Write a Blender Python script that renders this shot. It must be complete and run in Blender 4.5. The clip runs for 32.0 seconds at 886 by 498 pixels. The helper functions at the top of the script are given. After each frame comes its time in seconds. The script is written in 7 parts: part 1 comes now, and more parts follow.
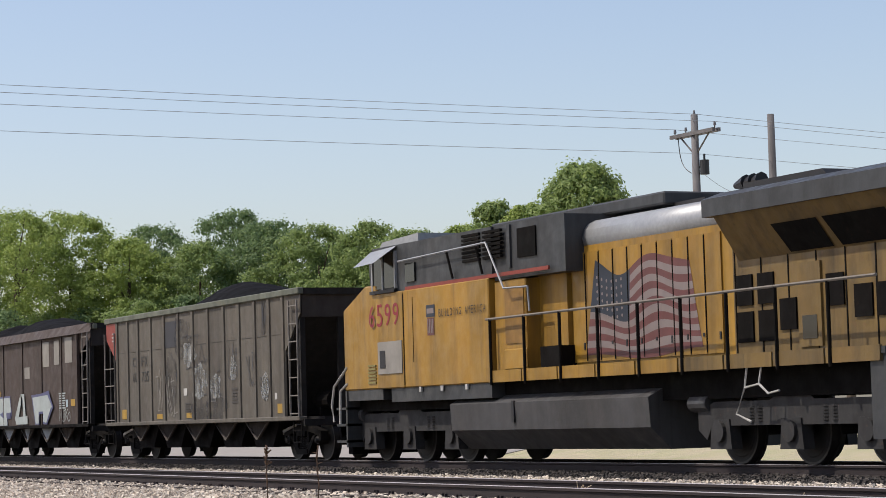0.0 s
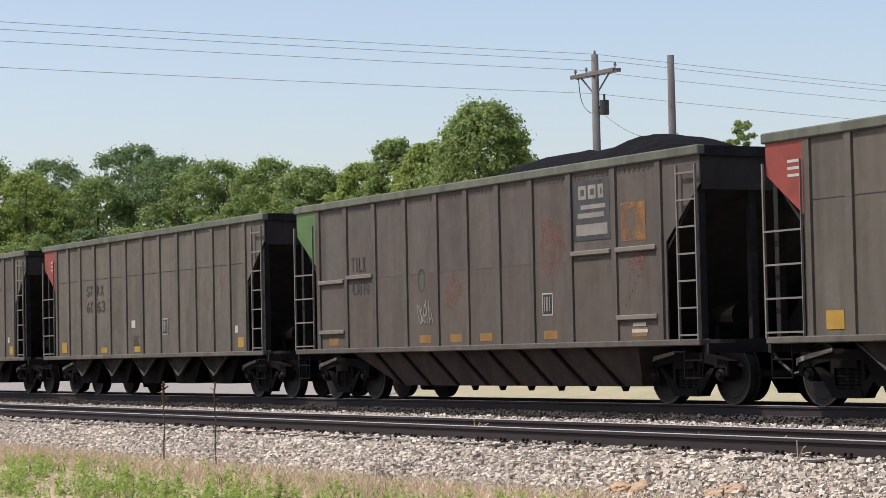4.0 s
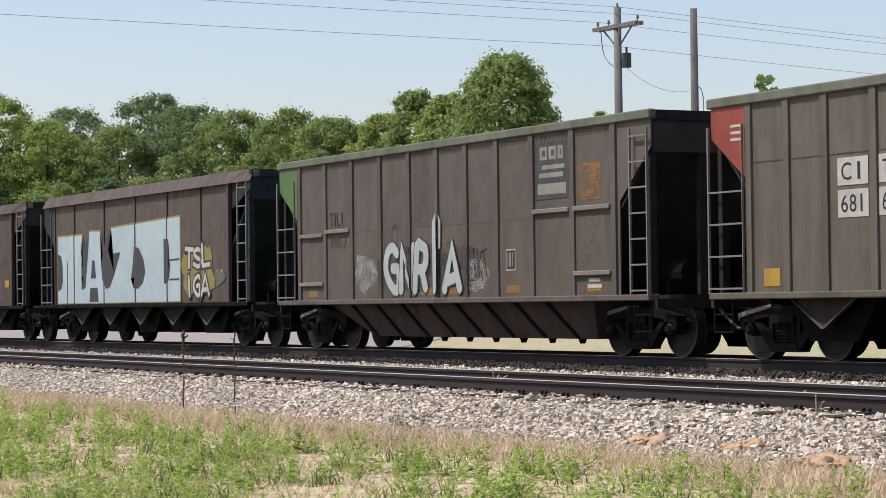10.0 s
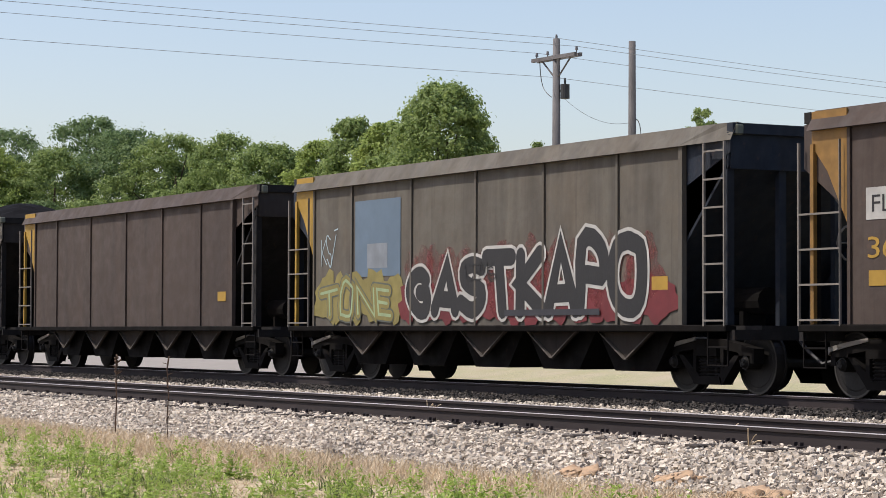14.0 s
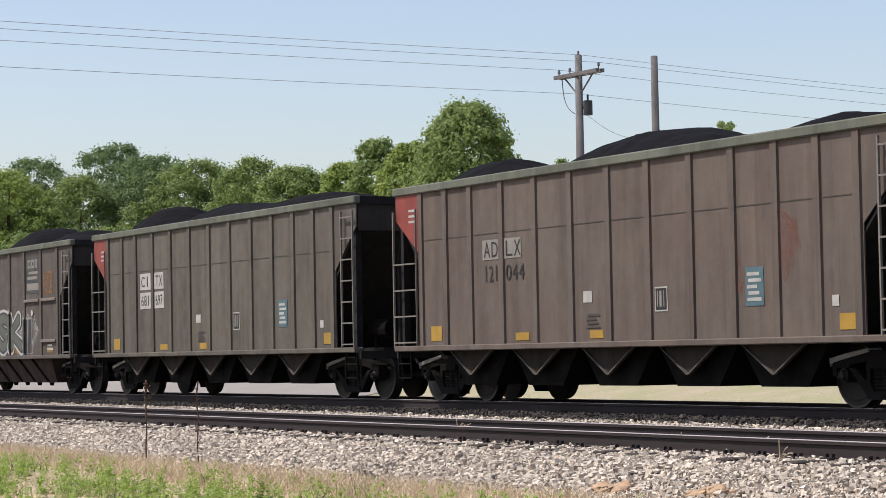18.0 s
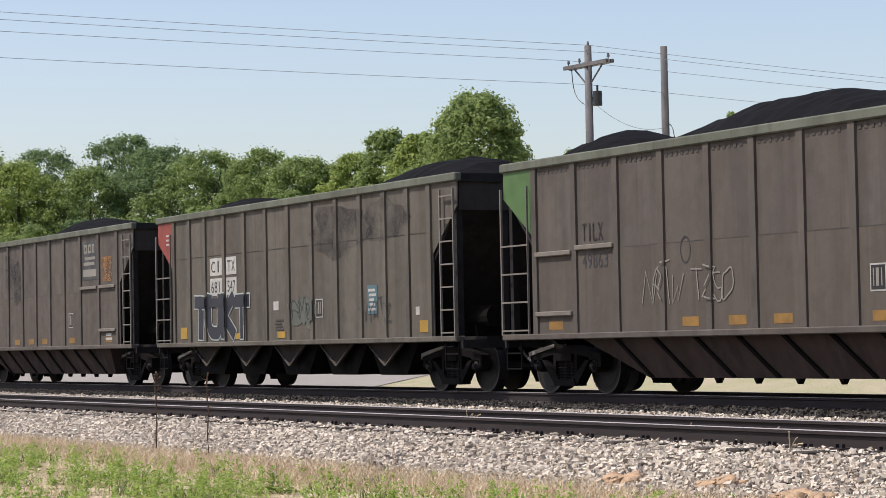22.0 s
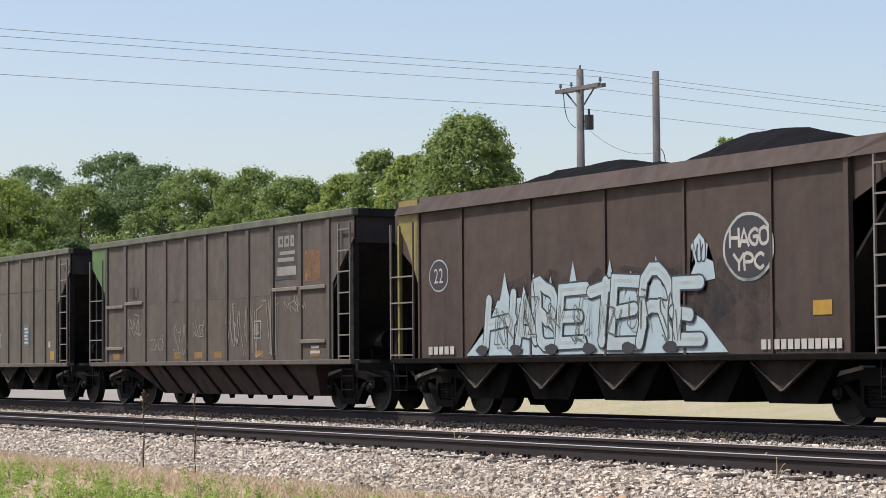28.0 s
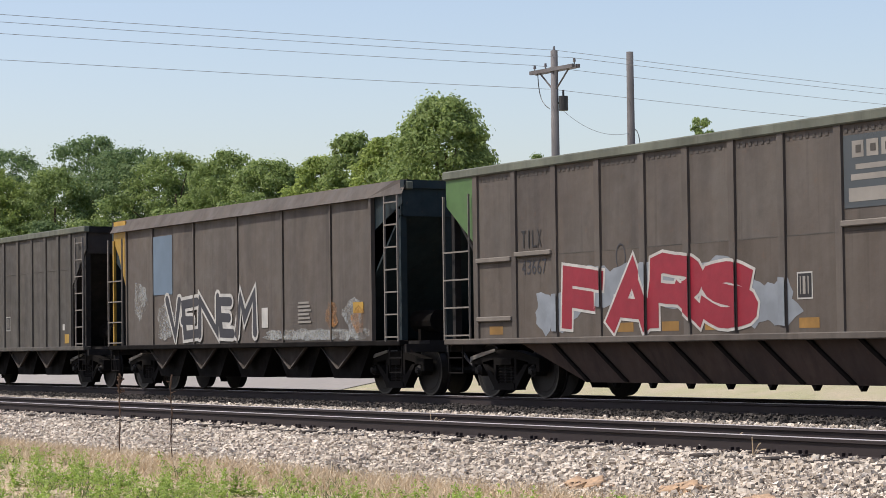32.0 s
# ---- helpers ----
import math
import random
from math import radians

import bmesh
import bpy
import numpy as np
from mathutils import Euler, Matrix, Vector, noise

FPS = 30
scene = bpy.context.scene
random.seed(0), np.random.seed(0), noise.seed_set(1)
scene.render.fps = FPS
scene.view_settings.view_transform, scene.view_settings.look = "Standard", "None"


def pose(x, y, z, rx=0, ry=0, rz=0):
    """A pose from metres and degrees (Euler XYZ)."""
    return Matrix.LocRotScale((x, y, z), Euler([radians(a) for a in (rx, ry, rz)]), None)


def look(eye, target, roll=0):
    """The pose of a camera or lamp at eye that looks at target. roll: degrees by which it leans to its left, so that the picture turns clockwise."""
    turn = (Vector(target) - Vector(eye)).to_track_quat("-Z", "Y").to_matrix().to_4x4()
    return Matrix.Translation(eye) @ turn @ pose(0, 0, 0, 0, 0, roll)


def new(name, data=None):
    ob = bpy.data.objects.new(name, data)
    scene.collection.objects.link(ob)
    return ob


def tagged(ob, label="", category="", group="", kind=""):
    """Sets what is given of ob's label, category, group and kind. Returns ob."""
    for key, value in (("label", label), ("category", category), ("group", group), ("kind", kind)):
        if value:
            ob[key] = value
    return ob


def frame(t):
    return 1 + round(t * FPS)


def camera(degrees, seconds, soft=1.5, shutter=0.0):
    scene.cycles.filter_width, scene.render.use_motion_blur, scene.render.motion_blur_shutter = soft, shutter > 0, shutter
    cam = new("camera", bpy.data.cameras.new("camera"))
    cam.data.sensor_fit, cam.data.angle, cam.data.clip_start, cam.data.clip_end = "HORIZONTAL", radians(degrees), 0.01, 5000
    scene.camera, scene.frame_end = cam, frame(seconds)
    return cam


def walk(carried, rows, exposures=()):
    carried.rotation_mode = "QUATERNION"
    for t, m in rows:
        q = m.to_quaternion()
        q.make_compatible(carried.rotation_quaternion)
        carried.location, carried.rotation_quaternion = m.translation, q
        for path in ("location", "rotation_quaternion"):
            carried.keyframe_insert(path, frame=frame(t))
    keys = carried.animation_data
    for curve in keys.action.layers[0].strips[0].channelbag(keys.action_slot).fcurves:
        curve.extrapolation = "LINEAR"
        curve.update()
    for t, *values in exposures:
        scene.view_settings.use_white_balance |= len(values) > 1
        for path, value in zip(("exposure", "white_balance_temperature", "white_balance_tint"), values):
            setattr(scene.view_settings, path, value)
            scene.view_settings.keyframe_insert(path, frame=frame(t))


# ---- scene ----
# World: x along the railway (the train runs towards +x), y away from the camera, z up from rail top.
EYE = (0.0, 0.0, 0.87)
FOV = 21.4
# seconds, heading, pitch, roll of a hand-held camera
TURNS = (
    (0, 64.72, 4.12, 1.63), (0.5, 64.44, 4.13, 1.44), (1, 64.05, 4.12, 1.27), (1.5, 63.61, 4.07, 1.14),
    (2, 63.19, 3.98, 1.11), (2.5, 62.82, 3.82, 1.16), (3, 62.51, 3.51, 1.09), (3.5, 62.32, 3.06, 1.15),
    (4, 62.23, 2.54, 1.21), (4.5, 62.25, 2.06, 1.22), (6.5, 62.61, 1.10, 1.38), (7, 62.63, 1.09, 1.31),
    (7.5, 62.62, 1.08, 1.18), (8, 62.62, 1.09, 1.13), (8.5, 62.64, 1.10, 1.06), (9, 62.64, 1.14, 0.87),
    (9.5, 62.68, 1.26, 0.80), (10, 62.71, 1.37, 0.69), (10.5, 62.69, 1.48, 0.70), (11, 62.67, 1.54, 0.74),
    (11.5, 62.54, 1.54, 0.56), (12, 62.31, 1.52, 0.50), (12.5, 61.95, 1.54, 0.26), (13, 61.50, 1.64, -0.04),
    (13.5, 61.15, 1.87, -0.28), (15.5, 61.33, 2.53, 0.44), (16, 61.46, 2.52, 0.62), (16.5, 61.56, 2.53, 0.90),
    (17, 61.65, 2.54, 0.93), (17.5, 61.73, 2.57, 1.05), (18, 61.81, 2.53, 1.06), (18.5, 61.90, 2.43, 1.11),
    (19, 61.96, 2.33, 1.11), (19.5, 62.01, 2.27, 1.09), (20, 62.03, 2.28, 1.06), (20.5, 62.05, 2.31, 1.12),
    (21, 62.06, 2.33, 1.18), (21.5, 62.06, 2.32, 1.18), (22, 62.05, 2.31, 1.12), (22.5, 62.06, 2.33, 1.12),
    (23, 62.05, 2.36, 1.04), (23.5, 62.01, 2.38, 0.92), (24, 61.97, 2.38, 0.74), (24.5, 61.95, 2.39, 0.66),
    (25, 61.97, 2.46, 0.59), (25.5, 61.99, 2.58, 0.57), (27.5, 61.81, 2.82, 0.41), (28, 61.77, 2.84, 0.41),
    (28.5, 61.76, 2.85, 0.51), (29, 61.74, 2.80, 0.58), (29.5, 61.66, 2.70, 0.56), (30, 61.56, 2.57, 0.55),
    (30.5, 61.46, 2.47, 0.70), (31, 61.36, 2.43, 0.71), (31.5, 61.31, 2.42, 0.74), (32, 61.18, 2.39, 0.77),
)
cam = camera(FOV, 32.0, soft=0.7)
walk(cam, [(t, pose(*EYE, 90 + p, r, a)) for t, a, p, r in TURNS], ((0, -0.08), (2.5, -0.06), (4, -0.02), (6.5, 0.0), (32, 0.0)))

# ---- light ----
SUN_TO = Vector((-0.22, -0.52, 0.825)).normalized()
world = bpy.data.worlds.new("sky")
scene.world = world
world.use_nodes = True
wn = world.node_tree.nodes
sky = wn.new("ShaderNodeTexSky")
sky.sky_type, sky.sun_disc = "NISHITA", False
sky.sun_elevation = math.asin(SUN_TO.z)
sky.sun_rotation = math.atan2(SUN_TO.x, SUN_TO.y)
sky.air_density, sky.dust_density, sky.ozone_density = 1.0, 1.6, 1.6
wn["Background"].inputs["Strength"].default_value = 0.174
haze = wn.new("ShaderNodeMix")
haze.data_type, haze.blend_type = "RGBA", "MULTIPLY"
haze.inputs[0].default_value, haze.inputs[7].default_value = 1.0, (1.09, 0.99, 0.975, 1)
world.node_tree.links.new(sky.outputs["Color"], haze.inputs[6])
world.node_tree.links.new(haze.outputs[2], wn["Background"].inputs["Color"])
sun = new("sun", bpy.data.lights.new("sun", "SUN"))
sun.data.energy, sun.data.angle, sun.data.color = 4.2, radians(0.55), (1.0, 0.94, 0.85)
sun.matrix_world = look(SUN_TO * 100, (0, 0, 0))

# ---- materials ----
def mat(name, build):
    m = bpy.data.materials.new(name)
    m.use_nodes = True
    build(m.node_tree, m.node_tree.nodes["Principled BSDF"])
    return m


def node(nt, kind, **sets):
    n = nt.nodes.new(kind)
    for key, value in sets.items():
        n.inputs[key].default_value = value
    return n


def coords(nt, scale=(1, 1, 1), vary=True):
    tc = nt.nodes.new("ShaderNodeTexCoord")
    mp = nt.nodes.new("ShaderNodeMapping")
    mp.inputs["Scale"].default_value = scale
    nt.links.new(tc.outputs["Object"], mp.inputs["Vector"])
    if vary:
        oi = nt.nodes.new("ShaderNodeObjectInfo")
        mul = nt.nodes.new("ShaderNodeMath")
        mul.operation = "MULTIPLY"
        mul.inputs[1].default_value = 60.0
        nt.links.new(oi.outputs["Random"], mul.inputs[0])
        nt.links.new(mul.outputs[0], mp.inputs["Location"])
    return mp.outputs["Vector"]


def noise_fac(nt, vec, scale, detail=4, lo=0.35, hi=0.65, rough=0.55):
    n = node(nt, "ShaderNodeTexNoise", Scale=scale, Detail=detail, Roughness=rough)
    nt.links.new(vec, n.inputs["Vector"])
    r = nt.nodes.new("ShaderNodeMapRange")
    r.inputs["From Min"].default_value, r.inputs["From Max"].default_value = lo, hi
    nt.links.new(n.outputs["Fac"], r.inputs["Value"])
    return r.outputs["Result"]


def mix(nt, fac, a, b, how="MIX"):
    m = nt.nodes.new("ShaderNodeMix")
    m.data_type, m.blend_type = "RGBA", how
    for value, slot in ((fac, 0), (a, 6), (b, 7)):
        if hasattr(value, "is_linked"):
            nt.links.new(value, m.inputs[slot])
        else:
            m.inputs[slot].default_value = value if slot == 0 else (*value, 1)
    return m.outputs[2]


def scaled(nt, fac, k):
    m = nt.nodes.new("ShaderNodeMath")
    m.operation = "MULTIPLY"
    nt.links.new(fac, m.inputs[0])
    m.inputs[1].default_value = k
    return m.outputs[0]


def bump(nt, bsdf, fac, strength=0.3, distance=0.02):
    b = node(nt, "ShaderNodeBump", Strength=strength, Distance=distance)
    nt.links.new(fac, b.inputs["Height"])
    nt.links.new(b.outputs["Normal"], bsdf.inputs["Normal"])


def weathered(name, base, dirt, streak, rough=0.7, metal=0.0, rust=0.15, spec=0.35):
    """Paint with dust clouds, vertical streaks, rust specks and fine relief."""
    def build(nt, b):
        v = coords(nt)
        vs = coords(nt, (1, 1, 0.09))
        c = mix(nt, scaled(nt, noise_fac(nt, v, 0.55, 5), 0.8), base, dirt)
        c = mix(nt, scaled(nt, noise_fac(nt, coords(nt, (0.7, 1, 0.45)), 0.8, 6, 0.50, 0.66), 0.28), c, tuple(min(1, x * 1.32) for x in base))
        c = mix(nt, scaled(nt, noise_fac(nt, vs, 3.2, 5, 0.46, 0.70), 0.62), c, streak)
        c = mix(nt, scaled(nt, noise_fac(nt, coords(nt, (1, 1, 0.12)), 1.7, 5, 0.50, 0.64), 0.42), c, tuple(x * 0.72 for x in streak))
        c = mix(nt, scaled(nt, noise_fac(nt, coords(nt, (1, 1, 0.5)), 1.1, 6, 0.54, 0.72), 0.30), c, tuple(min(1, x * k) for x, k in zip(base, (1.55, 1.38, 1.2))))
        c = mix(nt, scaled(nt, noise_fac(nt, coords(nt, (1, 1, 0.03)), 7, 4, 0.60, 0.70), 0.30), c, tuple(x * 0.55 for x in streak))
        c = mix(nt, scaled(nt, noise_fac(nt, coords(nt, (1, 1, 0.05)), 5, 4, 0.60, 0.72), 0.20), c, tuple(min(1, x * 1.5) for x in base))
        c = mix(nt, scaled(nt, noise_fac(nt, coords(nt, (1, 1, 0.6)), 2.6, 7, 0.60, 0.74), 0.35), c, tuple(x * 0.5 for x in streak))
        c = mix(nt, scaled(nt, noise_fac(nt, v, 9, 6, 0.62, 0.72), rust), c, (0.16, 0.075, 0.04))
        c = mix(nt, scaled(nt, noise_fac(nt, v, 38, 3, 0.4, 0.7), 0.22), c, dirt)
        nt.links.new(c, b.inputs["Base Color"])
        r = nt.nodes.new("ShaderNodeMapRange")
        r.inputs["To Min"].default_value, r.inputs["To Max"].default_value = rough - 0.12, min(1, rough + 0.14)
        nt.links.new(noise_fac(nt, v, 3, 4), r.inputs["Value"])
        nt.links.new(r.outputs["Result"], b.inputs["Roughness"])
        b.inputs["Metallic"].default_value = metal
        b.inputs["Specular IOR Level"].default_value = spec
        bump(nt, b, noise_fac(nt, v, 2.2, 5, 0.2, 0.8), 0.25, 0.03)
    return mat(name, build)


def plain(name, color, rough=0.6, metal=0.0, scale=12.0, amount=0.35, dark=0.55, spec=0.4):
    """A colour with cloudy wear at two scales."""
    def build(nt, b):
        v = coords(nt)
        d = tuple(x * dark for x in color)
        c = mix(nt, scaled(nt, noise_fac(nt, v, scale, 5), amount), color, d)
        c = mix(nt, scaled(nt, noise_fac(nt, v, scale * 0.15, 3), amount * 0.7), c, d)
        nt.links.new(c, b.inputs["Base Color"])
        b.inputs["Roughness"].default_value, b.inputs["Metallic"].default_value = rough, metal
        b.inputs["Specular IOR Level"].default_value = spec
        bump(nt, b, noise_fac(nt, v, scale * 2, 4, 0.2, 0.8), 0.15, 0.01)
    return mat(name, build)


def overspray(name, color, lo=0.42, hi=0.62):
    """A speckled mist of paint that lets the steel show through."""
    def build(nt, b):
        v = coords(nt)
        b.inputs["Base Color"].default_value = (*color, 1)
        b.inputs["Roughness"].default_value = 0.7
        n = noise_fac(nt, v, 2.4, 8, lo, hi, 0.75)
        nt.links.new(n, b.inputs["Alpha"])
    return mat(name, build)


def leafy(name, a, b2, tint, glow=0.35):
    """Leaves: colour by island, some light passing through."""
    def build(nt, b):
        geo = nt.nodes.new("ShaderNodeNewGeometry")
        c = mix(nt, geo.outputs["Random Per Island"], a, b2)
        v = coords(nt, vary=False)
        c = mix(nt, scaled(nt, noise_fac(nt, v, 0.35, 3), 0.6), c, tint)
        nt.links.new(c, b.inputs["Base Color"])
        b.inputs["Roughness"].default_value = 0.55
        b.inputs["Specular IOR Level"].default_value = 0.3
        tr = nt.nodes.new("ShaderNodeBsdfTranslucent")
        nt.links.new(c, tr.inputs["Color"])
        ms = node(nt, "ShaderNodeMixShader", Fac=glow)
        nt.links.new(b.outputs["BSDF"], ms.inputs[1])
        nt.links.new(tr.outputs["BSDF"], ms.inputs[2])
        nt.links.new(ms.outputs[0], nt.nodes["Material Output"].inputs["Surface"])
    return mat(name, build)


def islands(name, a, b2, c3, rough=0.9):
    """Loose stones or stalks: every piece takes its own tone."""
    def build(nt, b):
        geo = nt.nodes.new("ShaderNodeNewGeometry")
        ramp = nt.nodes.new("ShaderNodeValToRGB")
        e = ramp.color_ramp.elements
        e[0].color, e[1].color = (*a, 1), (*c3, 1)
        e.new(0.5).color = (*b2, 1)
        nt.links.new(geo.outputs["Random Per Island"], ramp.inputs["Fac"])
        v = coords(nt, vary=False)
        c = mix(nt, scaled(nt, noise_fac(nt, v, 30, 4), 0.35), ramp.outputs["Color"], tuple(x * 0.6 for x in a))
        c = mix(nt, scaled(nt, noise_fac(nt, v, 0.4, 4), 0.3), c, tuple(x * 0.75 for x in b2))
        nt.links.new(c, b.inputs["Base Color"])
        b.inputs["Roughness"].default_value = rough
        b.inputs["Specular IOR Level"].default_value = 0.2
    return mat(name, build)


GREY = weathered("dusty_grey_steel", (0.110, 0.099, 0.081), (0.087, 0.074, 0.059), (0.062, 0.053, 0.044), 0.75)
GREY_LIGHT = weathered("pale_grey_steel", (0.142, 0.138, 0.132), (0.106, 0.100, 0.093), (0.086, 0.081, 0.076), 0.7)
GREY_WARM = weathered("red_dusted_steel", (0.122, 0.102, 0.086), (0.106, 0.074, 0.062), (0.080, 0.063, 0.053), 0.78)
GREY_SOOT = weathered("sooty_grey_steel", (0.085, 0.077, 0.066), (0.053, 0.048, 0.042), (0.032, 0.029, 0.027), 0.78)
TAN = weathered("taupe_steel", (0.093, 0.081, 0.070), (0.079, 0.064, 0.054), (0.057, 0.048, 0.043), 0.75)
BROWN = weathered("brown_painted_steel", (0.053, 0.038, 0.031), (0.064, 0.047, 0.039), (0.040, 0.028, 0.024), 0.72)
BROWN_DARK = weathered("dark_brown_painted_steel", (0.029, 0.022, 0.019), (0.039, 0.030, 0.026), (0.020, 0.016, 0.014), 0.72)
TOP_RAIL = weathered("greenish_grey_chord", (0.128, 0.137, 0.108), (0.086, 0.092, 0.070), (0.066, 0.069, 0.056), 0.75)
# black dirt, with the deep shade under the cars put into the colour too
UNDER = weathered("sooty_shaded_underframe_steel", (0.0060, 0.0054, 0.0048), (0.0096, 0.0078, 0.0072), (0.0036, 0.0036, 0.0036), 0.85, 0, 0.05, 0.08)
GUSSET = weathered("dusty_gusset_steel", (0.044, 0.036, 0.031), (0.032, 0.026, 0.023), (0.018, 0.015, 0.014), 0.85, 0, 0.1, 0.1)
# pale tone of the thin lips along the gusset edges
PALE_LIP = plain("pale_lip_steel", (0.12, 0.105, 0.092), 0.9, 0, 9.0, 0.6, 0.5, 0.2)
BAR_DUST = plain("pale_dusty_bar", (0.20, 0.178, 0.155), 0.85, 0, 4.0, 0.5, 0.6, 0.2)
# pale colour that paints the sun's highlight on the truck frames
FRAME_GLINT = plain("sunlit_casting_highlight", (0.24, 0.22, 0.20), 0.6, 0, 9.0, 0.4, 0.6, 0.4)
LOCO_TRUCK = weathered("grey_dusty_truck_casting", (0.030, 0.029, 0.029), (0.024, 0.022, 0.021), (0.013, 0.012, 0.012), 0.75)
SPRAY_HAZE = plain("thin_lavender_spray_paint", (0.24, 0.265, 0.295), 0.6, 0, 2.5, 0.7, 0.55)
WARM_WHITE = plain("warm_white_spray_paint", (0.50, 0.43, 0.30), 0.6, 0, 5.0, 0.4, 0.6)
PANEL_GREY = plain("dusty_grey_panel_paint", (0.24, 0.235, 0.215), 0.65, 0, 2.5, 0.6, 0.6)
STRIP = plain("blue_grey_repaint", (0.058, 0.068, 0.075), 0.6, 0, 2.0, 0.5, 0.7)
INDIGO = plain("indigo_spray_paint", (0.062, 0.068, 0.16), 0.5, 0, 3.0, 0.4)
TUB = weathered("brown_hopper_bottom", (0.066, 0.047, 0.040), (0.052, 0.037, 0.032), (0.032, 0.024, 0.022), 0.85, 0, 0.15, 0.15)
BROWN_LIGHT = weathered("faded_brown_painted_steel", (0.070, 0.053, 0.045), (0.080, 0.062, 0.052), (0.052, 0.040, 0.034), 0.72)
LOWER_DUST = weathered("dusty_lower_steel", (0.083, 0.069, 0.058), (0.094, 0.079, 0.066), (0.068, 0.053, 0.043), 0.8)
LOCO_DIRTY = weathered("sooty_yellow_paint", (0.185, 0.118, 0.036), (0.110, 0.072, 0.028), (0.050, 0.036, 0.020), 0.55, 0, 0.4)
# black paint, made darker still by the recessed ends' shade in the colour
DARK_END = weathered("black_shaded_end_sheet", (0.009, 0.008, 0.008), (0.015, 0.012, 0.011), (0.006, 0.005, 0.005), 0.8)
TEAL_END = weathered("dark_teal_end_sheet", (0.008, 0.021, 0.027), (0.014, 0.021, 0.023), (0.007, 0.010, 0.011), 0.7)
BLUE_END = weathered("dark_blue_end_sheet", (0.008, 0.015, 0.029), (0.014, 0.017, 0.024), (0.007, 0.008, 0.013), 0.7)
RUNG = plain("pale_ladder_steel", (0.187, 0.168, 0.148), 0.65)
# truck and wheel colours are darkened to hold the shade below the sill
TRUCK = plain("dusty_shaded_truck_casting", (0.011, 0.0095, 0.009), 0.85, 0.0, 6.0, 0.6, 0.5, 0.1)
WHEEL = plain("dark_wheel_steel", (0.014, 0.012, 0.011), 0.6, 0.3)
TREAD = plain("worn_wheel_tread", (0.06, 0.055, 0.05), 0.5, 0.4)
COAL = plain("coal", (0.011, 0.011, 0.013), 0.95, 0.0, 5.0, 0.5, 0.5, 0.08)
RED = plain("faded_red_paint", (0.257, 0.048, 0.035), 0.6, 0, 3.0, 0.6, 0.55)
GREEN = plain("faded_green_paint", (0.078, 0.155, 0.048), 0.6, 0, 3.0, 0.6, 0.6)
YELLOW = plain("faded_yellow_paint", (0.390, 0.234, 0.035), 0.6, 0, 4.0, 0.6, 0.6)
ORANGE = plain("faded_orange_paint", (0.275, 0.148, 0.036), 0.6, 0, 4.0, 0.7, 0.5)
OLIVE = plain("dusty_olive_paint", (0.234, 0.195, 0.062), 0.6, 0, 4.0, 0.6, 0.6)
WHITE = plain("chalky_white_paint", (0.47, 0.455, 0.425), 0.6, 0, 5.0, 0.55, 0.55)
PATCH = plain("bare_patch_paint", (0.255, 0.236, 0.208), 0.6, 0, 2.5, 0.6, 0.6)
BLACK = plain("black_paint", (0.018, 0.017, 0.018), 0.55)
FADED = plain("faded_dark_lettering", (0.066, 0.058, 0.051), 0.7)
SPRAY_RED = plain("red_spray_paint", (0.23, 0.012, 0.026), 0.5, 0, 5.0, 0.3)
SPRAY_PURPLE = plain("purple_spray_paint", (0.101, 0.066, 0.203), 0.5, 0, 3.0, 0.6)
SPRAY_NAVY = plain("navy_spray_paint", (0.014, 0.016, 0.030), 0.5, 0, 3.0, 0.5)
SPRAY_BLUE = plain("pale_blue_spray_paint", (0.344, 0.435, 0.476), 0.5, 0, 4.0, 0.4, 0.7)
SPRAY_PALE = plain("pale_grey_spray_paint", (0.369, 0.410, 0.402), 0.5, 0, 4.0, 0.5, 0.6)
SPRAY_GREEN = plain("pale_green_spray_paint", (0.295, 0.377, 0.213), 0.5, 0, 3.0, 0.5)
SPRAY_GOLD = plain("gold_spray_paint", (0.390, 0.265, 0.078), 0.5, 0, 3.0, 0.4)
SPRAY_SOOT = plain("charcoal_spray_paint", (0.035, 0.035, 0.042), 0.6, 0, 2.0, 0.5)
SPRAY_GREYGREEN = plain("grey_green_spray_paint", (0.101, 0.109, 0.090), 0.6, 0, 3.0, 0.5)
DULL_BLUE = plain("dusty_blue_panel_paint", (0.117, 0.164, 0.218), 0.65, 0, 2.0, 0.5, 0.7)
CREAM = plain("cream_spray_paint", (0.42, 0.33, 0.17), 0.5, 0, 3.0, 0.4)
SPRAY_RED_DULL = plain("dull_red_spray_paint", (0.15, 0.022, 0.026), 0.6, 0, 3.0, 0.6)
SPRAY_RED_MIST = overspray("thin_red_overspray", (0.17, 0.03, 0.03), 0.40, 0.75)
RUST_MARK = overspray("red_overspray", (0.20, 0.07, 0.045), 0.40, 0.85)
ORANGE_MIST = overspray("orange_overspray", (0.28, 0.13, 0.04), 0.38, 0.70)
SOOT_MIST = overspray("black_overspray", (0.02, 0.02, 0.024), 0.38, 0.86)
PALE_MIST = overspray("pale_overspray", (0.34, 0.35, 0.34), 0.38, 0.75)
CYAN = plain("blue_data_panel", (0.085, 0.155, 0.18), 0.65, 0, 8.0, 0.6, 0.6)
LOCO_YELLOW = weathered("armour_yellow_paint", (0.310, 0.172, 0.022), (0.235, 0.132, 0.026), (0.140, 0.080, 0.022), 0.45, 0, 0.1)
LOCO_GREY = weathered("harbor_grey_paint", (0.044, 0.047, 0.050), (0.033, 0.033, 0.034), (0.021, 0.021, 0.022), 0.5, 0, 0.05)
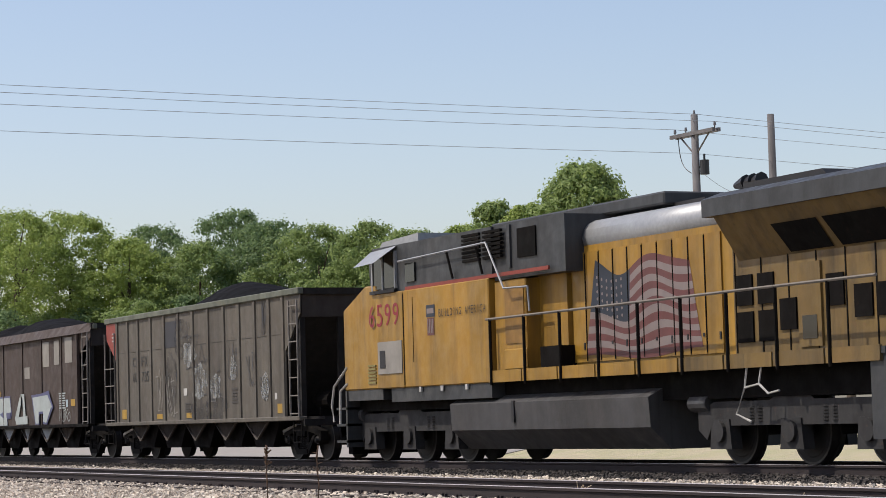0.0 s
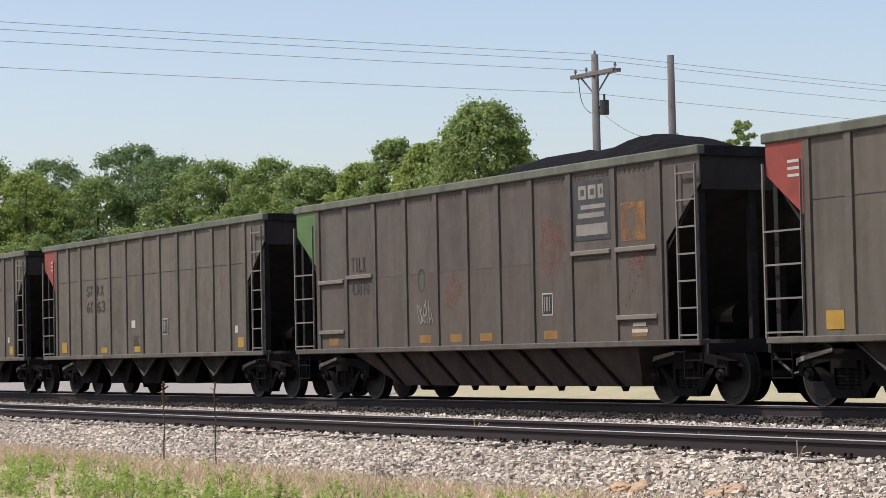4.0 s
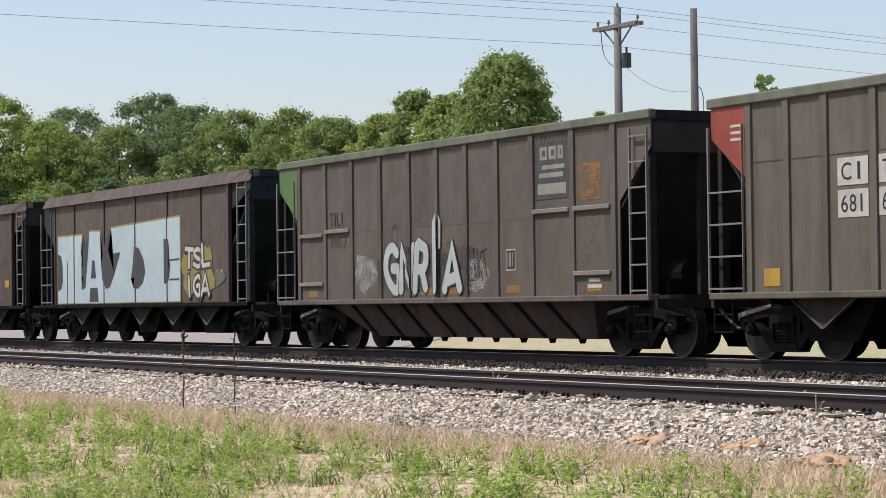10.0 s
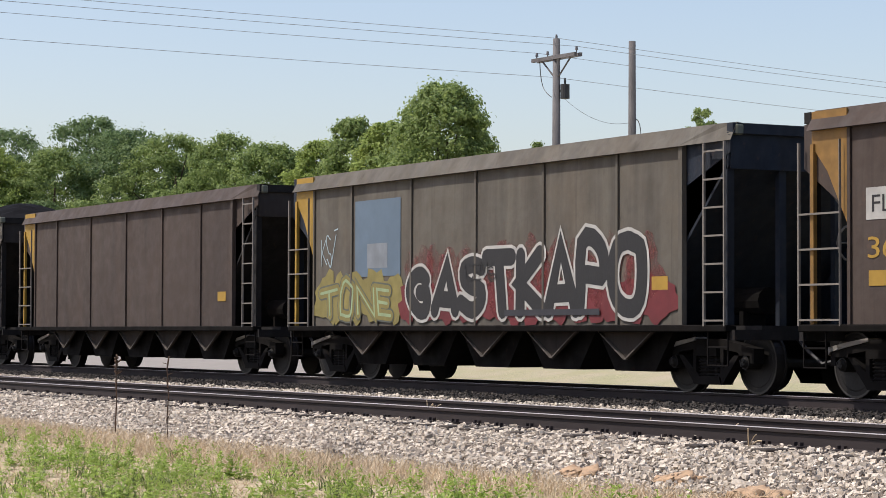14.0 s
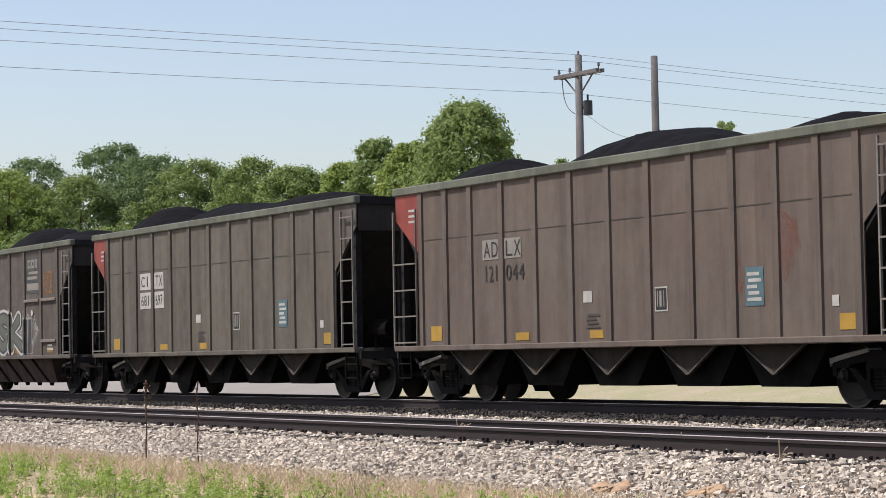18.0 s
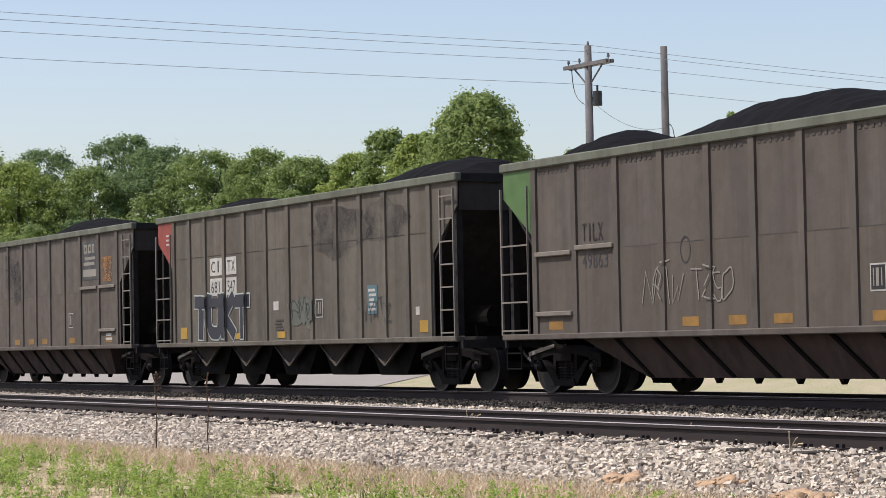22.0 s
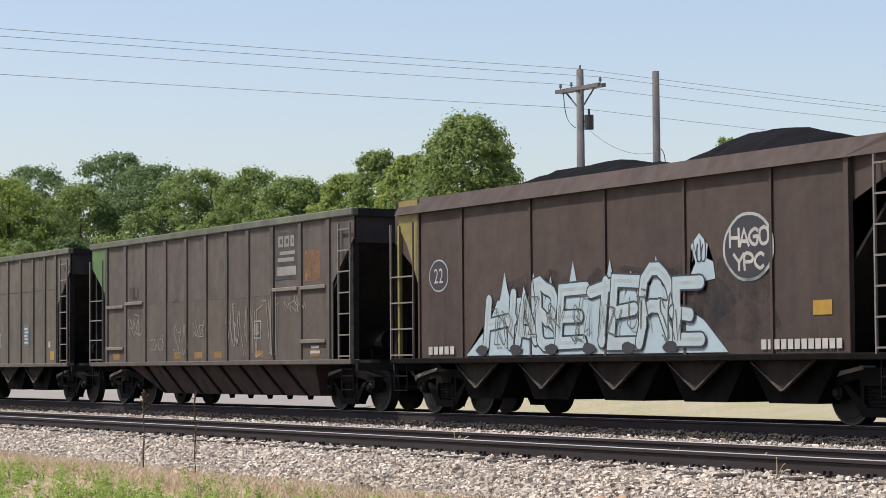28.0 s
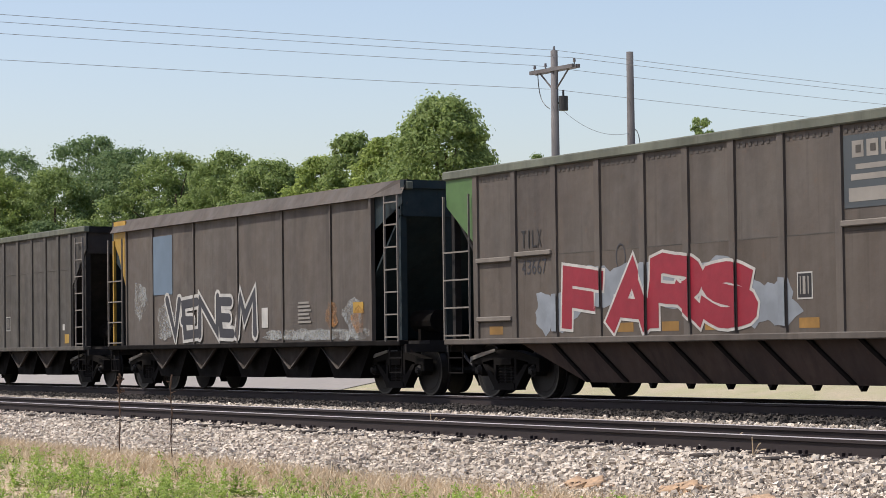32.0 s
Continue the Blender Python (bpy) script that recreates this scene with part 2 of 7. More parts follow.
LOCO_BAND = plain("red_pinstripe", (0.22, 0.035, 0.02), 0.5)
TANK = weathered("fuel_tank_grey", (0.060, 0.059, 0.061), (0.048, 0.045, 0.043), (0.030, 0.028, 0.027), 0.6)
SILVER = plain("aluminium_paint", (0.328, 0.335, 0.343), 0.45, 0.3)
def glassy(nt, b):
    b.inputs["Base Color"].default_value, b.inputs["Roughness"].default_value = (0.01, 0.011, 0.012, 1), 0.08


GLASS_DARK = mat("dark_glass", glassy)
FLAG_RED = plain("faded_flag_red", (0.135, 0.045, 0.042), 0.5, 0, 3.0, 0.6, 0.6)
FLAG_WHITE = plain("faded_flag_white", (0.205, 0.165, 0.155), 0.5, 0, 3.0, 0.5, 0.7)
FLAG_BLUE = plain("faded_flag_blue", (0.020, 0.027, 0.042), 0.5, 0, 3.0, 0.5, 0.6)
RAIL_SIDE = plain("rusty_rail_web", (0.030, 0.021, 0.021), 0.8, 0, 3.0, 0.5)
RAIL_HEAD = plain("polished_rail_head", (0.60, 0.56, 0.56), 0.55, 0.35, 3.0, 0.2, 0.8)
TIE = plain("weathered_tie_wood", (0.06, 0.047, 0.039), 0.9, 0, 10.0, 0.6, 0.5)
STONE = islands("limestone_ballast", (0.25, 0.208, 0.17), (0.61, 0.525, 0.43), (0.86, 0.765, 0.65))
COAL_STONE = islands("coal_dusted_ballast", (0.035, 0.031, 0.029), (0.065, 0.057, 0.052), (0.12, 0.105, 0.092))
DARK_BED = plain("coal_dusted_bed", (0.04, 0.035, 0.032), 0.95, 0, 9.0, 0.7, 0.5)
BED = plain("ballast_bed", (0.085, 0.070, 0.056), 0.95, 0, 9.0, 0.8, 0.4)
POLE_WOOD = weathered("grey_weathered_pole_wood", (0.150, 0.142, 0.144), (0.115, 0.108, 0.108), (0.080, 0.075, 0.075), 0.85, 0, 0)
WIRE = plain("aluminium_wire", (0.30, 0.31, 0.33), 0.5, 0.3)
PORCELAIN = plain("grey_insulator_porcelain", (0.16, 0.15, 0.15), 0.3)
BARK = weathered("grey_brown_bark", (0.12, 0.09, 0.065), (0.08, 0.06, 0.045), (0.05, 0.04, 0.03), 0.9, 0, 0)
LEAF = leafy("deciduous_leaves", (0.165, 0.235, 0.08), (0.36, 0.44, 0.15), (0.215, 0.285, 0.1), 0.5)
LEAF_DARK = leafy("dark_deciduous_leaves", (0.125, 0.195, 0.088), (0.265, 0.35, 0.145), (0.165, 0.24, 0.105), 0.5)
LEAF_LIGHT = leafy("yellow_green_leaves", (0.22, 0.29, 0.075), (0.43, 0.51, 0.15), (0.28, 0.35, 0.1), 0.5)
STRAW = islands("dry_straw_grass", (0.50, 0.385, 0.255), (0.66, 0.525, 0.36), (0.78, 0.655, 0.47))
WEED = leafy("green_weed_leaves", (0.20, 0.31, 0.05), (0.43, 0.56, 0.13), (0.38, 0.44, 0.14), 0.42)
WEED_DARK = leafy("dark_weed_leaves", (0.085, 0.13, 0.04), (0.16, 0.215, 0.065), (0.15, 0.16, 0.07), 0.3)
STALK = plain("dead_weed_stalk", (0.10, 0.062, 0.042), 0.9)
SOIL = plain("orange_brown_soil", (0.52, 0.35, 0.22), 0.95, 0, 14.0, 0.6, 0.6)
ROAD = plain("pale_gravel_road", (0.30, 0.275, 0.25), 0.95, 0, 3.0, 0.4, 0.8)


def field(nt, b):
    v = coords(nt, vary=False)
    c = mix(nt, noise_fac(nt, v, 0.18, 6), (0.60, 0.475, 0.345), (0.52, 0.43, 0.275))
    c = mix(nt, scaled(nt, noise_fac(nt, v, 1.6, 6), 0.7), c, (0.60, 0.49, 0.365))
    c = mix(nt, scaled(nt, noise_fac(nt, v, 14, 4, 0.45, 0.7), 0.75), c, (0.20, 0.155, 0.10))
    # beyond the railway the meadow is greener and duller
    sep = nt.nodes.new("ShaderNodeSeparateXYZ")
    nt.links.new(nt.nodes.new("ShaderNodeTexCoord").outputs["Object"], sep.inputs[0])
    far = node(nt, "ShaderNodeMapRange")
    far.inputs["From Min"].default_value, far.inputs["From Max"].default_value = 24.0, 27.0
    nt.links.new(sep.outputs["Y"], far.inputs["Value"])
    grass = mix(nt, noise_fac(nt, v, 0.6, 6), (0.36, 0.345, 0.21), (0.43, 0.37, 0.27))
    c = mix(nt, far.outputs["Result"], c, grass)
    nt.links.new(c, b.inputs["Base Color"])
    b.inputs["Roughness"].default_value = 1.0
    b.inputs["Specular IOR Level"].default_value = 0.05
    bump(nt, b, noise_fac(nt, v, 9, 6, 0.2, 0.8), 0.6, 0.08)


FIELD = mat("field_soil_and_grass", field)

# ---- shape helpers ----
def box(bm, x0, x1, y0, y1, z0, z1):
    v = [bm.verts.new((x, y, z)) for x in (x0, x1) for y in (y0, y1) for z in (z0, z1)]
    for a, b, c, d in ((0, 1, 3, 2), (4, 6, 7, 5), (0, 4, 5, 1), (2, 3, 7, 6), (0, 2, 6, 4), (1, 5, 7, 3)):
        bm.faces.new((v[a], v[b], v[c], v[d]))
    return v


def prism(bm, pts, y0, y1):
    """A polygon in x and z, drawn out from y0 to y1."""
    a = [bm.verts.new((x, y0, z)) for x, z in pts]
    b = [bm.verts.new((x, y1, z)) for x, z in pts]
    bm.faces.new(a), bm.faces.new(b[::-1])
    n = len(pts)
    for i in range(n):
        bm.faces.new((a[i], b[i], b[(i + 1) % n], a[(i + 1) % n]))


def tube(bm, a, b, r, n=6, r2=None):
    a, b = Vector(a), Vector(b)
    r2 = r if r2 is None else r2
    q = (b - a).to_track_quat("Z", "Y").to_matrix()
    ring = [[bm.verts.new(p + q @ Vector((k * math.cos(i * math.tau / n), k * math.sin(i * math.tau / n), 0))) for i in range(n)] for p, k in ((a, r), (b, r2))]
    for i in range(n):
        bm.faces.new((ring[0][i], ring[0][(i + 1) % n], ring[1][(i + 1) % n], ring[1][i]))
    bm.faces.new(ring[0][::-1]), bm.faces.new(ring[1])


def pipe(bm, pts, r, n=6):
    """One bent tube through the points."""
    pts = [Vector(q) for q in pts]
    rings = []
    for k, q in enumerate(pts):
        way = (pts[min(k + 1, len(pts) - 1)] - pts[max(k - 1, 0)]).normalized()
        m = way.to_track_quat("Z", "Y").to_matrix()
        rings.append([bm.verts.new(q + m @ Vector((r * math.cos(i * math.tau / n), r * math.sin(i * math.tau / n), 0))) for i in range(n)])
    for a, b in zip(rings, rings[1:]):
        for i in range(n):
            bm.faces.new((a[i], a[(i + 1) % n], b[(i + 1) % n], b[i]))
    bm.faces.new(rings[0][::-1]), bm.faces.new(rings[-1])


def quad_xz(bm, x0, x1, z0, z1, y):
    bm.faces.new([bm.verts.new((x, y, z)) for x, z in ((x0, z0), (x1, z0), (x1, z1), (x0, z1))])


def made(bm, name, material=None, smooth=False, bevel=0.0):
    """The mesh of a bmesh, which is spent."""
    if bevel:
        bmesh.ops.bevel(bm, geom=list(bm.edges), offset=bevel, segments=1, affect="EDGES", clamp_overlap=True)
    bmesh.ops.recalc_face_normals(bm, faces=bm.faces)
    me = bpy.data.meshes.new(name)
    bm.to_mesh(me)
    bm.free()
    if material:
        me.materials.append(material)
    if smooth:
        me.shade_smooth()
    return me


def flat(bm, name, material):
    """A thin paint layer that faces the camera's side of the track."""
    for f in bm.faces:
        f.normal_update()
        if f.normal.y > 0:
            f.normal_flip()
    me = bpy.data.meshes.new(name)
    bm.to_mesh(me)
    bm.free()
    me.materials.append(material)
    return me


def put(name, me, parent, at=(0, 0, 0), material=None, label="", turn=0.0):
    ob = new(name, me)
    ob.parent = parent
    ob.location, ob.rotation_euler = at, (0, 0, turn)
    if material:
        ob.material_slots[0].link = "OBJECT"
        ob.material_slots[0].material = material
    return tagged(ob, label)


def part(name, bm, material, parent, label="", smooth=False, bevel=0.0, at=(0, 0, 0)):
    return put(name, made(bm, name, material, smooth, bevel), parent, at, None, label)


def joined(name, verts, faces, material, smooth=False):
    me = bpy.data.meshes.new(name)
    me.from_pydata(verts, [], faces)
    me.materials.append(material)
    if smooth:
        me.shade_smooth()
    return me


# ---- letters ----
GLYPHS = {}


def glyph(ch):
    """Outline mesh of one character of the built-in font, and its bounds."""
    if ch not in GLYPHS:
        cu = bpy.data.curves.new("letter", "FONT")
        cu.body, cu.size, cu.resolution_u = ch, 1.0, 3
        ob = new("letter", cu)
        me = ob.evaluated_get(bpy.context.evaluated_depsgraph_get()).to_mesh()
        vs = [(v.co.x, v.co.y) for v in me.vertices]
        fs = [tuple(p.vertices) for p in me.polygons]
        bpy.data.objects.remove(ob)
        bpy.data.curves.remove(cu)
        xs = [v[0] for v in vs]
        ys = [v[1] for v in vs]
        GLYPHS[ch] = (vs, fs, min(xs), max(xs), min(ys), max(ys))
    return GLYPHS[ch]


for ch in "ABCDEFGHIJKLMNOPRSTUVXYZ0123456789":
    glyph(ch)


def lettering(bm, text, x0, x1, z0, z1, y, fill=0.80):
    """Plain stencilled letters that fill the field from x0 to x1 and z0 to z1."""
    step = (x1 - x0) / len(text)
    for i, ch in enumerate(text):
        if ch == " ":
            continue
        vs, fs, ax, bx, ay, by = glyph(ch)
        sx, sz = step * fill / max(bx - ax, 0.16), (z1 - z0) / (by - ay)
        if ch in "I1":
            sx *= 0.45
        verts = [bm.verts.new((x0 + step * (i + 0.5) + (px - (ax + bx) / 2) * sx, y, (z0 + z1) / 2 + (pz - (ay + by) / 2) * sz)) for px, pz in vs]
        for f in fs:
            try:
                bm.faces.new([verts[k] for k in f])
            except ValueError:
                pass


def blob(bm, cx, cz, rx, rz, y, seed=1, n=26, rough=0.22, top=1.0):
    rng = random.Random(seed)
    a = [rng.uniform(0, 6.28) for _ in range(4)]
    ring = []
    for i in range(n):
        w = i * math.tau / n
        k = 1 + rough * (0.5 * math.sin(3 * w + a[0]) + 0.4 * math.sin(5 * w + a[1]) + 0.35 * math.sin(8 * w + a[2]))
        ring.append(bm.verts.new((cx + rx * k * math.cos(w), y, cz + rz * k * math.sin(w) * (top if math.sin(w) > 0 else 1))))
    bm.faces.new(ring)


def over_ribs(bm, ribs, half, lift):
    """Paint that runs over the ribs: cut at each rib and laid on its face."""
    for x in ribs:
        for e in (x - half, x + half):
            bmesh.ops.bisect_plane(bm, geom=list(bm.verts) + list(bm.edges) + list(bm.faces), plane_co=(e, 0, 0), plane_no=(1, 0, 0))
    on = [f for f in bm.faces if any(abs(f.calc_center_median().x - x) < half for x in ribs)]
    if on:
        g = bmesh.ops.split(bm, geom=on)["geom"]
        for v in {v for f in g if isinstance(f, bmesh.types.BMFace) for v in f.verts}:
            v.co.y -= lift


# ---- ground and railway ----
NEAR_Y, TRAIN_Y = 14.02, 21.07


def ground():
    xs = np.concatenate([np.linspace(-4000, -130, 16), np.linspace(-110, 40, 76), np.linspace(60, 3000, 12)])
    ys = np.concatenate([np.linspace(-3000, -30, 10), np.linspace(-20, 46, 67), np.linspace(52, 130, 14), np.linspace(160, 4000, 12)])
    verts = []
    for y in ys:
        for x in xs:
            z = -0.52 + (0.05 * noise.noise((x * 0.35, y * 0.35, 0.2)) if -30 < y < 11.6 and -120 < x < 40 else 0)
            if 11.6 <= y <= 26:
                z = -0.62
            if y > 26:
                z = -0.62 + 0.87 * min(1.0, (y - 26) / 7.0)
            verts.append((x, y, z))
    n = len(xs)
    faces = [(j * n + i, j * n + i + 1, (j + 1) * n + i + 1, (j + 1) * n + i) for j in range(len(ys) - 1) for i in range(n - 1)]
    return tagged(new("ground", joined("ground", verts, faces, FIELD, True)), "dry grassy field beside a railway embankment", "ground", kind="structure")


# height of the stone bed across the tracks
BED_LINE = ((10.7, -0.60), (11.3, -0.50), (12.3, -0.285), (12.75, -0.236), (13.4, -0.196), (15.2, -0.20), (16.2, -0.30), (18.2, -0.28), (19.0, -0.24), (19.5, -0.2), (22.8, -0.2), (24.4, -0.5), (26.0, -0.8))


def bed_z(y):
    return float(np.interp(y, [p[0] for p in BED_LINE], [p[1] for p in BED_LINE]))


def ballast():
    xs = np.concatenate([np.linspace(-1500, -100, 12), np.linspace(-95, 0, 96), np.linspace(20, 1500, 12)])
    ys = np.linspace(10.7, 26.0, 62)
    verts = [(x, y, bed_z(y) + 0.03 * noise.noise((x * 1.3, y * 1.3, 0))) for y in ys for x in xs]
    n = len(xs)
    faces = [(j * n + i, j * n + i + 1, (j + 1) * n + i + 1, (j + 1) * n + i) for j in range(len(ys) - 1) for i in range(n - 1)]
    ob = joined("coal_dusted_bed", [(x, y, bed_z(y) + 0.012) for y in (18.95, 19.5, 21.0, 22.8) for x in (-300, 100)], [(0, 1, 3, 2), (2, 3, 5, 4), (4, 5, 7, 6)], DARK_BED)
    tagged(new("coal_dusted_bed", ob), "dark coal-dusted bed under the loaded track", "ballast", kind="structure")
    tagged(new("ballast_bed", joined("ballast_bed", verts, faces, BED, True)), "packed stone bed under two railway tracks", "ballast", kind="structure")


def stones(name, label, material, bands, seed):
    """Loose angular stones over the bed, densest on the near shoulder."""
    rng = np.random.default_rng(seed)
    base = np.array([(x, y, z) for x in (-1, 1) for y in (-1, 1) for z in (-1, 1)], float)
    quads = np.array(((0, 1, 3, 2), (4, 6, 7, 5), (0, 4, 5, 1), (2, 3, 7, 6), (0, 2, 6, 4), (1, 5, 7, 3)))
    spots = []
    for x0, x1, y0, y1, per in bands:
        n = int((x1 - x0) * (y1 - y0) * per)
        p = np.c_[rng.uniform(x0, x1, n), rng.uniform(y0, y1, n)]
        if y0 < 11:
            p = p[rng.random(n) < np.clip((p[:, 1] - 10.5 + 0.35 * np.sin(p[:, 0] * 1.7) + 0.3 * np.sin(p[:, 0] * 0.6)) / 0.8, 0.03, 1)]
        spots.append(p[(p[:, 0] < p[:, 1] * -1.12) & (p[:, 0] > p[:, 1] * -4.4)])
    p = np.concatenate(spots)
    n = len(p)
    z = np.interp(p[:, 1], [q[0] for q in BED_LINE], [q[1] for q in BED_LINE])
    size = rng.uniform(0.009, 0.0225, (n, 1, 1)) * rng.uniform(0.6, 1.35, (n, 1, 3)) * np.array((1.2, 1.1, 0.85))
    v = base[None] * (1 + rng.uniform(-0.45, 0.35, (n, 8, 1))) * size
    a, b = rng.uniform(0, 6.28, n), rng.uniform(-1.4, 1.4, n)
    ca, sa, cb, sb = np.cos(a)[:, None], np.sin(a)[:, None], np.cos(b)[:, None], np.sin(b)[:, None]
    x, y, w = v[..., 0], v[..., 1], v[..., 2]
    y, w = y * cb - w * sb, y * sb + w * cb
    x, y = x * ca - y * sa, x * sa + y * ca
    out = np.stack([x + p[:, :1], y + p[:, 1:], w + (z + rng.uniform(-0.016, 0.046, n))[:, None]], -1).reshape(-1, 3)
    faces = (quads[None] + (np.arange(n) * 8)[:, None, None]).reshape(-1, 4)
    tagged(new(name, joined(name, out.tolist(), faces.tolist(), material)), label, "ballast", kind="stuff")


def track(yc, label):
    top = new("railway_track")
    tagged(top, label, "railway track", "railway tracks", "structure")
    for side in (-0.755, 0.755):
        bm = bmesh.new()
        prism(bm, [(-0.07, -0.172), (0.07, -0.172), (0.07, -0.158), (0.012, -0.145), (0.012, -0.045), (0.037, -0.035), (0.037, -0.004), (-0.037, -0.004), (-0.037, -0.035), (-0.012, -0.045), (-0.012, -0.145), (-0.07, -0.158)], -900, 900)
        bmesh.ops.rotate(bm, verts=bm.verts, matrix=Matrix.Rotation(radians(90), 3, "Z"))
        rail = part("rail", bm, RAIL_SIDE, top, "rusty steel rail", at=(0, yc + side, 0))
        bm = bmesh.new()
        box(bm, -900, 900, -0.034, 0.034, -0.004, 0.0)
        part("running_surface", bm, RAIL_HEAD, rail, "polished rail top")
    bm = bmesh.new()
    box(bm, -0.115, 0.115, -1.3, 1.3, -0.35, -0.172)
    tie = made(bm, "tie", TIE, bevel=0.01)
    bm = bmesh.new()
    box(bm, -0.1, 0.1, -0.18, 0.18, -0.172, -0.155)
    for s in (-0.1, 0.1):
        box(bm, -0.06, -0.03, s - 0.02, s + 0.02, -0.155, -0.12)
        box(bm, 0.03, 0.06, s - 0.02, s + 0.02, -0.155, -0.12)
    plate = made(bm, "tie_plate", RAIL_SIDE)
    rng = random.Random(3)
    for i in range(118):
        x = -76 + i * 0.54 + rng.uniform(-0.03, 0.03)
        t = put("tie", tie, top, (x, yc + rng.uniform(-0.05, 0.05), rng.uniform(-0.004, 0.012)), turn=rng.uniform(-0.02, 0.02))
        if yc < 18:
            put("tie_plate", plate, t, (0, -0.755, 0))
    return top


# ---- grass and weeds ----
def blades(name, label, material, spots, height, width, seed, lean=0.5, per=1):
    """Thin bent blades, two quads each."""
    rng = np.random.default_rng(seed)
    p = np.repeat(spots, per, axis=0)
    n = len(p)
    p = p + np.c_[rng.normal(0, 0.06, (n, 2)), np.zeros(n)]
    hgt = height * rng.uniform(0.45, 1.25, n)
    a = rng.uniform(0, 6.28, n)
    wx, wy = np.cos(a) * width * rng.uniform(0.6, 1.4, n), np.sin(a) * width
    bend = rng.normal(0, lean, (n, 2)) * hgt[:, None]
    rows = []
    for k, wide in ((0, 1.0), (0.55, 0.8), (1.0, 0.12)):
        cx, cy, cz = p[:, 0] + bend[:, 0] * k * k, p[:, 1] + bend[:, 1] * k * k, p[:, 2] + hgt * k
        rows += [np.c_[cx - wx * wide, cy - wy * wide, cz], np.c_[cx + wx * wide, cy + wy * wide, cz]]
    v = np.stack(rows, 1).reshape(-1, 3)
    q = np.array(((0, 1, 3, 2), (2, 3, 5, 4)))
    f = (q[None] + (np.arange(n) * 6)[:, None, None]).reshape(-1, 4)
    tagged(new(name, joined(name, v.tolist(), f.tolist(), material)), label, "grass", kind="stuff")


def weed_plants(spots, seed):
    """Upright broad-leaved plants: whorls of leaves up a short stem."""
    rng = np.random.default_rng(seed)
    per = 30
    p = np.repeat(spots, per, axis=0)
    n = len(p)
    size = np.repeat(rng.uniform(0.45, 1.25, len(spots)) ** 1.3, per)
    lean = np.repeat(rng.normal(0, 0.16, (len(spots), 2)), per, axis=0)
    u = rng.uniform(0, 1, n)
    a = rng.uniform(0, 6.28, n)
    out = np.c_[np.cos(a), np.sin(a), np.zeros(n)]
    side = np.c_[-np.sin(a), np.cos(a), np.zeros(n)]
    tall = 0.20 * size * u
    base = p + np.c_[lean * tall[:, None] + rng.normal(0, 0.012, (n, 2)), tall]
    reach = (0.062 * size * (1.15 - 0.7 * u) * rng.uniform(0.6, 1.3, n))[:, None]
    up = np.c_[np.zeros((n, 2)), rng.uniform(-0.012, 0.045, n) * size]
    w = reach * 0.27
    v = np.stack([base, base + out * reach * 0.5 + side * w + up * 0.8, base + out * reach + up * 0.6, base + out * reach * 0.5 - side * w + up * 0.8], 1).reshape(-1, 3)
    f = np.arange(n * 4).reshape(-1, 4)
    tagged(new("green_weeds", joined("green_weeds", v.tolist(), f.tolist(), WEED)), "upright broad-leaved green weeds in the field", "weeds", kind="stuff")


def verge():
    rng = np.random.default_rng(11)

    def spread(n, y0, y1, power=1.0, x0=-58, x1=-5):
        y = y0 + (y1 - y0) * rng.random(n) ** power
        x = rng.uniform(x0, x1, n)
        keep = np.array([0.6 * noise.noise((float(a) * 0.7, float(b) * 0.9, 3)) + 0.6 * noise.noise((float(a) * 2.6, float(b) * 2.6, 8)) for a, b in zip(x, y)])
        return x, y, keep
    x, y, k = spread(13000, 9.5, 11.3, 0.7)
    ok = k > -0.45
    z = np.interp(y, [q[0] for q in BED_LINE], [q[1] for q in BED_LINE])
    z = np.where(y < 11.2, -0.53, z)
    blades("dry_grass", "dry straw-coloured grass along the ballast edge", STRAW, np.c_[x, y, z][ok], 0.13, 0.0038, 2, 0.6, 5)
    x, y, k = spread(17000, 4.6, 10.6)
    blades("sparse_straw", "thin dry straw lying in the field", STRAW, np.c_[x, y, np.full(len(x), -0.54)], 0.075, 0.0042, 6, 1.0, 4)
    x, y, k = spread(13500, 4.6, 10.2)
    ok = (k > 0.02) & (rng.random(len(k)) < np.clip((10.6 - y) / 1.6, 0.15, 1))
    weed_plants(np.c_[x, y, np.full(len(x), -0.53)][ok], 8)
    x, y, k = spread(2200, 4.6, 10.4)
    ok = k > -0.05
    blades("green_grass", "scattered green grass in the field", WEED, np.c_[x, y, np.full(len(x), -0.55)][ok], 0.085, 0.006, 3, 0.7, 8)
    x, y, k = spread(1700, 4.6, 10.3)
    ok = k > 0.08
    blades("dark_weeds", "taller dark green weeds scattered in the field", WEED_DARK, np.c_[x, y, np.full(len(x), -0.55)][ok], 0.15, 0.007, 9, 0.35, 11)
    x, y, k = spread(2400, 4.6, 10.7)
    blades("sparse_field_grass", "thin mixed green grass in the field", WEED, np.c_[x, y, np.full(len(x), -0.55)], 0.085, 0.005, 4, 0.7, 6)


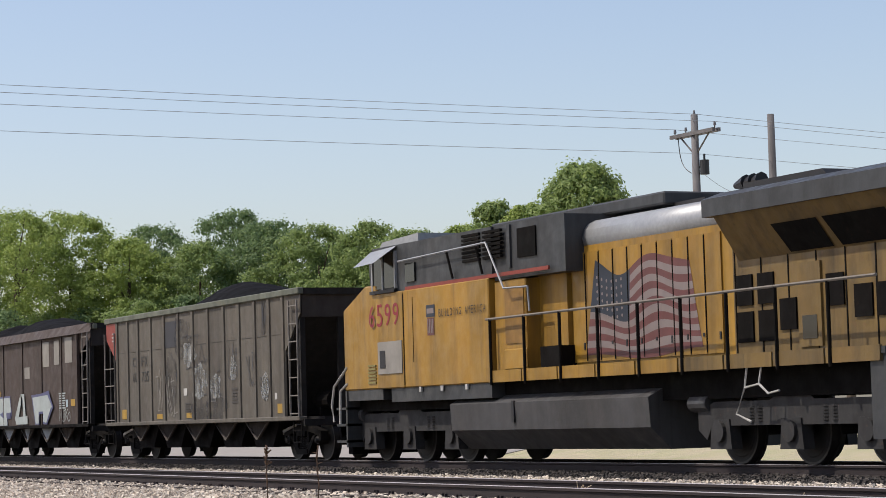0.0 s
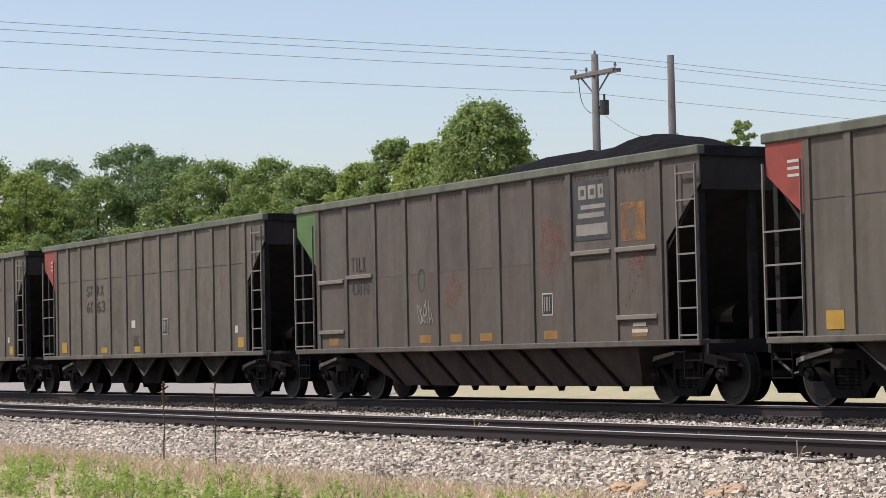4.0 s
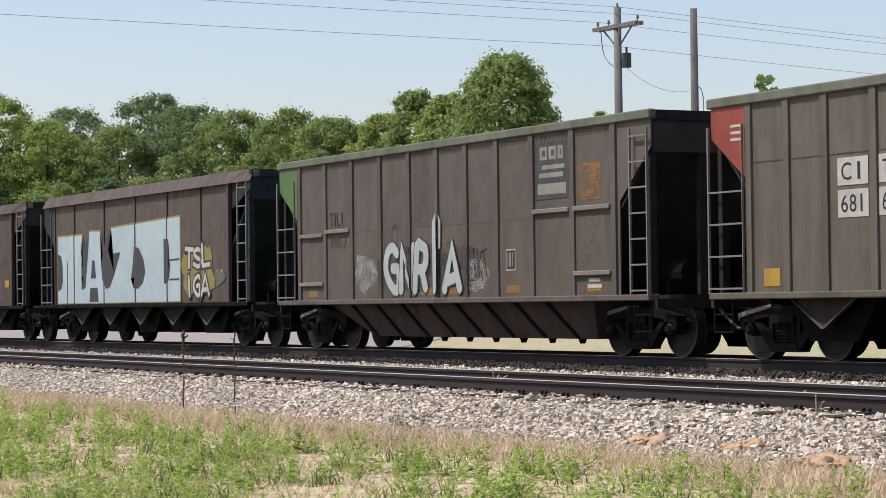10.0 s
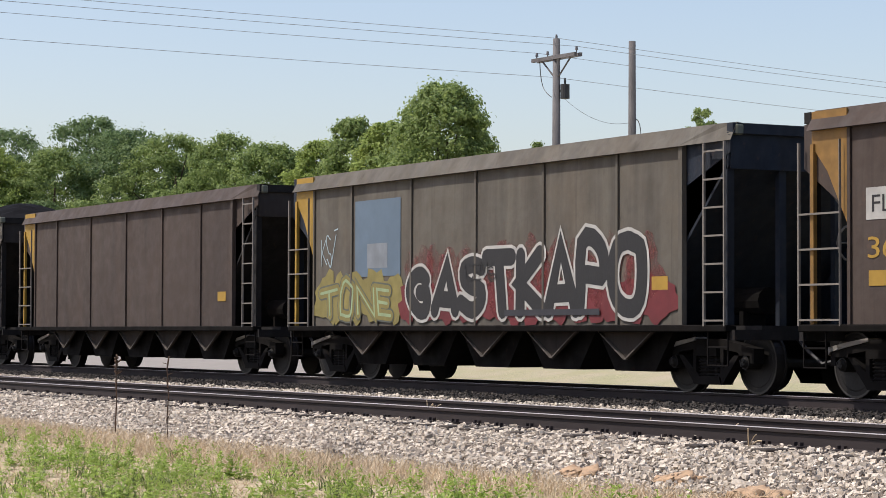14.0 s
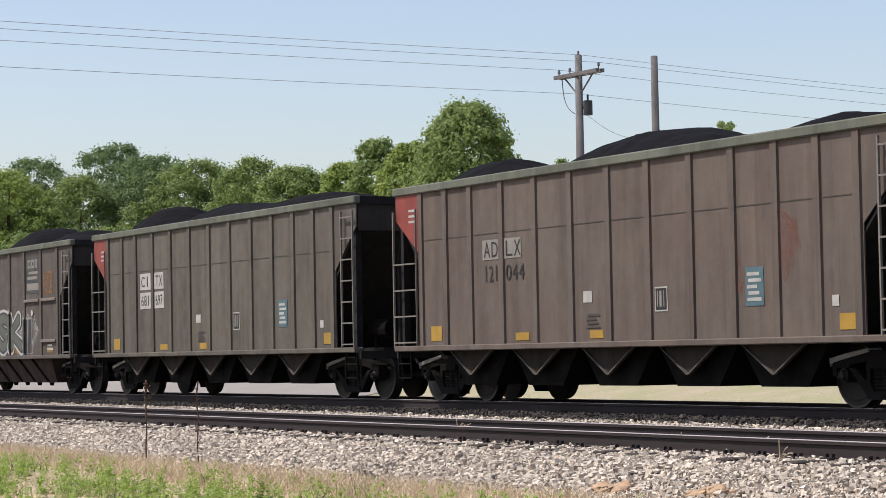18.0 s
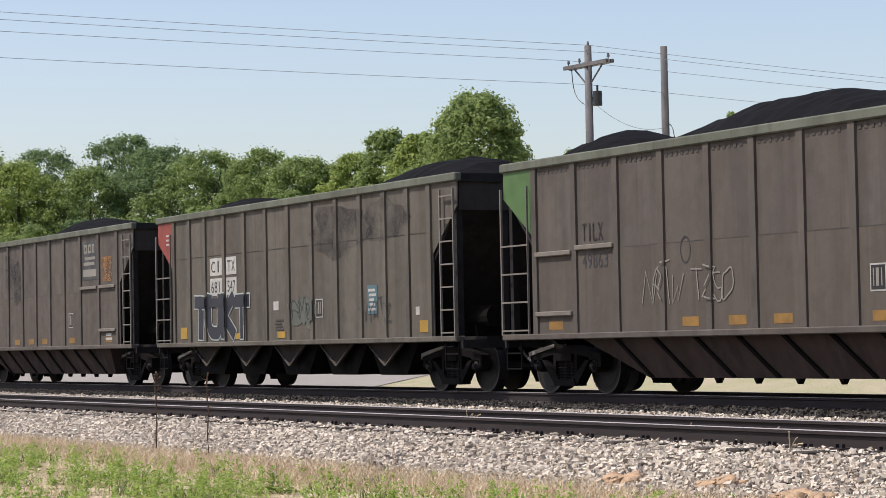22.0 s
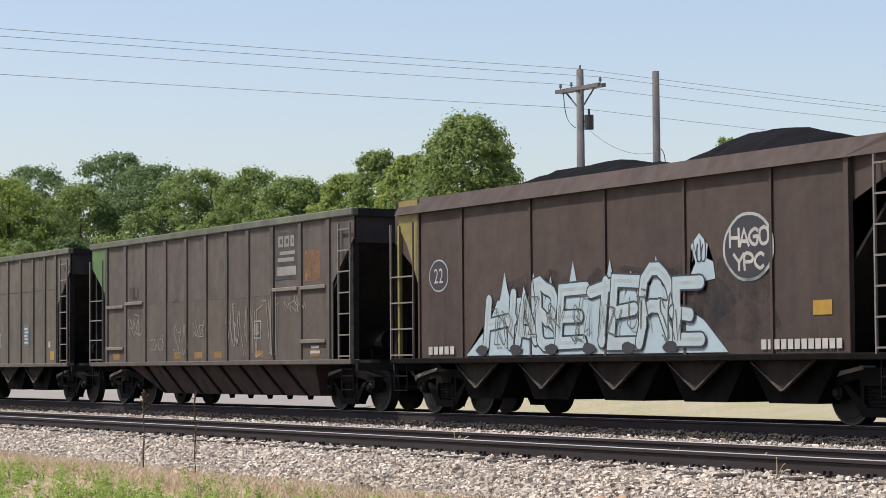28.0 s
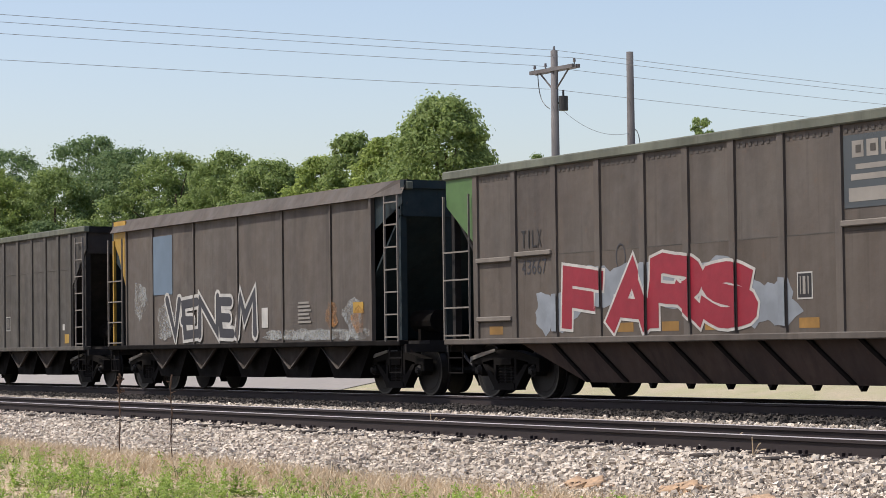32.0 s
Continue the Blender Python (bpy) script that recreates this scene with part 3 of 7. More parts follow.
def weed_stalk(at, height, seed, seedhead):
    rng = random.Random(seed)
    top = new("weed_stalk")
    top.location = at
    bm = bmesh.new()
    pts = [Vector((0.012 * math.sin(k * 2.1 + seed), 0.01 * math.cos(k * 1.7), height * k / 7)) for k in range(8)]
    pipe(bm, pts, 0.011, 5)
    part("stem", bm, STALK, top)
    bm = bmesh.new()
    for k in range(16 if seedhead else 7):
        zz = height * (rng.uniform(0.72, 1.0) if seedhead else rng.uniform(0.3, 0.95))
        a, r = rng.uniform(0, 6.28), rng.uniform(0.02, 0.07)
        tube(bm, (0, 0, zz), (r * math.cos(a), r * math.sin(a), zz + rng.uniform(0.01, 0.08)), 0.006, 4, 0.012 if seedhead else 0.003)
    tagged(part("seed_head" if seedhead else "twig", bm, STALK, top), kind="stuff")
    tagged(top, "tall dead brown weed stalk standing at the ballast foot", "weed", "weed stalks by the track")


def soil_mound(at, r, seed):
    bm = bmesh.new()
    bmesh.ops.create_icosphere(bm, subdivisions=4, radius=1)
    for v in bm.verts:
        k = 1 + 0.55 * noise.noise(v.co * 2.2 + Vector((seed, 0, 0)))
        v.co = Vector((v.co.x * r * 1.2 * k, v.co.y * r * 0.7 * k, v.co.z * r * 0.30 * k))
        v.co += Vector((0.05, 0.05, 0.05)) * noise.noise(v.co * 22 + Vector((seed, 5, 1)))
    ob = new("soil_mound", made(bm, "soil_mound", SOIL, True))
    ob.location = at
    tagged(ob, "orange-brown mound of bare soil at the ballast foot", "soil mound", "soil mounds")


# ---- poles and wires ----
def spot(az, dist, z=0.0):
    return Vector((-math.sin(radians(az)) * dist, math.cos(radians(az)) * dist, z))


def utility_pole(at, height, arm_dir, full):
    top = new("utility_pole")
    top.location = at
    bm = bmesh.new()
    tube(bm, (0, 0, 0), (0, 0, height), 0.17, 12, 0.115)
    part("pole", bm, POLE_WOOD, top, smooth=True)
    if full:
        d = Vector(arm_dir)
        side = Vector((-d.y, d.x, 0))
        z = height - 0.62
        for s in (-0.11, 0.11):
            bm = bmesh.new()
            a, b = d * -1.22 + side * s, d * 1.22 + side * s
            q = [a + side * e + Vector((0, 0, zz)) for e in (-0.045, 0.045) for zz in (z - 0.06, z + 0.06)]
            w = [b + side * e + Vector((0, 0, zz)) for e in (-0.045, 0.045) for zz in (z - 0.06, z + 0.06)]
            vs = [bm.verts.new(p) for p in q + w]
            for f in ((0, 1, 3, 2), (4, 6, 7, 5), (0, 4, 5, 1), (2, 3, 7, 6), (0, 2, 6, 4), (1, 5, 7, 3)):
                bm.faces.new([vs[k] for k in f])
            part("crossarm", bm, POLE_WOOD, top)
        for s in (-1, 1):
            bm = bmesh.new()
            tube(bm, d * (0.8 * s) + Vector((0, 0, z - 0.05)), Vector((0, 0, z - 0.72)), 0.03, 5)
            part("arm_brace", bm, POLE_WOOD, top)
        for k, hh in ((-1.12, 0.06), (-0.5, 0.06), (1.12, 0.06)):
            bm = bmesh.new()
            p = d * k + Vector((0, 0, z))
            tube(bm, p, p + Vector((0, 0, 0.18)), 0.02, 5)
            tube(bm, p + Vector((0, 0, 0.14)), p + Vector((0, 0, 0.26)), 0.055, 8, 0.035)
            part("insulator", bm, PORCELAIN, top)
        bm = bmesh.new()
        tube(bm, (0, 0, height), (0, 0, height + 0.14), 0.05, 8, 0.03)
        part("insulator", bm, PORCELAIN, top)
        bm = bmesh.new()
        c = Vector((0.24, 0.18, height - 1.72))
        tube(bm, c + Vector((0, 0, -0.25)), c + Vector((0, 0, 0.22)), 0.15, 12)
        tube(bm, c + Vector((0, 0, 0.22)), c + Vector((0, 0, 0.42)), 0.035, 6)
        tube(bm, (0, 0, c.z), c, 0.04, 6)
        part("transformer", bm, LOCO_GREY, top, "small grey pole-mounted transformer")
        bm = bmesh.new()
        a, b = d * -0.95 + Vector((0, 0, z - 0.05)), Vector((-0.1, -0.12, height - 1.9))
        pipe(bm, [a.lerp(b, k / 8) + Vector((-0.18 * math.sin(k / 8 * math.pi), 0, -0.2 * math.sin(k / 8 * math.pi))) for k in range(9)], 0.016, 4)
        part("drop_cable", bm, BLACK, top)
    else:
        bm = bmesh.new()
        pipe(bm, [Vector((0.1 + 0.28 * math.sin(k / 8 * math.pi), 0.1, height - 2.6 - 1.4 * k / 8 + 0.15 * math.sin(k / 4 * math.pi))) for k in range(9)], 0.018, 4)
        part("drop_cable", bm, BLACK, top)
    return tagged(top, "weathered wooden utility pole with a double crossarm and transformer" if full else "bare weathered wooden utility pole", "utility pole", "utility poles")


def wire(a, b, sag, r=0.007):
    bm = bmesh.new()
    a, b = Vector(a), Vector(b)
    pts = [a.lerp(b, k / 16) - Vector((0, 0, sag * 4 * (k / 16) * (1 - k / 16))) for k in range(17)]
    pipe(bm, pts, r, 4)
    tagged(new("overhead_wire", made(bm, "overhead_wire", WIRE)), "thin overhead power line wire strung between poles", "wire", "overhead wires")


def power_line():
    gz = 0.2
    p1 = spot(58.36, 76.0, gz)
    hgt = 0.87 - gz + 76.0 * math.tan(radians(7.18))
    along = Vector((0.06, -1.0, 0)).normalized()
    arm = Vector((-along.y, along.x, 0))
    near_pole, far_pole = p1 + along * 62, p1 - along * 70
    utility_pole(p1, hgt, arm, True)
    utility_pole(near_pole, hgt + 0.4, arm, True)
    utility_pole(far_pole, hgt - 0.6, arm, True)
    p2 = spot(56.51, 78.0, gz)
    h2 = 0.87 - gz + 78.0 * math.tan(radians(7.11))
    utility_pole(p2, h2, arm, False)
    for k, dz in ((-1.12, -0.36), (1.12, -0.36), (0, 0.02), (0, -1.25)):
        off = arm * k + Vector((0, 0, hgt + dz))
        if dz == -1.25:
            off += arm * -0.12
        wire(p1 + off, near_pole + off + Vector((0, 0, 0.4)), 0.22)
        wire(p1 + off, far_pole + off - Vector((0, 0, 0.6)), 0.7)
    wire(p1 + Vector((0.2, 0.1, hgt - 1.9)), p2 + Vector((0, 0, h2 - 2.7)), 0.35, 0.007)


# ---- trees ----
def tree(at, height, spread, seed, leaves, material, base=0.25, clumps=70, big=1.0):
    rng = np.random.default_rng(seed)
    top = new("tree")
    top.location = at
    bm = bmesh.new()
    tube(bm, (0, 0, 0), (0.1, 0, height * 0.4), 0.022 * height, 8, 0.014 * height)
    tube(bm, (0.1, 0, height * 0.4), (0.0, 0.15, height * 0.8), 0.014 * height, 6, 0.005 * height)
    part("trunk", bm, BARK, top)
    centres = []
    lobes = [(rng.uniform(0, math.tau), rng.uniform(0.25, 0.95), rng.uniform(0.75, 1.2)) for _ in range(7)]
    for k in range(clumps):
        u = rng.random()
        a = rng.uniform(0, math.tau)
        zz = base + (1 - base) * (0.05 + 0.93 * u)
        swell = 0.72 + 0.34 * max(g * math.exp(-((math.remainder(a - w, math.tau)) / 0.7) ** 2 - ((u - v) / 0.22) ** 2) for w, v, g in lobes)
        rad = spread * swell * math.sqrt(max(0.01, 1 - abs((u - 0.40) / 0.61) ** 2.5)) * rng.uniform(0.2, 1.0) ** 0.42
        centres.append((rad * math.cos(a), rad * math.sin(a), zz * height))
    for c in centres[:5]:
        bm = bmesh.new()
        tube(bm, (0.05, 0, min(c[2] * 0.7, height * 0.7)), c, 0.006 * height, 5, 0.0015 * height)
        part("limb", bm, BARK, top)
    cen = np.array(centres)
    per = leaves // clumps
    n = per * clumps
    r = np.clip(spread * rng.uniform(0.07, 0.19, (clumps, 1, 1)), 0.22, 0.62) * np.array((1.15, 1.15, 0.8))
    g = rng.normal(0, 1, (clumps, per, 3))
    g /= np.linalg.norm(g, axis=2, keepdims=True)
    p = (cen[:, None] + g * np.abs(rng.normal(0.66, 0.27, (clumps, per, 1))) * r).reshape(-1, 3)
    size = rng.uniform(0.055, 0.11, (n, 1)) * big
    nrm = g.reshape(-1, 3) + rng.normal(0, 0.38, (n, 3)) + np.array((0, 0, 0.35))
    nrm /= np.linalg.norm(nrm, axis=1, keepdims=True)
    t = np.cross(nrm, rng.normal(0, 1, (n, 3)))
    t /= np.linalg.norm(t, axis=1, keepdims=True)
    b = np.cross(nrm, t)
    v = np.stack([p - t * size * 1.25, p + b * size * 0.7 + nrm * size * 0.2, p + t * size * 1.25, p - b * size * 0.7 + nrm * size * 0.2], 1).reshape(-1, 3)
    f = np.arange(n * 4).reshape(-1, 4)
    put("crown", joined("crown", v.tolist(), f.tolist(), material), top)
    return tagged(top, "leafy green deciduous tree in a row behind the railway", "tree", "trees behind the railway")


def woods():
    # heading, distance, elevation of the top, crown radius
    plan = ((75.9, 168, 5.1, 5.2, 2), (75.0, 150, 5.25, 4.6, 2), (73.7, 152, 5.25, 4.4, 2), (72.3, 150, 4.55, 3.6, 2), (71.6, 160, 4.9, 3.3, 1),
            (70.6, 150, 4.4, 3.4, 0), (69.65, 156, 5.22, 3.4, 1), (68.75, 150, 4.95, 3.5, 1), (67.7, 146, 4.8, 3.6, 0), (66.9, 150, 4.5, 3.0, 1), (66.25, 140, 4.85, 2.9, 0),
            (65.4, 136, 4.6, 2.8, 0), (64.7, 138, 4.35, 2.3, 1), (64.1, 126, 4.7, 1.9, 2), (63.35, 117, 5.3, 1.9, 0), (62.5, 113, 5.2, 1.6, 2), (61.75, 112, 5.25, 1.7, 2), (61.1, 108, 6.1, 2.75, 0), (60.35, 111, 4.9, 1.3, 0), (77.5, 150, 5.0, 5, 0))
    kinds = (LEAF, LEAF_DARK, LEAF_LIGHT)
    for i, (az, dist, el, rad, kind) in enumerate(plan):
        hgt = 0.87 - 0.2 + dist * math.tan(radians(el))
        full = 1.6 if rad > 2.6 and dist < 110 else 1.0
        tree(spot(az, dist, 0.2), hgt, rad * 1.32, 40 + i, int(32000 * full), kinds[kind], 0.06, int(430 * full))
    # a lower row closes the view between the trunks
    rng = random.Random(9)
    for i in range(15):
        az = 60.6 + i * 1.14
        tree(spot(az, 118 + 26 * min(1, i / 7) + rng.uniform(-6, 6), 0.2), rng.uniform(7.8, 9.8), rng.uniform(3.2, 4.2), 90 + i, 12000, kinds[i % 2], 0.02, 160)
    # thin young trees far behind the poles
    tree(spot(54.85, 150, 0.2), 0.67 + 150 * math.tan(radians(5.5)), 2.0, 200, 9000, LEAF, 0.4, 60)
    tree(spot(55.6, 150, 0.2), 0.67 + 150 * math.tan(radians(5.0)), 1.1, 201, 1500, LEAF, 0.45, 18)
    tree(spot(56.1, 150, 0.2), 0.67 + 150 * math.tan(radians(5.0)), 1.2, 202, 1700, LEAF, 0.4, 18)
    tree(spot(58.9, 140, 0.2), 0.67 + 140 * math.tan(radians(4.75)), 1.7, 203, 5000, LEAF, 0.1, 30)


def gravel_road():
    bm = bmesh.new()
    vs = [bm.verts.new(p) for p in ((-400, 26.4, -0.55), (-57, 26.4, -0.55), (-60, 33.0, 0.268), (-400, 33.0, 0.268))]
    bm.faces.new(vs)
    tagged(new("gravel_road", made(bm, "gravel_road", ROAD)), "pale gravel road beyond the railway", "road", kind="structure")

# ---- rolling stock: parts shared by the cars ----
L = 16.18
R_WHEEL = 0.4572
WHEELSETS = []


def ladder_mesh(x0, x1, z0, z1, n, top, thin=0.014):
    """Two stiles and n rungs, cut from one plate: rungs reach from z0 to the height top."""
    bm = bmesh.new()
    xs = (x0 - 0.016, x0 + 0.016, x1 - thin, x1 + thin)
    zs = [z0]
    for i in range(n):
        z = z0 + 0.08 + (top - z0 - 0.1) * i / (n - 1)
        zs += [z - 0.013, z + 0.013]
    zs.append(z1)
    g = [[bm.verts.new((x, 0, z)) for x in xs] for z in zs]
    for j in range(len(zs) - 1):
        for i in range(3):
            if i == 1 and j % 2 == 0:
                continue
            bm.faces.new((g[j][i], g[j][i + 1], g[j + 1][i + 1], g[j + 1][i]))
    ext = bmesh.ops.extrude_face_region(bm, geom=list(bm.faces))["geom"]
    for v in ext:
        if isinstance(v, bmesh.types.BMVert):
            v.co.y -= 0.035
    return made(bm, "ladder", RUNG)


def wheelset_mesh(r, gauge=0.755, bearing=1.06):
    bm = bmesh.new()
    for s in (-1, 1):
        tube(bm, (0, s * (gauge - 0.06), 0), (0, s * (gauge + 0.07), 0), r, 28)
        tube(bm, (0, s * (gauge + 0.07), 0), (0, s * (gauge + 0.075), 0), r * 0.8, 24, r * 0.76)
        tube(bm, (0, s * (gauge - 0.09), 0), (0, s * (gauge - 0.06), 0), r + 0.028, 28)
        tube(bm, (0, s * (gauge + 0.07), 0), (0, s * bearing, 0), 0.1, 12)
        tube(bm, (0, s * bearing, 0), (0, s * (bearing + 0.05), 0), 0.085, 12, 0.06)
        for k in range(3):
            a = k * math.tau / 3
            tube(bm, (0.045 * math.cos(a), s * (bearing + 0.05), 0.045 * math.sin(a)), (0.045 * math.cos(a), s * (bearing + 0.065), 0.045 * math.sin(a)), 0.014, 5)
    tube(bm, (0, -0.7, 0), (0, 0.7, 0), 0.085, 10)
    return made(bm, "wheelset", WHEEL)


def tread_mesh(r, side, gauge=0.755):
    bm = bmesh.new()
    for s in (side,):
        rim = [[bm.verts.new((k * math.cos(a), s * (gauge + 0.078), k * math.sin(a))) for a in [i * math.tau / 28 for i in range(28)]] for k in (r * 0.995, r * 0.93)]
        for i in range(28):
            bm.faces.new((rim[0][i], rim[0][(i + 1) % 28], rim[1][(i + 1) % 28], rim[1][i]))
    return made(bm, "rim", TREAD)


def side_frame_mesh():
    bm = bmesh.new()
    y0, y1 = -0.09, 0.09
    prism(bm, [(-1.12, 0.44), (-1.12, 0.66), (-0.8, 0.72), (-0.3, 0.80), (0.3, 0.80), (0.8, 0.72), (1.12, 0.66), (1.12, 0.44), (1.02, 0.44), (1.02, 0.56), (0.76, 0.56), (0.74, 0.60), (0.3, 0.66), (-0.3, 0.66), (-0.74, 0.60), (-0.76, 0.56), (-1.02, 0.56), (-1.02, 0.44)], y0, y1)
    for s in (-1, 1):
        prism(bm, [(s * 0.76, 0.56), (s * 0.64, 0.56), (s * 0.24, 0.27), (s * 0.24, 0.15), (s * 0.36, 0.15)], y0, y1)
        prism(bm, [(s * 0.30, 0.15), (s * 0.38, 0.15), (s * 0.38, 0.68), (s * 0.30, 0.68)], y0, y1)
    prism(bm, [(-0.34, 0.13), (0.34, 0.13), (0.30, 0.25), (-0.30, 0.25)], y0 - 0.02, y1 + 0.02)
    box(bm, -0.26, 0.26, y0 - 0.04, y1 + 0.04, 0.55, 0.66)
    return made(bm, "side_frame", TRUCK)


def spring_mesh():
    bm = bmesh.new()
    rings = []
    for k in range(13):
        w = 0.30 if k % 2 else 0.26
        d = 0.085 if k % 2 else 0.06
        rings.append([bm.verts.new((x, y, 0.25 + 0.025 * k)) for x, y in ((-w, -d * 0.6), (-w * 0.72, -d), (-w * 0.36, -d * 0.6), (0, -d), (w * 0.36, -d * 0.6), (w * 0.72, -d), (w, -d * 0.6), (w, d), (-w, d))])
    for a, b in zip(rings, rings[1:]):
        for i in range(9):
            bm.faces.new((a[i], a[(i + 1) % 9], b[(i + 1) % 9], b[i]))
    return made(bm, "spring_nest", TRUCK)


WS_MESH, RIM_MESH = wheelset_mesh(R_WHEEL), [tread_mesh(R_WHEEL, s) for s in (-1, 1)]
LOCO_WS, LOCO_RIM = wheelset_mesh(0.533, 0.755, 1.0), [tread_mesh(0.533, s) for s in (-1, 1)]
FRAME_MESH, SPRING_MESH = side_frame_mesh(), spring_mesh()
bm = bmesh.new()
box(bm, -0.2, 0.2, -1.0, 1.0, 0.5, 0.75)
BOLSTER_MESH = made(bm, "bolster", UNDER)
# added strip on the sunward slope of the frame: a painted highlight
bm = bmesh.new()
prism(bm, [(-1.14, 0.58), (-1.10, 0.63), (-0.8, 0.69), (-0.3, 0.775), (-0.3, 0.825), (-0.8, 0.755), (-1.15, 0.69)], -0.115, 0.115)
GLINT_MESH = made(bm, "frame_crown", FRAME_GLINT)
LADDER_FRONT, LADDER_REAR = ladder_mesh(-0.25, 0.25, 0.98, 3.60, 7, 3.5), ladder_mesh(-0.42, 0.46, 0.98, 3.45, 4, 2.5, 0.006)


def truck(car, x, X0):
    t = new("truck")
    t.parent, t.location = car, (x, 0, 0)
    for s in (-1, 1):
        f = put("side_frame", FRAME_MESH, t, (0, s * 0.98, 0))
        put("frame_crown", GLINT_MESH, f)
        put("spring_nest", SPRING_MESH, t, (0, s * 0.98, 0))
    put("bolster", BOLSTER_MESH, t)
    for a in (-0.89, 0.89):
        w = put("wheelset", WS_MESH, t, (a, 0, R_WHEEL))
        for me in RIM_MESH:
            put("rim", me, w, label="worn bright wheel rim")
        WHEELSETS.append((w, a, R_WHEEL, X0 + x))
    return t


def shape(name, fill, material, **kw):
    bm = bmesh.new()
    fill(bm)
    return made(bm, name, material, **kw)


A_RIBS = [-6.28, -5.35, -4.45, -3.36, -2.26, -1.13, 0.0, 1.13, 2.27, 3.34, 4.38, 5.33, 6.2]
B_RIBS = [-6.22, -4.96, -3.70, -2.42, -1.18, -0.04, 1.10, 2.25, 3.50, 4.85, 6.15]
C_SEAMS = [-6.25, -4.65, -2.30, 0.0, 2.2, 4.36, 6.05]


def rib_fill(bm):
    w = 0.085
    a = [(-w, 0), (-w * 0.86, -0.05), (w * 0.86, -0.05), (w, 0)]
    lo = [bm.verts.new((x, y, 0.99)) for x, y in a]
    hi = [bm.verts.new((x, y, 3.73)) for x, y in a]
    for i in range(3):
        bm.faces.new((lo[i], lo[i + 1], hi[i + 1], hi[i]))
    bm.faces.new(lo), bm.faces.new(hi[::-1])


RIB = shape("rib", rib_fill, GREY)
SEAM = shape("seam", lambda bm: box(bm, -0.03, 0.03, -0.026, 0.0, 1.0, 3.62), BROWN)
SIDE = shape("side_sheet", lambda bm: prism(bm, [(-6.3, 0.98), (6.3, 0.98), (6.3, 2.48), (7.24, 3.3), (7.24, 3.76), (-7.24, 3.76), (-7.24, 3.28), (-6.3, 2.62)], -0.012, 0.012), GREY)
CORNER = shape("corner_panel", lambda bm: prism(bm, [(-6.31, 2.63), (-6.31, 3.73), (-7.235, 3.73), (-7.235, 3.285)], -0.02, 0.0), RED)
CHORD = shape("top_chord", lambda bm: box(bm, -7.3, 7.3, -0.07, 0.07, 3.73, 3.88), TOP_RAIL, bevel=0.02)
END_CHORD = shape("end_chord", lambda bm: box(bm, -0.07, 0.07, -1.47, 1.47, 3.72, 3.87), TOP_RAIL)
SILL = shape("side_sill", lambda bm: box(bm, -7.26, 7.26, -0.1, 0.1, 0.90, 1.0), GREY, bevel=0.015)
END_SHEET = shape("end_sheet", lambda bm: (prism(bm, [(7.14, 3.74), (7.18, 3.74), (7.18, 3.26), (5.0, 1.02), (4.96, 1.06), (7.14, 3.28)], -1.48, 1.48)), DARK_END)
END_TOP = shape("end_top_sheet", lambda bm: box(bm, 7.18, 7.2, -1.45, 1.45, 3.22, 3.72), TUB)
LOWER = shape("lower_sheet", lambda bm: box(bm, -6.24, 6.16, -0.017, -0.01, 0.99, 2.32), LOWER_DUST)
WELD = shape("weld_seam", lambda bm: box(bm, -6.24, 6.16, -0.020, -0.012, 2.314, 2.328), FADED)
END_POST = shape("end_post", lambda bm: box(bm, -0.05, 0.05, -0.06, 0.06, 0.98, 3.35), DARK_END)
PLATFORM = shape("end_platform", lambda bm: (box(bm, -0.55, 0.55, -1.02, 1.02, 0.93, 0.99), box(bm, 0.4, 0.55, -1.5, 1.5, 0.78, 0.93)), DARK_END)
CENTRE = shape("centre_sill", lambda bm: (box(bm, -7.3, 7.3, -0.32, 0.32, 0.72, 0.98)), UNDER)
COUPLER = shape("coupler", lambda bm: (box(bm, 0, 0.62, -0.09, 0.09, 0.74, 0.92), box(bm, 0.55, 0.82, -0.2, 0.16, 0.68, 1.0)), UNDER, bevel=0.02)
AIR_HOSE = shape("air_hose", lambda bm: pipe(bm, [(0, -0.35, 0.8), (0.25, -0.35, 0.62), (0.5, -0.3, 0.45), (0.72, -0.2, 0.5)], 0.03, 6), BLACK)
STEP = shape("sill_step", lambda bm: (pipe(bm, [(-0.24, 0, 0.95), (-0.24, 0, 0.42), (0.24, 0, 0.42), (0.24, 0, 0.95)], 0.018, 5), tube(bm, (-0.24, 0, 0.68), (0.24, 0, 0.68), 0.015, 5)), TRUCK)
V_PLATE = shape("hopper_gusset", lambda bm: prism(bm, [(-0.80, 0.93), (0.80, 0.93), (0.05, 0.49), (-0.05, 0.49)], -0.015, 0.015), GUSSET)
V_EDGE = shape("gusset_lip", lambda bm: (prism(bm, [(0.80, 0.93), (0.77, 0.93), (0.02, 0.50), (-0.02, 0.50), (-0.77, 0.93), (-0.80, 0.93), (-0.03, 0.475), (0.03, 0.475)], -0.06, -0.016)), PALE_LIP)
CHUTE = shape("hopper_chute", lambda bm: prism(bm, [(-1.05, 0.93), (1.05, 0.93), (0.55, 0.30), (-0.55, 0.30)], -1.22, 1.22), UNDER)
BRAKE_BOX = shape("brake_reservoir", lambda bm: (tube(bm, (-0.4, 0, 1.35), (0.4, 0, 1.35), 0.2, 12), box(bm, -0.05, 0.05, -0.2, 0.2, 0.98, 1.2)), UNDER)
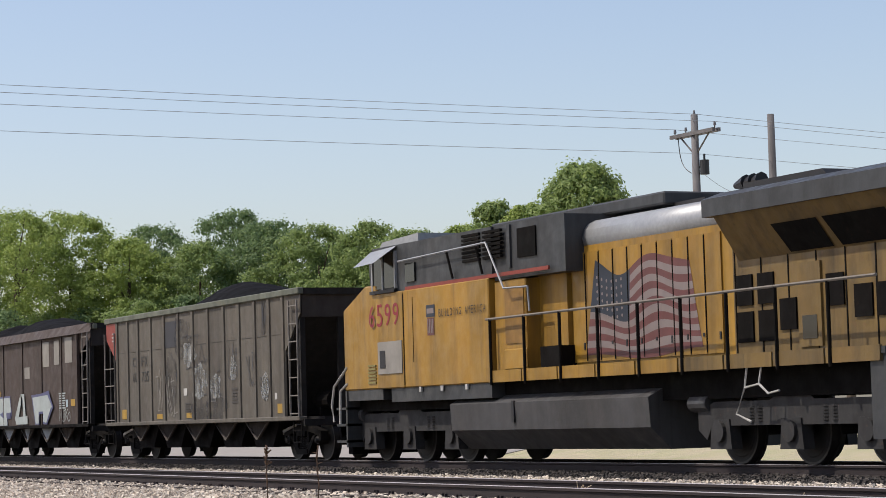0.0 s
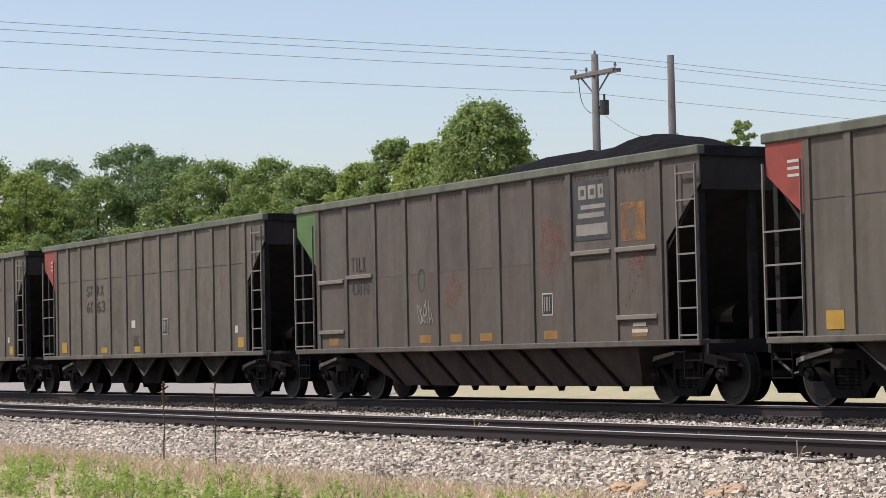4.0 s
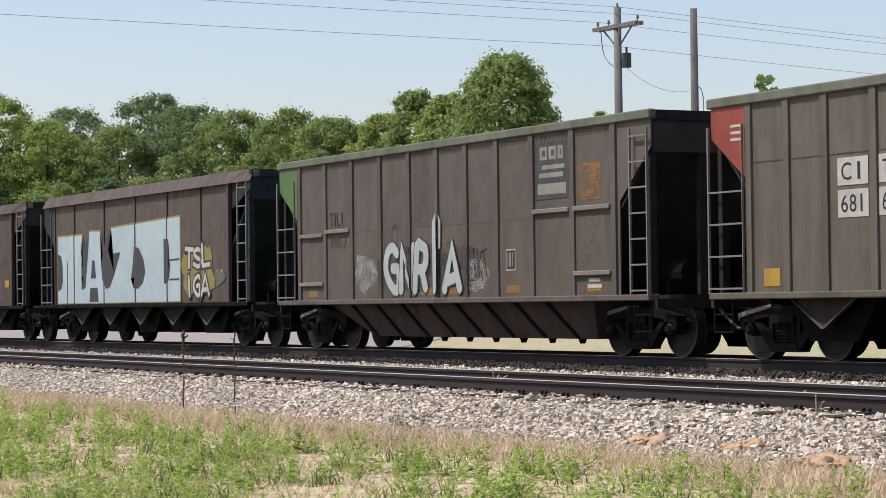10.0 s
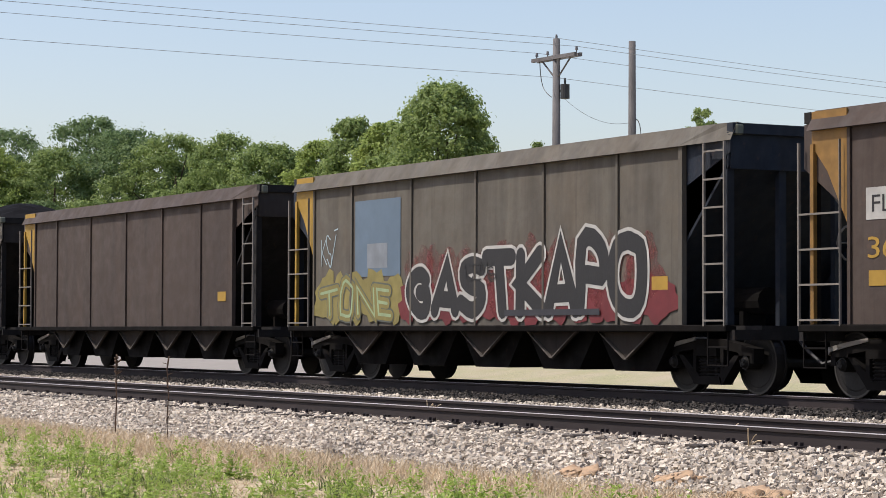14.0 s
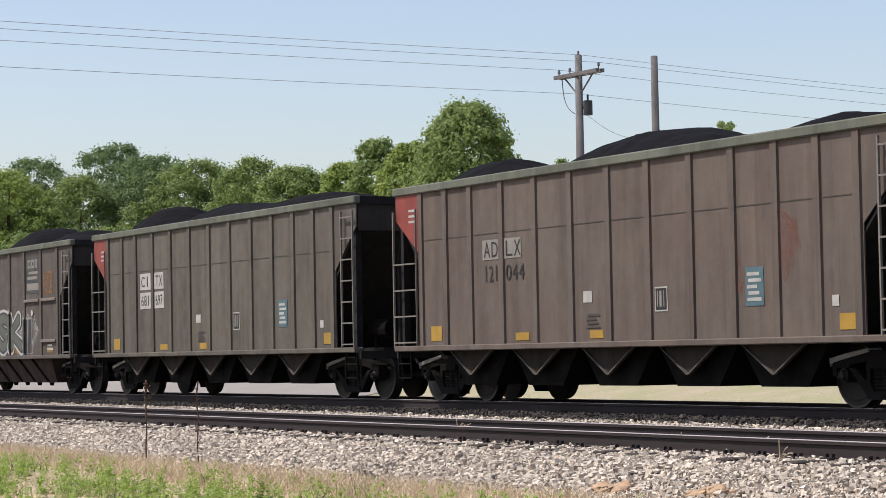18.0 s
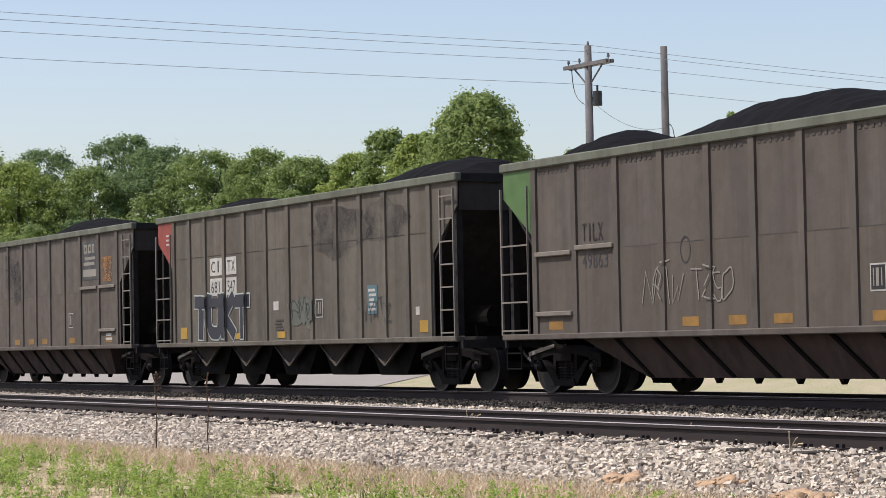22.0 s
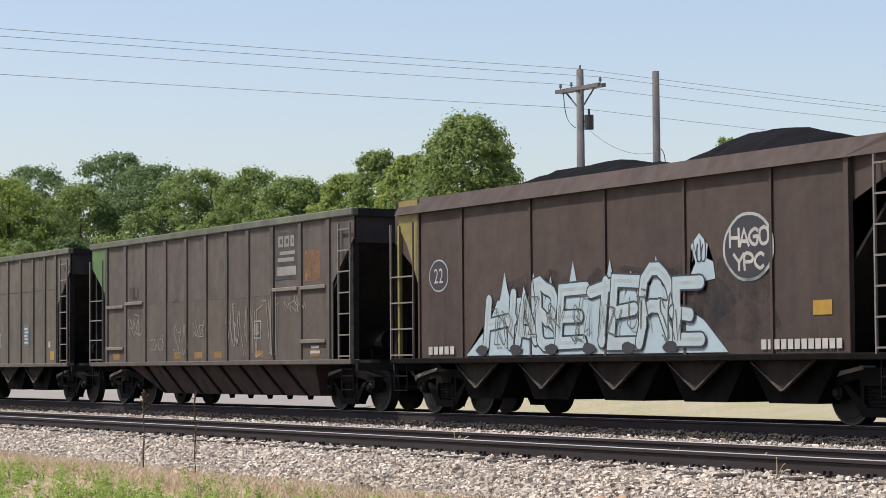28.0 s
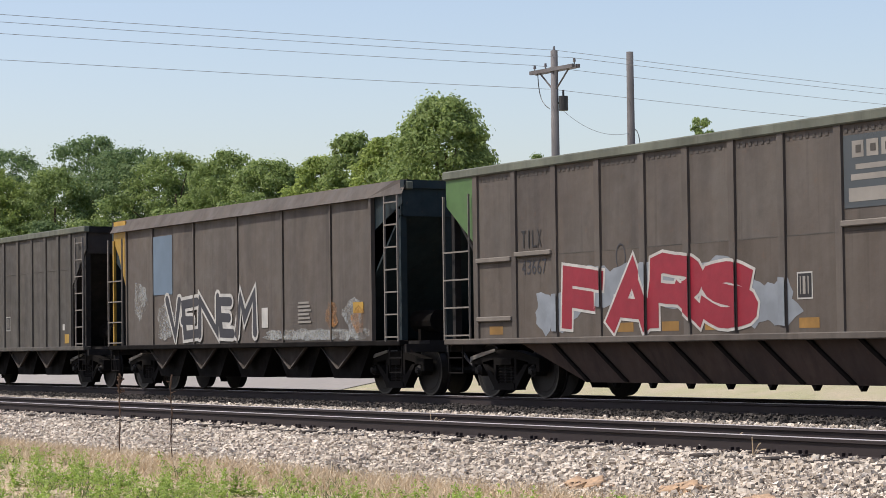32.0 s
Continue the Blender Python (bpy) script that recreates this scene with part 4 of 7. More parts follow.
BRAKE_WHEEL = shape("brake_wheel", lambda bm: [tube(bm, (0, 0.27 * math.cos(i * 0.5236), 0.27 * math.sin(i * 0.5236)), (0, 0.27 * math.cos((i + 1) * 0.5236), 0.27 * math.sin((i + 1) * 0.5236)), 0.018, 5) for i in range(12)] + [tube(bm, (0, -0.27, 0), (0, 0.27, 0), 0.012, 4), tube(bm, (0, 0, -0.27), (0, 0, 0.27), 0.012, 4)], RUNG)


def tub_fill(bm):
    v = [bm.verts.new(p) for p in ((-3.4, -1.16, 0.28), (5.0, -1.16, 0.28), (5.3, -1.42, 0.92), (-5.0, -1.42, 0.92), (-3.4, 1.16, 0.28), (5.0, 1.16, 0.28), (5.3, 1.42, 0.92), (-5.0, 1.42, 0.92))]
    for f in ((0, 1, 2, 3), (4, 7, 6, 5), (0, 4, 5, 1), (3, 2, 6, 7), (0, 3, 7, 4), (1, 5, 6, 2)):
        bm.faces.new([v[k] for k in f])


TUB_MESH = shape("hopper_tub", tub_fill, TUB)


def brace_fill(bm):
    # a thin leaning strap on the sloped tub side
    a = Vector((-0.32, -1.43, 0.91))
    b = Vector((0.32, -1.175, 0.30))
    for p, q in ((a, b),):
        w = Vector((0.045, 0, 0))
        out = Vector((0, -0.03, -0.012))
        vs = [bm.verts.new(k) for k in (p - w, p + w, q + w, q - w, p - w + out, p + w + out, q + w + out, q - w + out)]
        for f in ((0, 1, 2, 3), (4, 7, 6, 5), (0, 4, 5, 1), (1, 5, 6, 2), (2, 6, 7, 3), (3, 7, 4, 0)):
            bm.faces.new([vs[k] for k in f])


BRACE = shape("tub_strap", brace_fill, UNDER)
DOOR_LUG = shape("door_lug", lambda bm: prism(bm, [(-0.07, 0.29), (0.07, 0.29), (0.0, 0.2)], -0.05, 0.05), UNDER)
H_BAR = shape("panel_bar", lambda bm: box(bm, -0.5, 0.5, -0.075, 0.0, -0.04, 0.04), GREY, bevel=0.012)


def panel_mesh(x0, x1):
    """A smooth side panel that bulges outward between its seams."""
    bm = bmesh.new()
    nx, nz = 9, 9
    grid = []
    for j in range(nz):
        for i in range(nx):
            u, w = i / (nx - 1), j / (nz - 1)
            k = 0.017 * max(0, math.sin(u * math.pi)) ** 0.4 * max(0, math.sin(w * math.pi)) ** 0.3 + 0.003 * noise.noise((x0 + u * 3, w * 4, 2))
            grid.append(bm.verts.new((x0 + (x1 - x0) * u, -k, 1.0 + 2.62 * w)))
    for j in range(nz - 1):
        for i in range(nx - 1):
            bm.faces.new((grid[j * nx + i], grid[j * nx + i + 1], grid[(j + 1) * nx + i + 1], grid[(j + 1) * nx + i]))
    me = made(bm, "side_panel", BROWN, True)
    return me


C_PANELS = [panel_mesh(a, b) for a, b in zip(C_SEAMS, C_SEAMS[1:])]
C_BACK = shape("side_sheet", lambda bm: prism(bm, [(-6.3, 0.98), (6.1, 0.98), (6.1, 3.0), (7.24, 3.45), (7.24, 3.7), (-7.24, 3.7), (-7.24, 3.1), (-6.3, 2.5)], -0.012, 0.012), BROWN)
C_COAM = shape("coaming", lambda bm: [bm.faces.new([bm.verts.new(p) for p in q]) for q in (
    [(-7.04, -0.10, 3.60), (6.1, -0.10, 3.60), (6.9, 0.06, 3.88), (-7.04, 0.06, 3.88)], [(-7.04, 0.06, 3.88), (6.9, 0.06, 3.88), (7.28, 0.12, 3.88), (7.28, 0.3, 3.86), (-7.04, 0.3, 3.86)],
    [(6.1, -0.10, 3.60), (7.28, 0.0, 3.62), (7.28, 0.12, 3.88), (6.9, 0.06, 3.88)], [(-7.04, -0.10, 3.60), (-7.04, 0.1, 3.60), (6.1, 0.1, 3.60), (6.1, -0.10, 3.60)])], BROWN)
C_CORNER = shape("corner_panel", lambda bm: prism(bm, [(-6.29, 2.35), (-6.29, 3.86), (-7.03, 3.86), (-7.03, 3.40), (-6.70, 3.05)], -0.03, 0.0), ORANGE)
C_POST = shape("corner_post", lambda bm: box(bm, -0.05, 0.05, -0.06, 0.02, 0.98, 3.62), BROWN)


def coal_mesh(seed, humps, height, wide=1.75):
    bm = bmesh.new()
    nx, ny = 72, 12
    g = []
    rng = random.Random(seed)
    hs = [(h[0], h[1] * rng.uniform(0.9, 1.1), h[2] if len(h) > 2 else wide) for h in humps]
    for j in range(ny):
        for i in range(nx):
            x, y = -7.1 + 14.2 * i / (nx - 1), -1.42 + 2.84 * j / (ny - 1)
            side = max(0.0, 1 - (abs(y) / 1.45) ** 2.2)
            endk = min(1.0, (7.1 - abs(x)) / 1.0)
            z = sum(k * math.exp(-(abs(x - c) / w) ** 2.4) for c, k, w in hs) * height
            z = z * side * endk - 0.16 + 0.12 * side * endk
            z += 0.05 * noise.noise((x * 1.6, y * 1.6, seed)) * side + 0.035 * noise.noise((x * 5, y * 5, seed))
            g.append(bm.verts.new((x, y, 3.82 + z)))
    for j in range(ny - 1):
        for i in range(nx - 1):
            bm.faces.new((g[j * nx + i], g[j * nx + i + 1], g[(j + 1) * nx + i + 1], g[(j + 1) * nx + i]))
    return made(bm, "coal_load", COAL)


LOADS = [coal_mesh(1, [(-2.6, 0.6), (2.2, 1.0)], 0.62), coal_mesh(2, [(-3.8, 0.35), (0.5, 0.45), (4.0, 0.4)], 0.5), coal_mesh(3, [(0.5, 0.9), (-4.6, 0.35)], 0.8), coal_mesh(4, [(-3.0, 0.12), (3.0, 0.16)], 0.5), coal_mesh(5, [(3.4, 1.0), (-0.8, 0.9)], 0.52), coal_mesh(6, [(0.8, 0.9), (4.6, 0.7), (-4.0, 0.3)], 0.62)]


# ---- rolling stock: the cars ----
def car_base(X0, body, end, sill, label, chord=1.51):
    car = new("hopper_car")
    tagged(car, label, "train car", "coal cars of the train")
    for s in (-1, 1):
        put("top_chord", CHORD, car, (0, s * chord, 0 if chord > 1.4 else -0.03))
        put("side_sill", SILL, car, (0, s * 1.5, 0), sill)
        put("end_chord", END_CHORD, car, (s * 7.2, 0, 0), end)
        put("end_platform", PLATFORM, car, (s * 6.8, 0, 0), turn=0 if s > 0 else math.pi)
        put("end_sheet", END_SHEET, car, turn=0 if s > 0 else math.pi, material=end, label="black sloped end sheet, shade in its colour" if end is DARK_END else "dark blue-green sloped end sheet")
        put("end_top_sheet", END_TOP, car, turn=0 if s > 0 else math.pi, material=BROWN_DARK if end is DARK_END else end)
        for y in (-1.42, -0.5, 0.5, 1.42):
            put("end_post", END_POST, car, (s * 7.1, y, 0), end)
        put("coupler", COUPLER, car, (s * 7.27, 0, 0), turn=0 if s > 0 else math.pi)
        put("air_hose", AIR_HOSE, car, (s * 7.3, 0, 0), turn=0 if s > 0 else math.pi)
        truck(car, s * 6.1, X0)
        put("ladder", LADDER_FRONT, car, (s * 6.98, s * -1.57, 0), turn=0 if s > 0 else math.pi)
        put("ladder", LADDER_REAR, car, (-s * 6.82, s * -1.57, 0), turn=0 if s > 0 else math.pi)
        put("sill_step", STEP, car, (s * 6.98, -1.52, 0))
        put("sill_step", STEP, car, (s * 6.98, 1.52, 0))
    put("centre_sill", CENTRE, car)
    put("brake_reservoir", BRAKE_BOX, car, (6.55, -0.6, 0))
    put("brake_wheel", BRAKE_WHEEL, car, (7.22, 0.7, 2.2))
    return car




def gussets(car, shift=0.0):
    for x in (-4.3 + shift, -2.08 + shift, 0.14 + shift, 2.36 + shift, 4.5 + shift):
        for s in (-1, 1):
            g = put("hopper_gusset", V_PLATE, car, (x, s * 1.36, 0), turn=0 if s < 0 else math.pi)
            put("gusset_lip", V_EDGE, g)
        put("hopper_chute", CHUTE, car, (x, 0, 0))


def paint(car, name, material, fill, ribs=(), y=-1.521, label="", lift=0.05):
    bm = bmesh.new()
    fill(bm, y)
    if ribs:
        over_ribs(bm, ribs, 0.072, lift)
    if len(bm.faces):
        ob = put(name, flat(bm, name, material), car, label=label)
        return tagged(ob, kind="stuff") if name in ("bolt_strip", "rivet_strip", "graffiti_shard", "graffiti_fill", "graffiti_outline", "graffiti_halo", "graffiti_shine", "graffiti_tag", "graffiti_cloud") else ob
    bm.free()


def blots(car, name, material, places, ribs=(), y=-1.523, label=""):
    for i, q in enumerate(places):
        paint(car, name, material, lambda bm, yy: blob(bm, *q[:4], yy - 0.0006 * i, *q[4:]), ribs, y, label)


def stencil(car, text, x0, x1, z0, z1, material, ribs=(), y=-1.523, name="stencil", label=""):
    return paint(car, name, material, lambda bm, yy: lettering(bm, text, x0, x1, z0, z1, yy), ribs, y, label)


def rect(car, x0, x1, z0, z1, material, ribs=(), y=-1.521, name="painted_panel", label=""):
    return paint(car, name, material, lambda bm, yy: quad_xz(bm, x0, x1, z0, z1, yy), ribs, y, label)


def poly(car, name, material, pts, y, label="", ribs=()):
    paint(car, name, material, lambda bm, yy: bmesh.ops.triangulate(bm, faces=[bm.faces.new([bm.verts.new((px, yy, pz)) for px, pz in pts])]), ribs, y, label)


# pen strokes of sprayed capitals on an 8 by 8 field: points joined by dashes
PEN = {"A": "00-48-80 22-62", "B": "00-08-58-66-44-04 44-72-60-00", "C": "77-58-27-05-03-21-50-71", "D": "00-08-58-76-72-50-00", "E": "78-08-00-70 04-54",
       "F": "78-08-00 04-54", "G": "77-58-27-05-03-21-50-71-74-44", "H": "00-08 80-88 04-84", "I": "40-48", "J": "88-82-60-20-02", "K": "00-08 78-04-80", "L": "08-00-70",
       "M": "00-18-43-78-80", "N": "00-08-80-88", "O": "48-17-04-11-40-71-84-77-48", "P": "00-08-58-76-64-04", "R": "00-08-58-76-64-04 44-80", "S": "77-48-17-15-44-73-71-40-01",
       "T": "08-88 48-40", "U": "08-02-20-60-82-88", "V": "08-40-88", "W": "08-20-45-60-88", "X": "08-80 00-88", "Y": "08-44-88 44-40", "Z": "08-88-00-80"}
ROUND = "BCDGOPRSU"


def pen_lines(ch):
    """The strokes of one capital; round ones run through in a curve."""
    lines = []
    for stroke in PEN[ch].split():
        pts = [Vector((int(q[0]) / 8, int(q[1]) / 8)) for q in stroke.split("-")]
        if ch in ROUND and len(pts) > 3:
            out = []
            for k in range(len(pts) - 1):
                a, b, c, d = pts[max(k - 1, 0)], pts[k], pts[k + 1], pts[min(k + 2, len(pts) - 1)]
                for u in (0.0, 0.34, 0.67):
                    out.append(0.5 * (2 * b + (c - a) * u + (2 * a - 5 * b + 4 * c - d) * u * u + (3 * b - a - 3 * c + d) * u ** 3))
            pts = out + [pts[-1]]
        lines.append(pts)
    return lines


def ribbon(bm, pts, half, y, square=False):
    """A flat stroke in one strip with pointed corners and round or cut ends; it rises a hair along its way."""
    pts = [q for k, q in enumerate(pts) if k == 0 or (q - pts[k - 1]).length > 1e-4]
    n = len(pts)
    ways = [(b - a).normalized() for a, b in zip(pts, pts[1:])]
    rows = []
    for k, q in enumerate(pts):
        before, after = ways[max(k - 1, 0)], ways[min(k, n - 2)]
        mid = before + after
        mid = mid.normalized() if mid.length > 0.2 else after
        long = min(1.7, 1 / max(0.3, mid.dot(after)))
        side = Vector((-mid.y, mid.x)) * half * long
        if square:
            q = q - after * half * (k == 0) + before * half * (k == n - 1)
        rows.append([bm.verts.new((p.x, y - 0.00003 * k, p.y)) for p in (q - side, q + side)])
    for a, b in zip(rows, rows[1:]):
        bm.faces.new((a[0], b[0], b[1], a[1]))
    if not square:
        for k, way, row in ((0, -ways[0], rows[0]), (n - 1, ways[-1], rows[-1])):
            side = Vector((-way.y, way.x)) * half
            arc = [bm.verts.new((pts[k].x + p.x, row[0].co.y, pts[k].y + p.y)) for p in (side * math.cos(w) + way * half * math.sin(w) for w in (0.63, 1.26, 1.88, 2.51))]
            ends = (row[0], row[1]) if k == 0 else (row[1], row[0])
            bm.faces.new([ends[0], *arc, ends[1]])


def sprayed(car, text, x0, x1, z0, z1, coats, w=0.16, ribs=(), y=-1.525, seed=1, wild=1.0, lap=1.1, stack=False, square=False, rise=0.0):
    """Sprayed letters: coats of (paint, wider by, what it is), the first one undermost; in a stack each letter overlaps the one before."""
    rng = random.Random(seed)
    step = (x1 - x0) / len(text)
    letters = []
    for i, ch in enumerate(text):
        tilt, up, swell, lean, drop = (rng.uniform(-1, 1) for _ in range(5))
        if ch == " ":
            continue
        wide, tall = step * lap * (1 + 0.15 * wild * swell) - w, (z1 - z0) * (1 + 0.10 * wild * up) - w
        ox, oz = x0 + step * (i + 0.5), z0 + w / 2 + 0.04 * wild * max(drop, 0) * (z1 - z0)
        tall += rise * i / max(1, len(text) - 1)
        lines = []
        for pts in pen_lines(ch):
            line = []
            for q in pts:
                px, pz = (q.x - 0.5) * wide, q.y * tall
                px += 0.16 * wild * lean * (pz - tall / 2) + 0.05 * wild * math.sin(q.y * 5 + i * 2.1) * wide
                pz += 0.10 * wild * tilt * px + 0.04 * wild * math.sin(q.x * 6 + i) * tall
                line.append(Vector((ox + px, max(oz + pz, z0 + w / 2))))
            lines.append(line)
        letters.append(lines)
    for c, (material, more, name) in enumerate(coats):
        def fill(bm, yy):
            for i, lines in enumerate(letters):
                deep = (0.0036 * i + 0.0012 * c) if stack else 0.0032 * c + 0.0002 * i
                for k, line in enumerate(lines):
                    ribbon(bm, line, max(0.006, w / 2 + more), yy - deep - 0.0003 * k, square)
        paint(car, "graffiti_" + name, material, fill, ribs, y, "sprayed letter " + name)


def cloud_of(car, material, x0, x1, z0, z1, seed, ribs=(), y=-1.522, label="sprayed background cloud", n=None):
    """Ragged overlapping puffs of paint behind a piece."""
    def fill(bm, yy):
        rng = random.Random(seed)
        m = n or max(3, int((x1 - x0) / 0.6))
        for k in range(m):
            blob(bm, x0 + (x1 - x0) * (k + 0.5) / m, (z0 + z1) / 2, (x1 - x0) / m * 0.8, (z1 - z0) * rng.uniform(0.42, 0.5), yy + 0.0002 * k, seed + k, 22, 0.3)
    paint(car, "graffiti_cloud", material, fill, ribs, y, label)


def spikes(car, material, x0, x1, z0, z1, n, seed, ribs=(), y=-1.523):
    """A row of pointed flames."""
    rng = random.Random(seed)

    def fill(bm, yy):
        for k in range(n):
            x, hh, lean = x0 + (x1 - x0) * (k + rng.random()) / n, (z1 - z0) * rng.uniform(0.6, 1.0), rng.uniform(-0.2, 0.25)
            half = (x1 - x0) / n * rng.uniform(0.4, 0.75)
            bm.faces.new([bm.verts.new((px, yy - 0.0002 * k, pz)) for px, pz in ((x - half, z0), (x + half, z0), (x + half * 0.3 + lean * 0.5, z0 + hh * 0.7), (x + lean, z0 + hh), (x - half * 0.4 + lean * 0.4, z0 + hh * 0.6))])
    paint(car, "graffiti_shard", material, fill, ribs, y, "sprayed pointed flames")


def graffiti(car, text, x0, x1, z0, z1, fill, line, ribs=(), y=-1.525, cloud=None, halo=None, seed=1, wild=1.0, inner=None, w=None, edge=0.035, **kw):
    """A piece in coats: cloud, halo, outline, fill, inner shading."""
    w = w or min(0.30 * (x1 - x0) / len(text), 0.28 * (z1 - z0))
    z0 = max(z0, 1.03) + edge
    if cloud:
        cloud_of(car, cloud, x0, x1, z0, z1, seed, ribs, y + 0.002)
    coats = ([(halo, edge * 2.2, "halo")] if halo else []) + [(line, edge, "outline"), (fill, 0.0, "fill")] + ([(inner, -w * 0.36, "shine")] if inner else [])
    sprayed(car, text, x0, x1, z0, z1, coats, w, ribs, y, seed, wild, **kw)


def tag(car, x0, x1, z0, z1, material, seed, ribs=(), y=-1.529, n=5):
    """A quick thin signature."""
    rng = random.Random(seed)
    text = "".join(rng.choice("AEKMNORSTUVWYZ") for _ in range(max(3, n)))
    sprayed(car, text, x0, x1, z0, z1, [(material, 0.0, "tag")], 0.024, ribs, y, seed, 2.0, 1.15)


def data_plate(car, x, z, y=-1.522):
    rect(car, x - 0.17, x + 0.17, z - 0.17, z + 0.2, WHITE, (), y, "data_plate")
    rect(car, x - 0.148, x + 0.148, z - 0.148, z + 0.178, BLACK, (), y - 0.003, "data_plate_face")
    for k, w in ((-0.09, 0.012), (-0.01, 0.03), (0.08, 0.012)):
        rect(car, x + k - w, x + k + w, z - 0.1, z + 0.14, PATCH, (), y - 0.006, "data_plate_bar")


def bars(car, x0, x1, z0, z1, n, material, y=-1.526, ribs=()):
    h = (z1 - z0) / n
    for k in range(n):
        rect(car, x0 + 0.03 * (k % 2), x1 - 0.05 * (k % 3), z0 + k * h + h * 0.2, z0 + k * h + h * 0.75, material, ribs, y, "lettering_bar")


def car_a(X0, body, number=("CI", "TX", "681", "744"), boxes=True, load=0, corner=RED, end=DARK_END, blue=True, label="", shift=0.0):
    """Ribbed steel hopper with five pockets and a red corner."""
    car = car_base(X0, body, end, body, label or "dusty grey ribbed steel coal hopper with a red corner, loaded")
    for s in (-1, 1):
        put("side_sheet", SIDE, car, (0, s * 1.5, 0), body)
        for x in A_RIBS:
            put("rib", RIB, car, (x, s * 1.5, 0), body, turn=0 if s < 0 else math.pi)
    put("weld_seam", WELD, car, (0, -1.5, 0.56), GREY_SOOT)
    c = put("corner_panel", CORNER, car, (0, -1.515, 0), corner, "faded red corner panel")
    for k in range(3):
        rect(c, -6.72, -6.45, 3.42 - 0.1 * k, 3.46 - 0.1 * k, WHITE, (), -0.025, "lettering_bar")
    gussets(car, -0.42)
    put("coal_load", LOADS[load], car, label="heaped black coal")
    if boxes:
        for i, (x0, x1) in enumerate(((-4.18, -3.50), (-3.27, -2.70))):
            for j, (z0, z1) in enumerate(((2.44, 2.82), (2.00, 2.38))):
                rect(car, x0, x1, z0, z1, WHITE, (), name="number_panel")
                stencil(car, number[i + 2 * j], x0 + 0.06, x1 - 0.06, z0 + 0.07, z1 - 0.07, BLACK, y=-1.525)
    else:
        for i, (x0, x1) in enumerate(((-4.0, -3.47), (-3.25, -2.70))):
            if number[0] == "AD":
                rect(car, x0 - 0.03, x1 - 0.02, 2.43, 2.77, PATCH, name="number_panel")
            stencil(car, number[i], x0 + shift, x1 + shift, 2.47, 2.73, BLACK, y=-1.525)
            stencil(car, number[i + 2], x0 + shift, x1 + shift + 0.1 * i, 2.06, 2.33, BLACK)
    rect(car, -0.78, -0.52, 1.62, 1.80, WHITE, name="data_panel")
    data_plate(car, 1.45, 1.6)
    if blue:
        rect(car, 3.62, 4.05, 1.45, 2.0, CYAN, name="data_panel", label="blue data panel")
        bars(car, 3.66, 4.0, 1.5, 1.95, 5, WHITE, -1.526)
    rect(car, -5.95, -5.55, 1.08, 1.34, YELLOW, name="safety_stripe")
    rect(car, -2.95, -2.5, 1.05, 1.18, YELLOW, name="safety_stripe")
    rect(car, -0.6, -0.2, 1.05, 1.18, YELLOW, name="safety_stripe")
    rect(car, 5.75, 6.1, 1.08, 1.3, YELLOW, name="safety_stripe")
    rect(car, 5.6, 5.75, 1.4, 1.55, WHITE, name="data_panel")
    bars(car, -0.7, -0.3, 1.2, 1.45, 4, FADED)
    return car


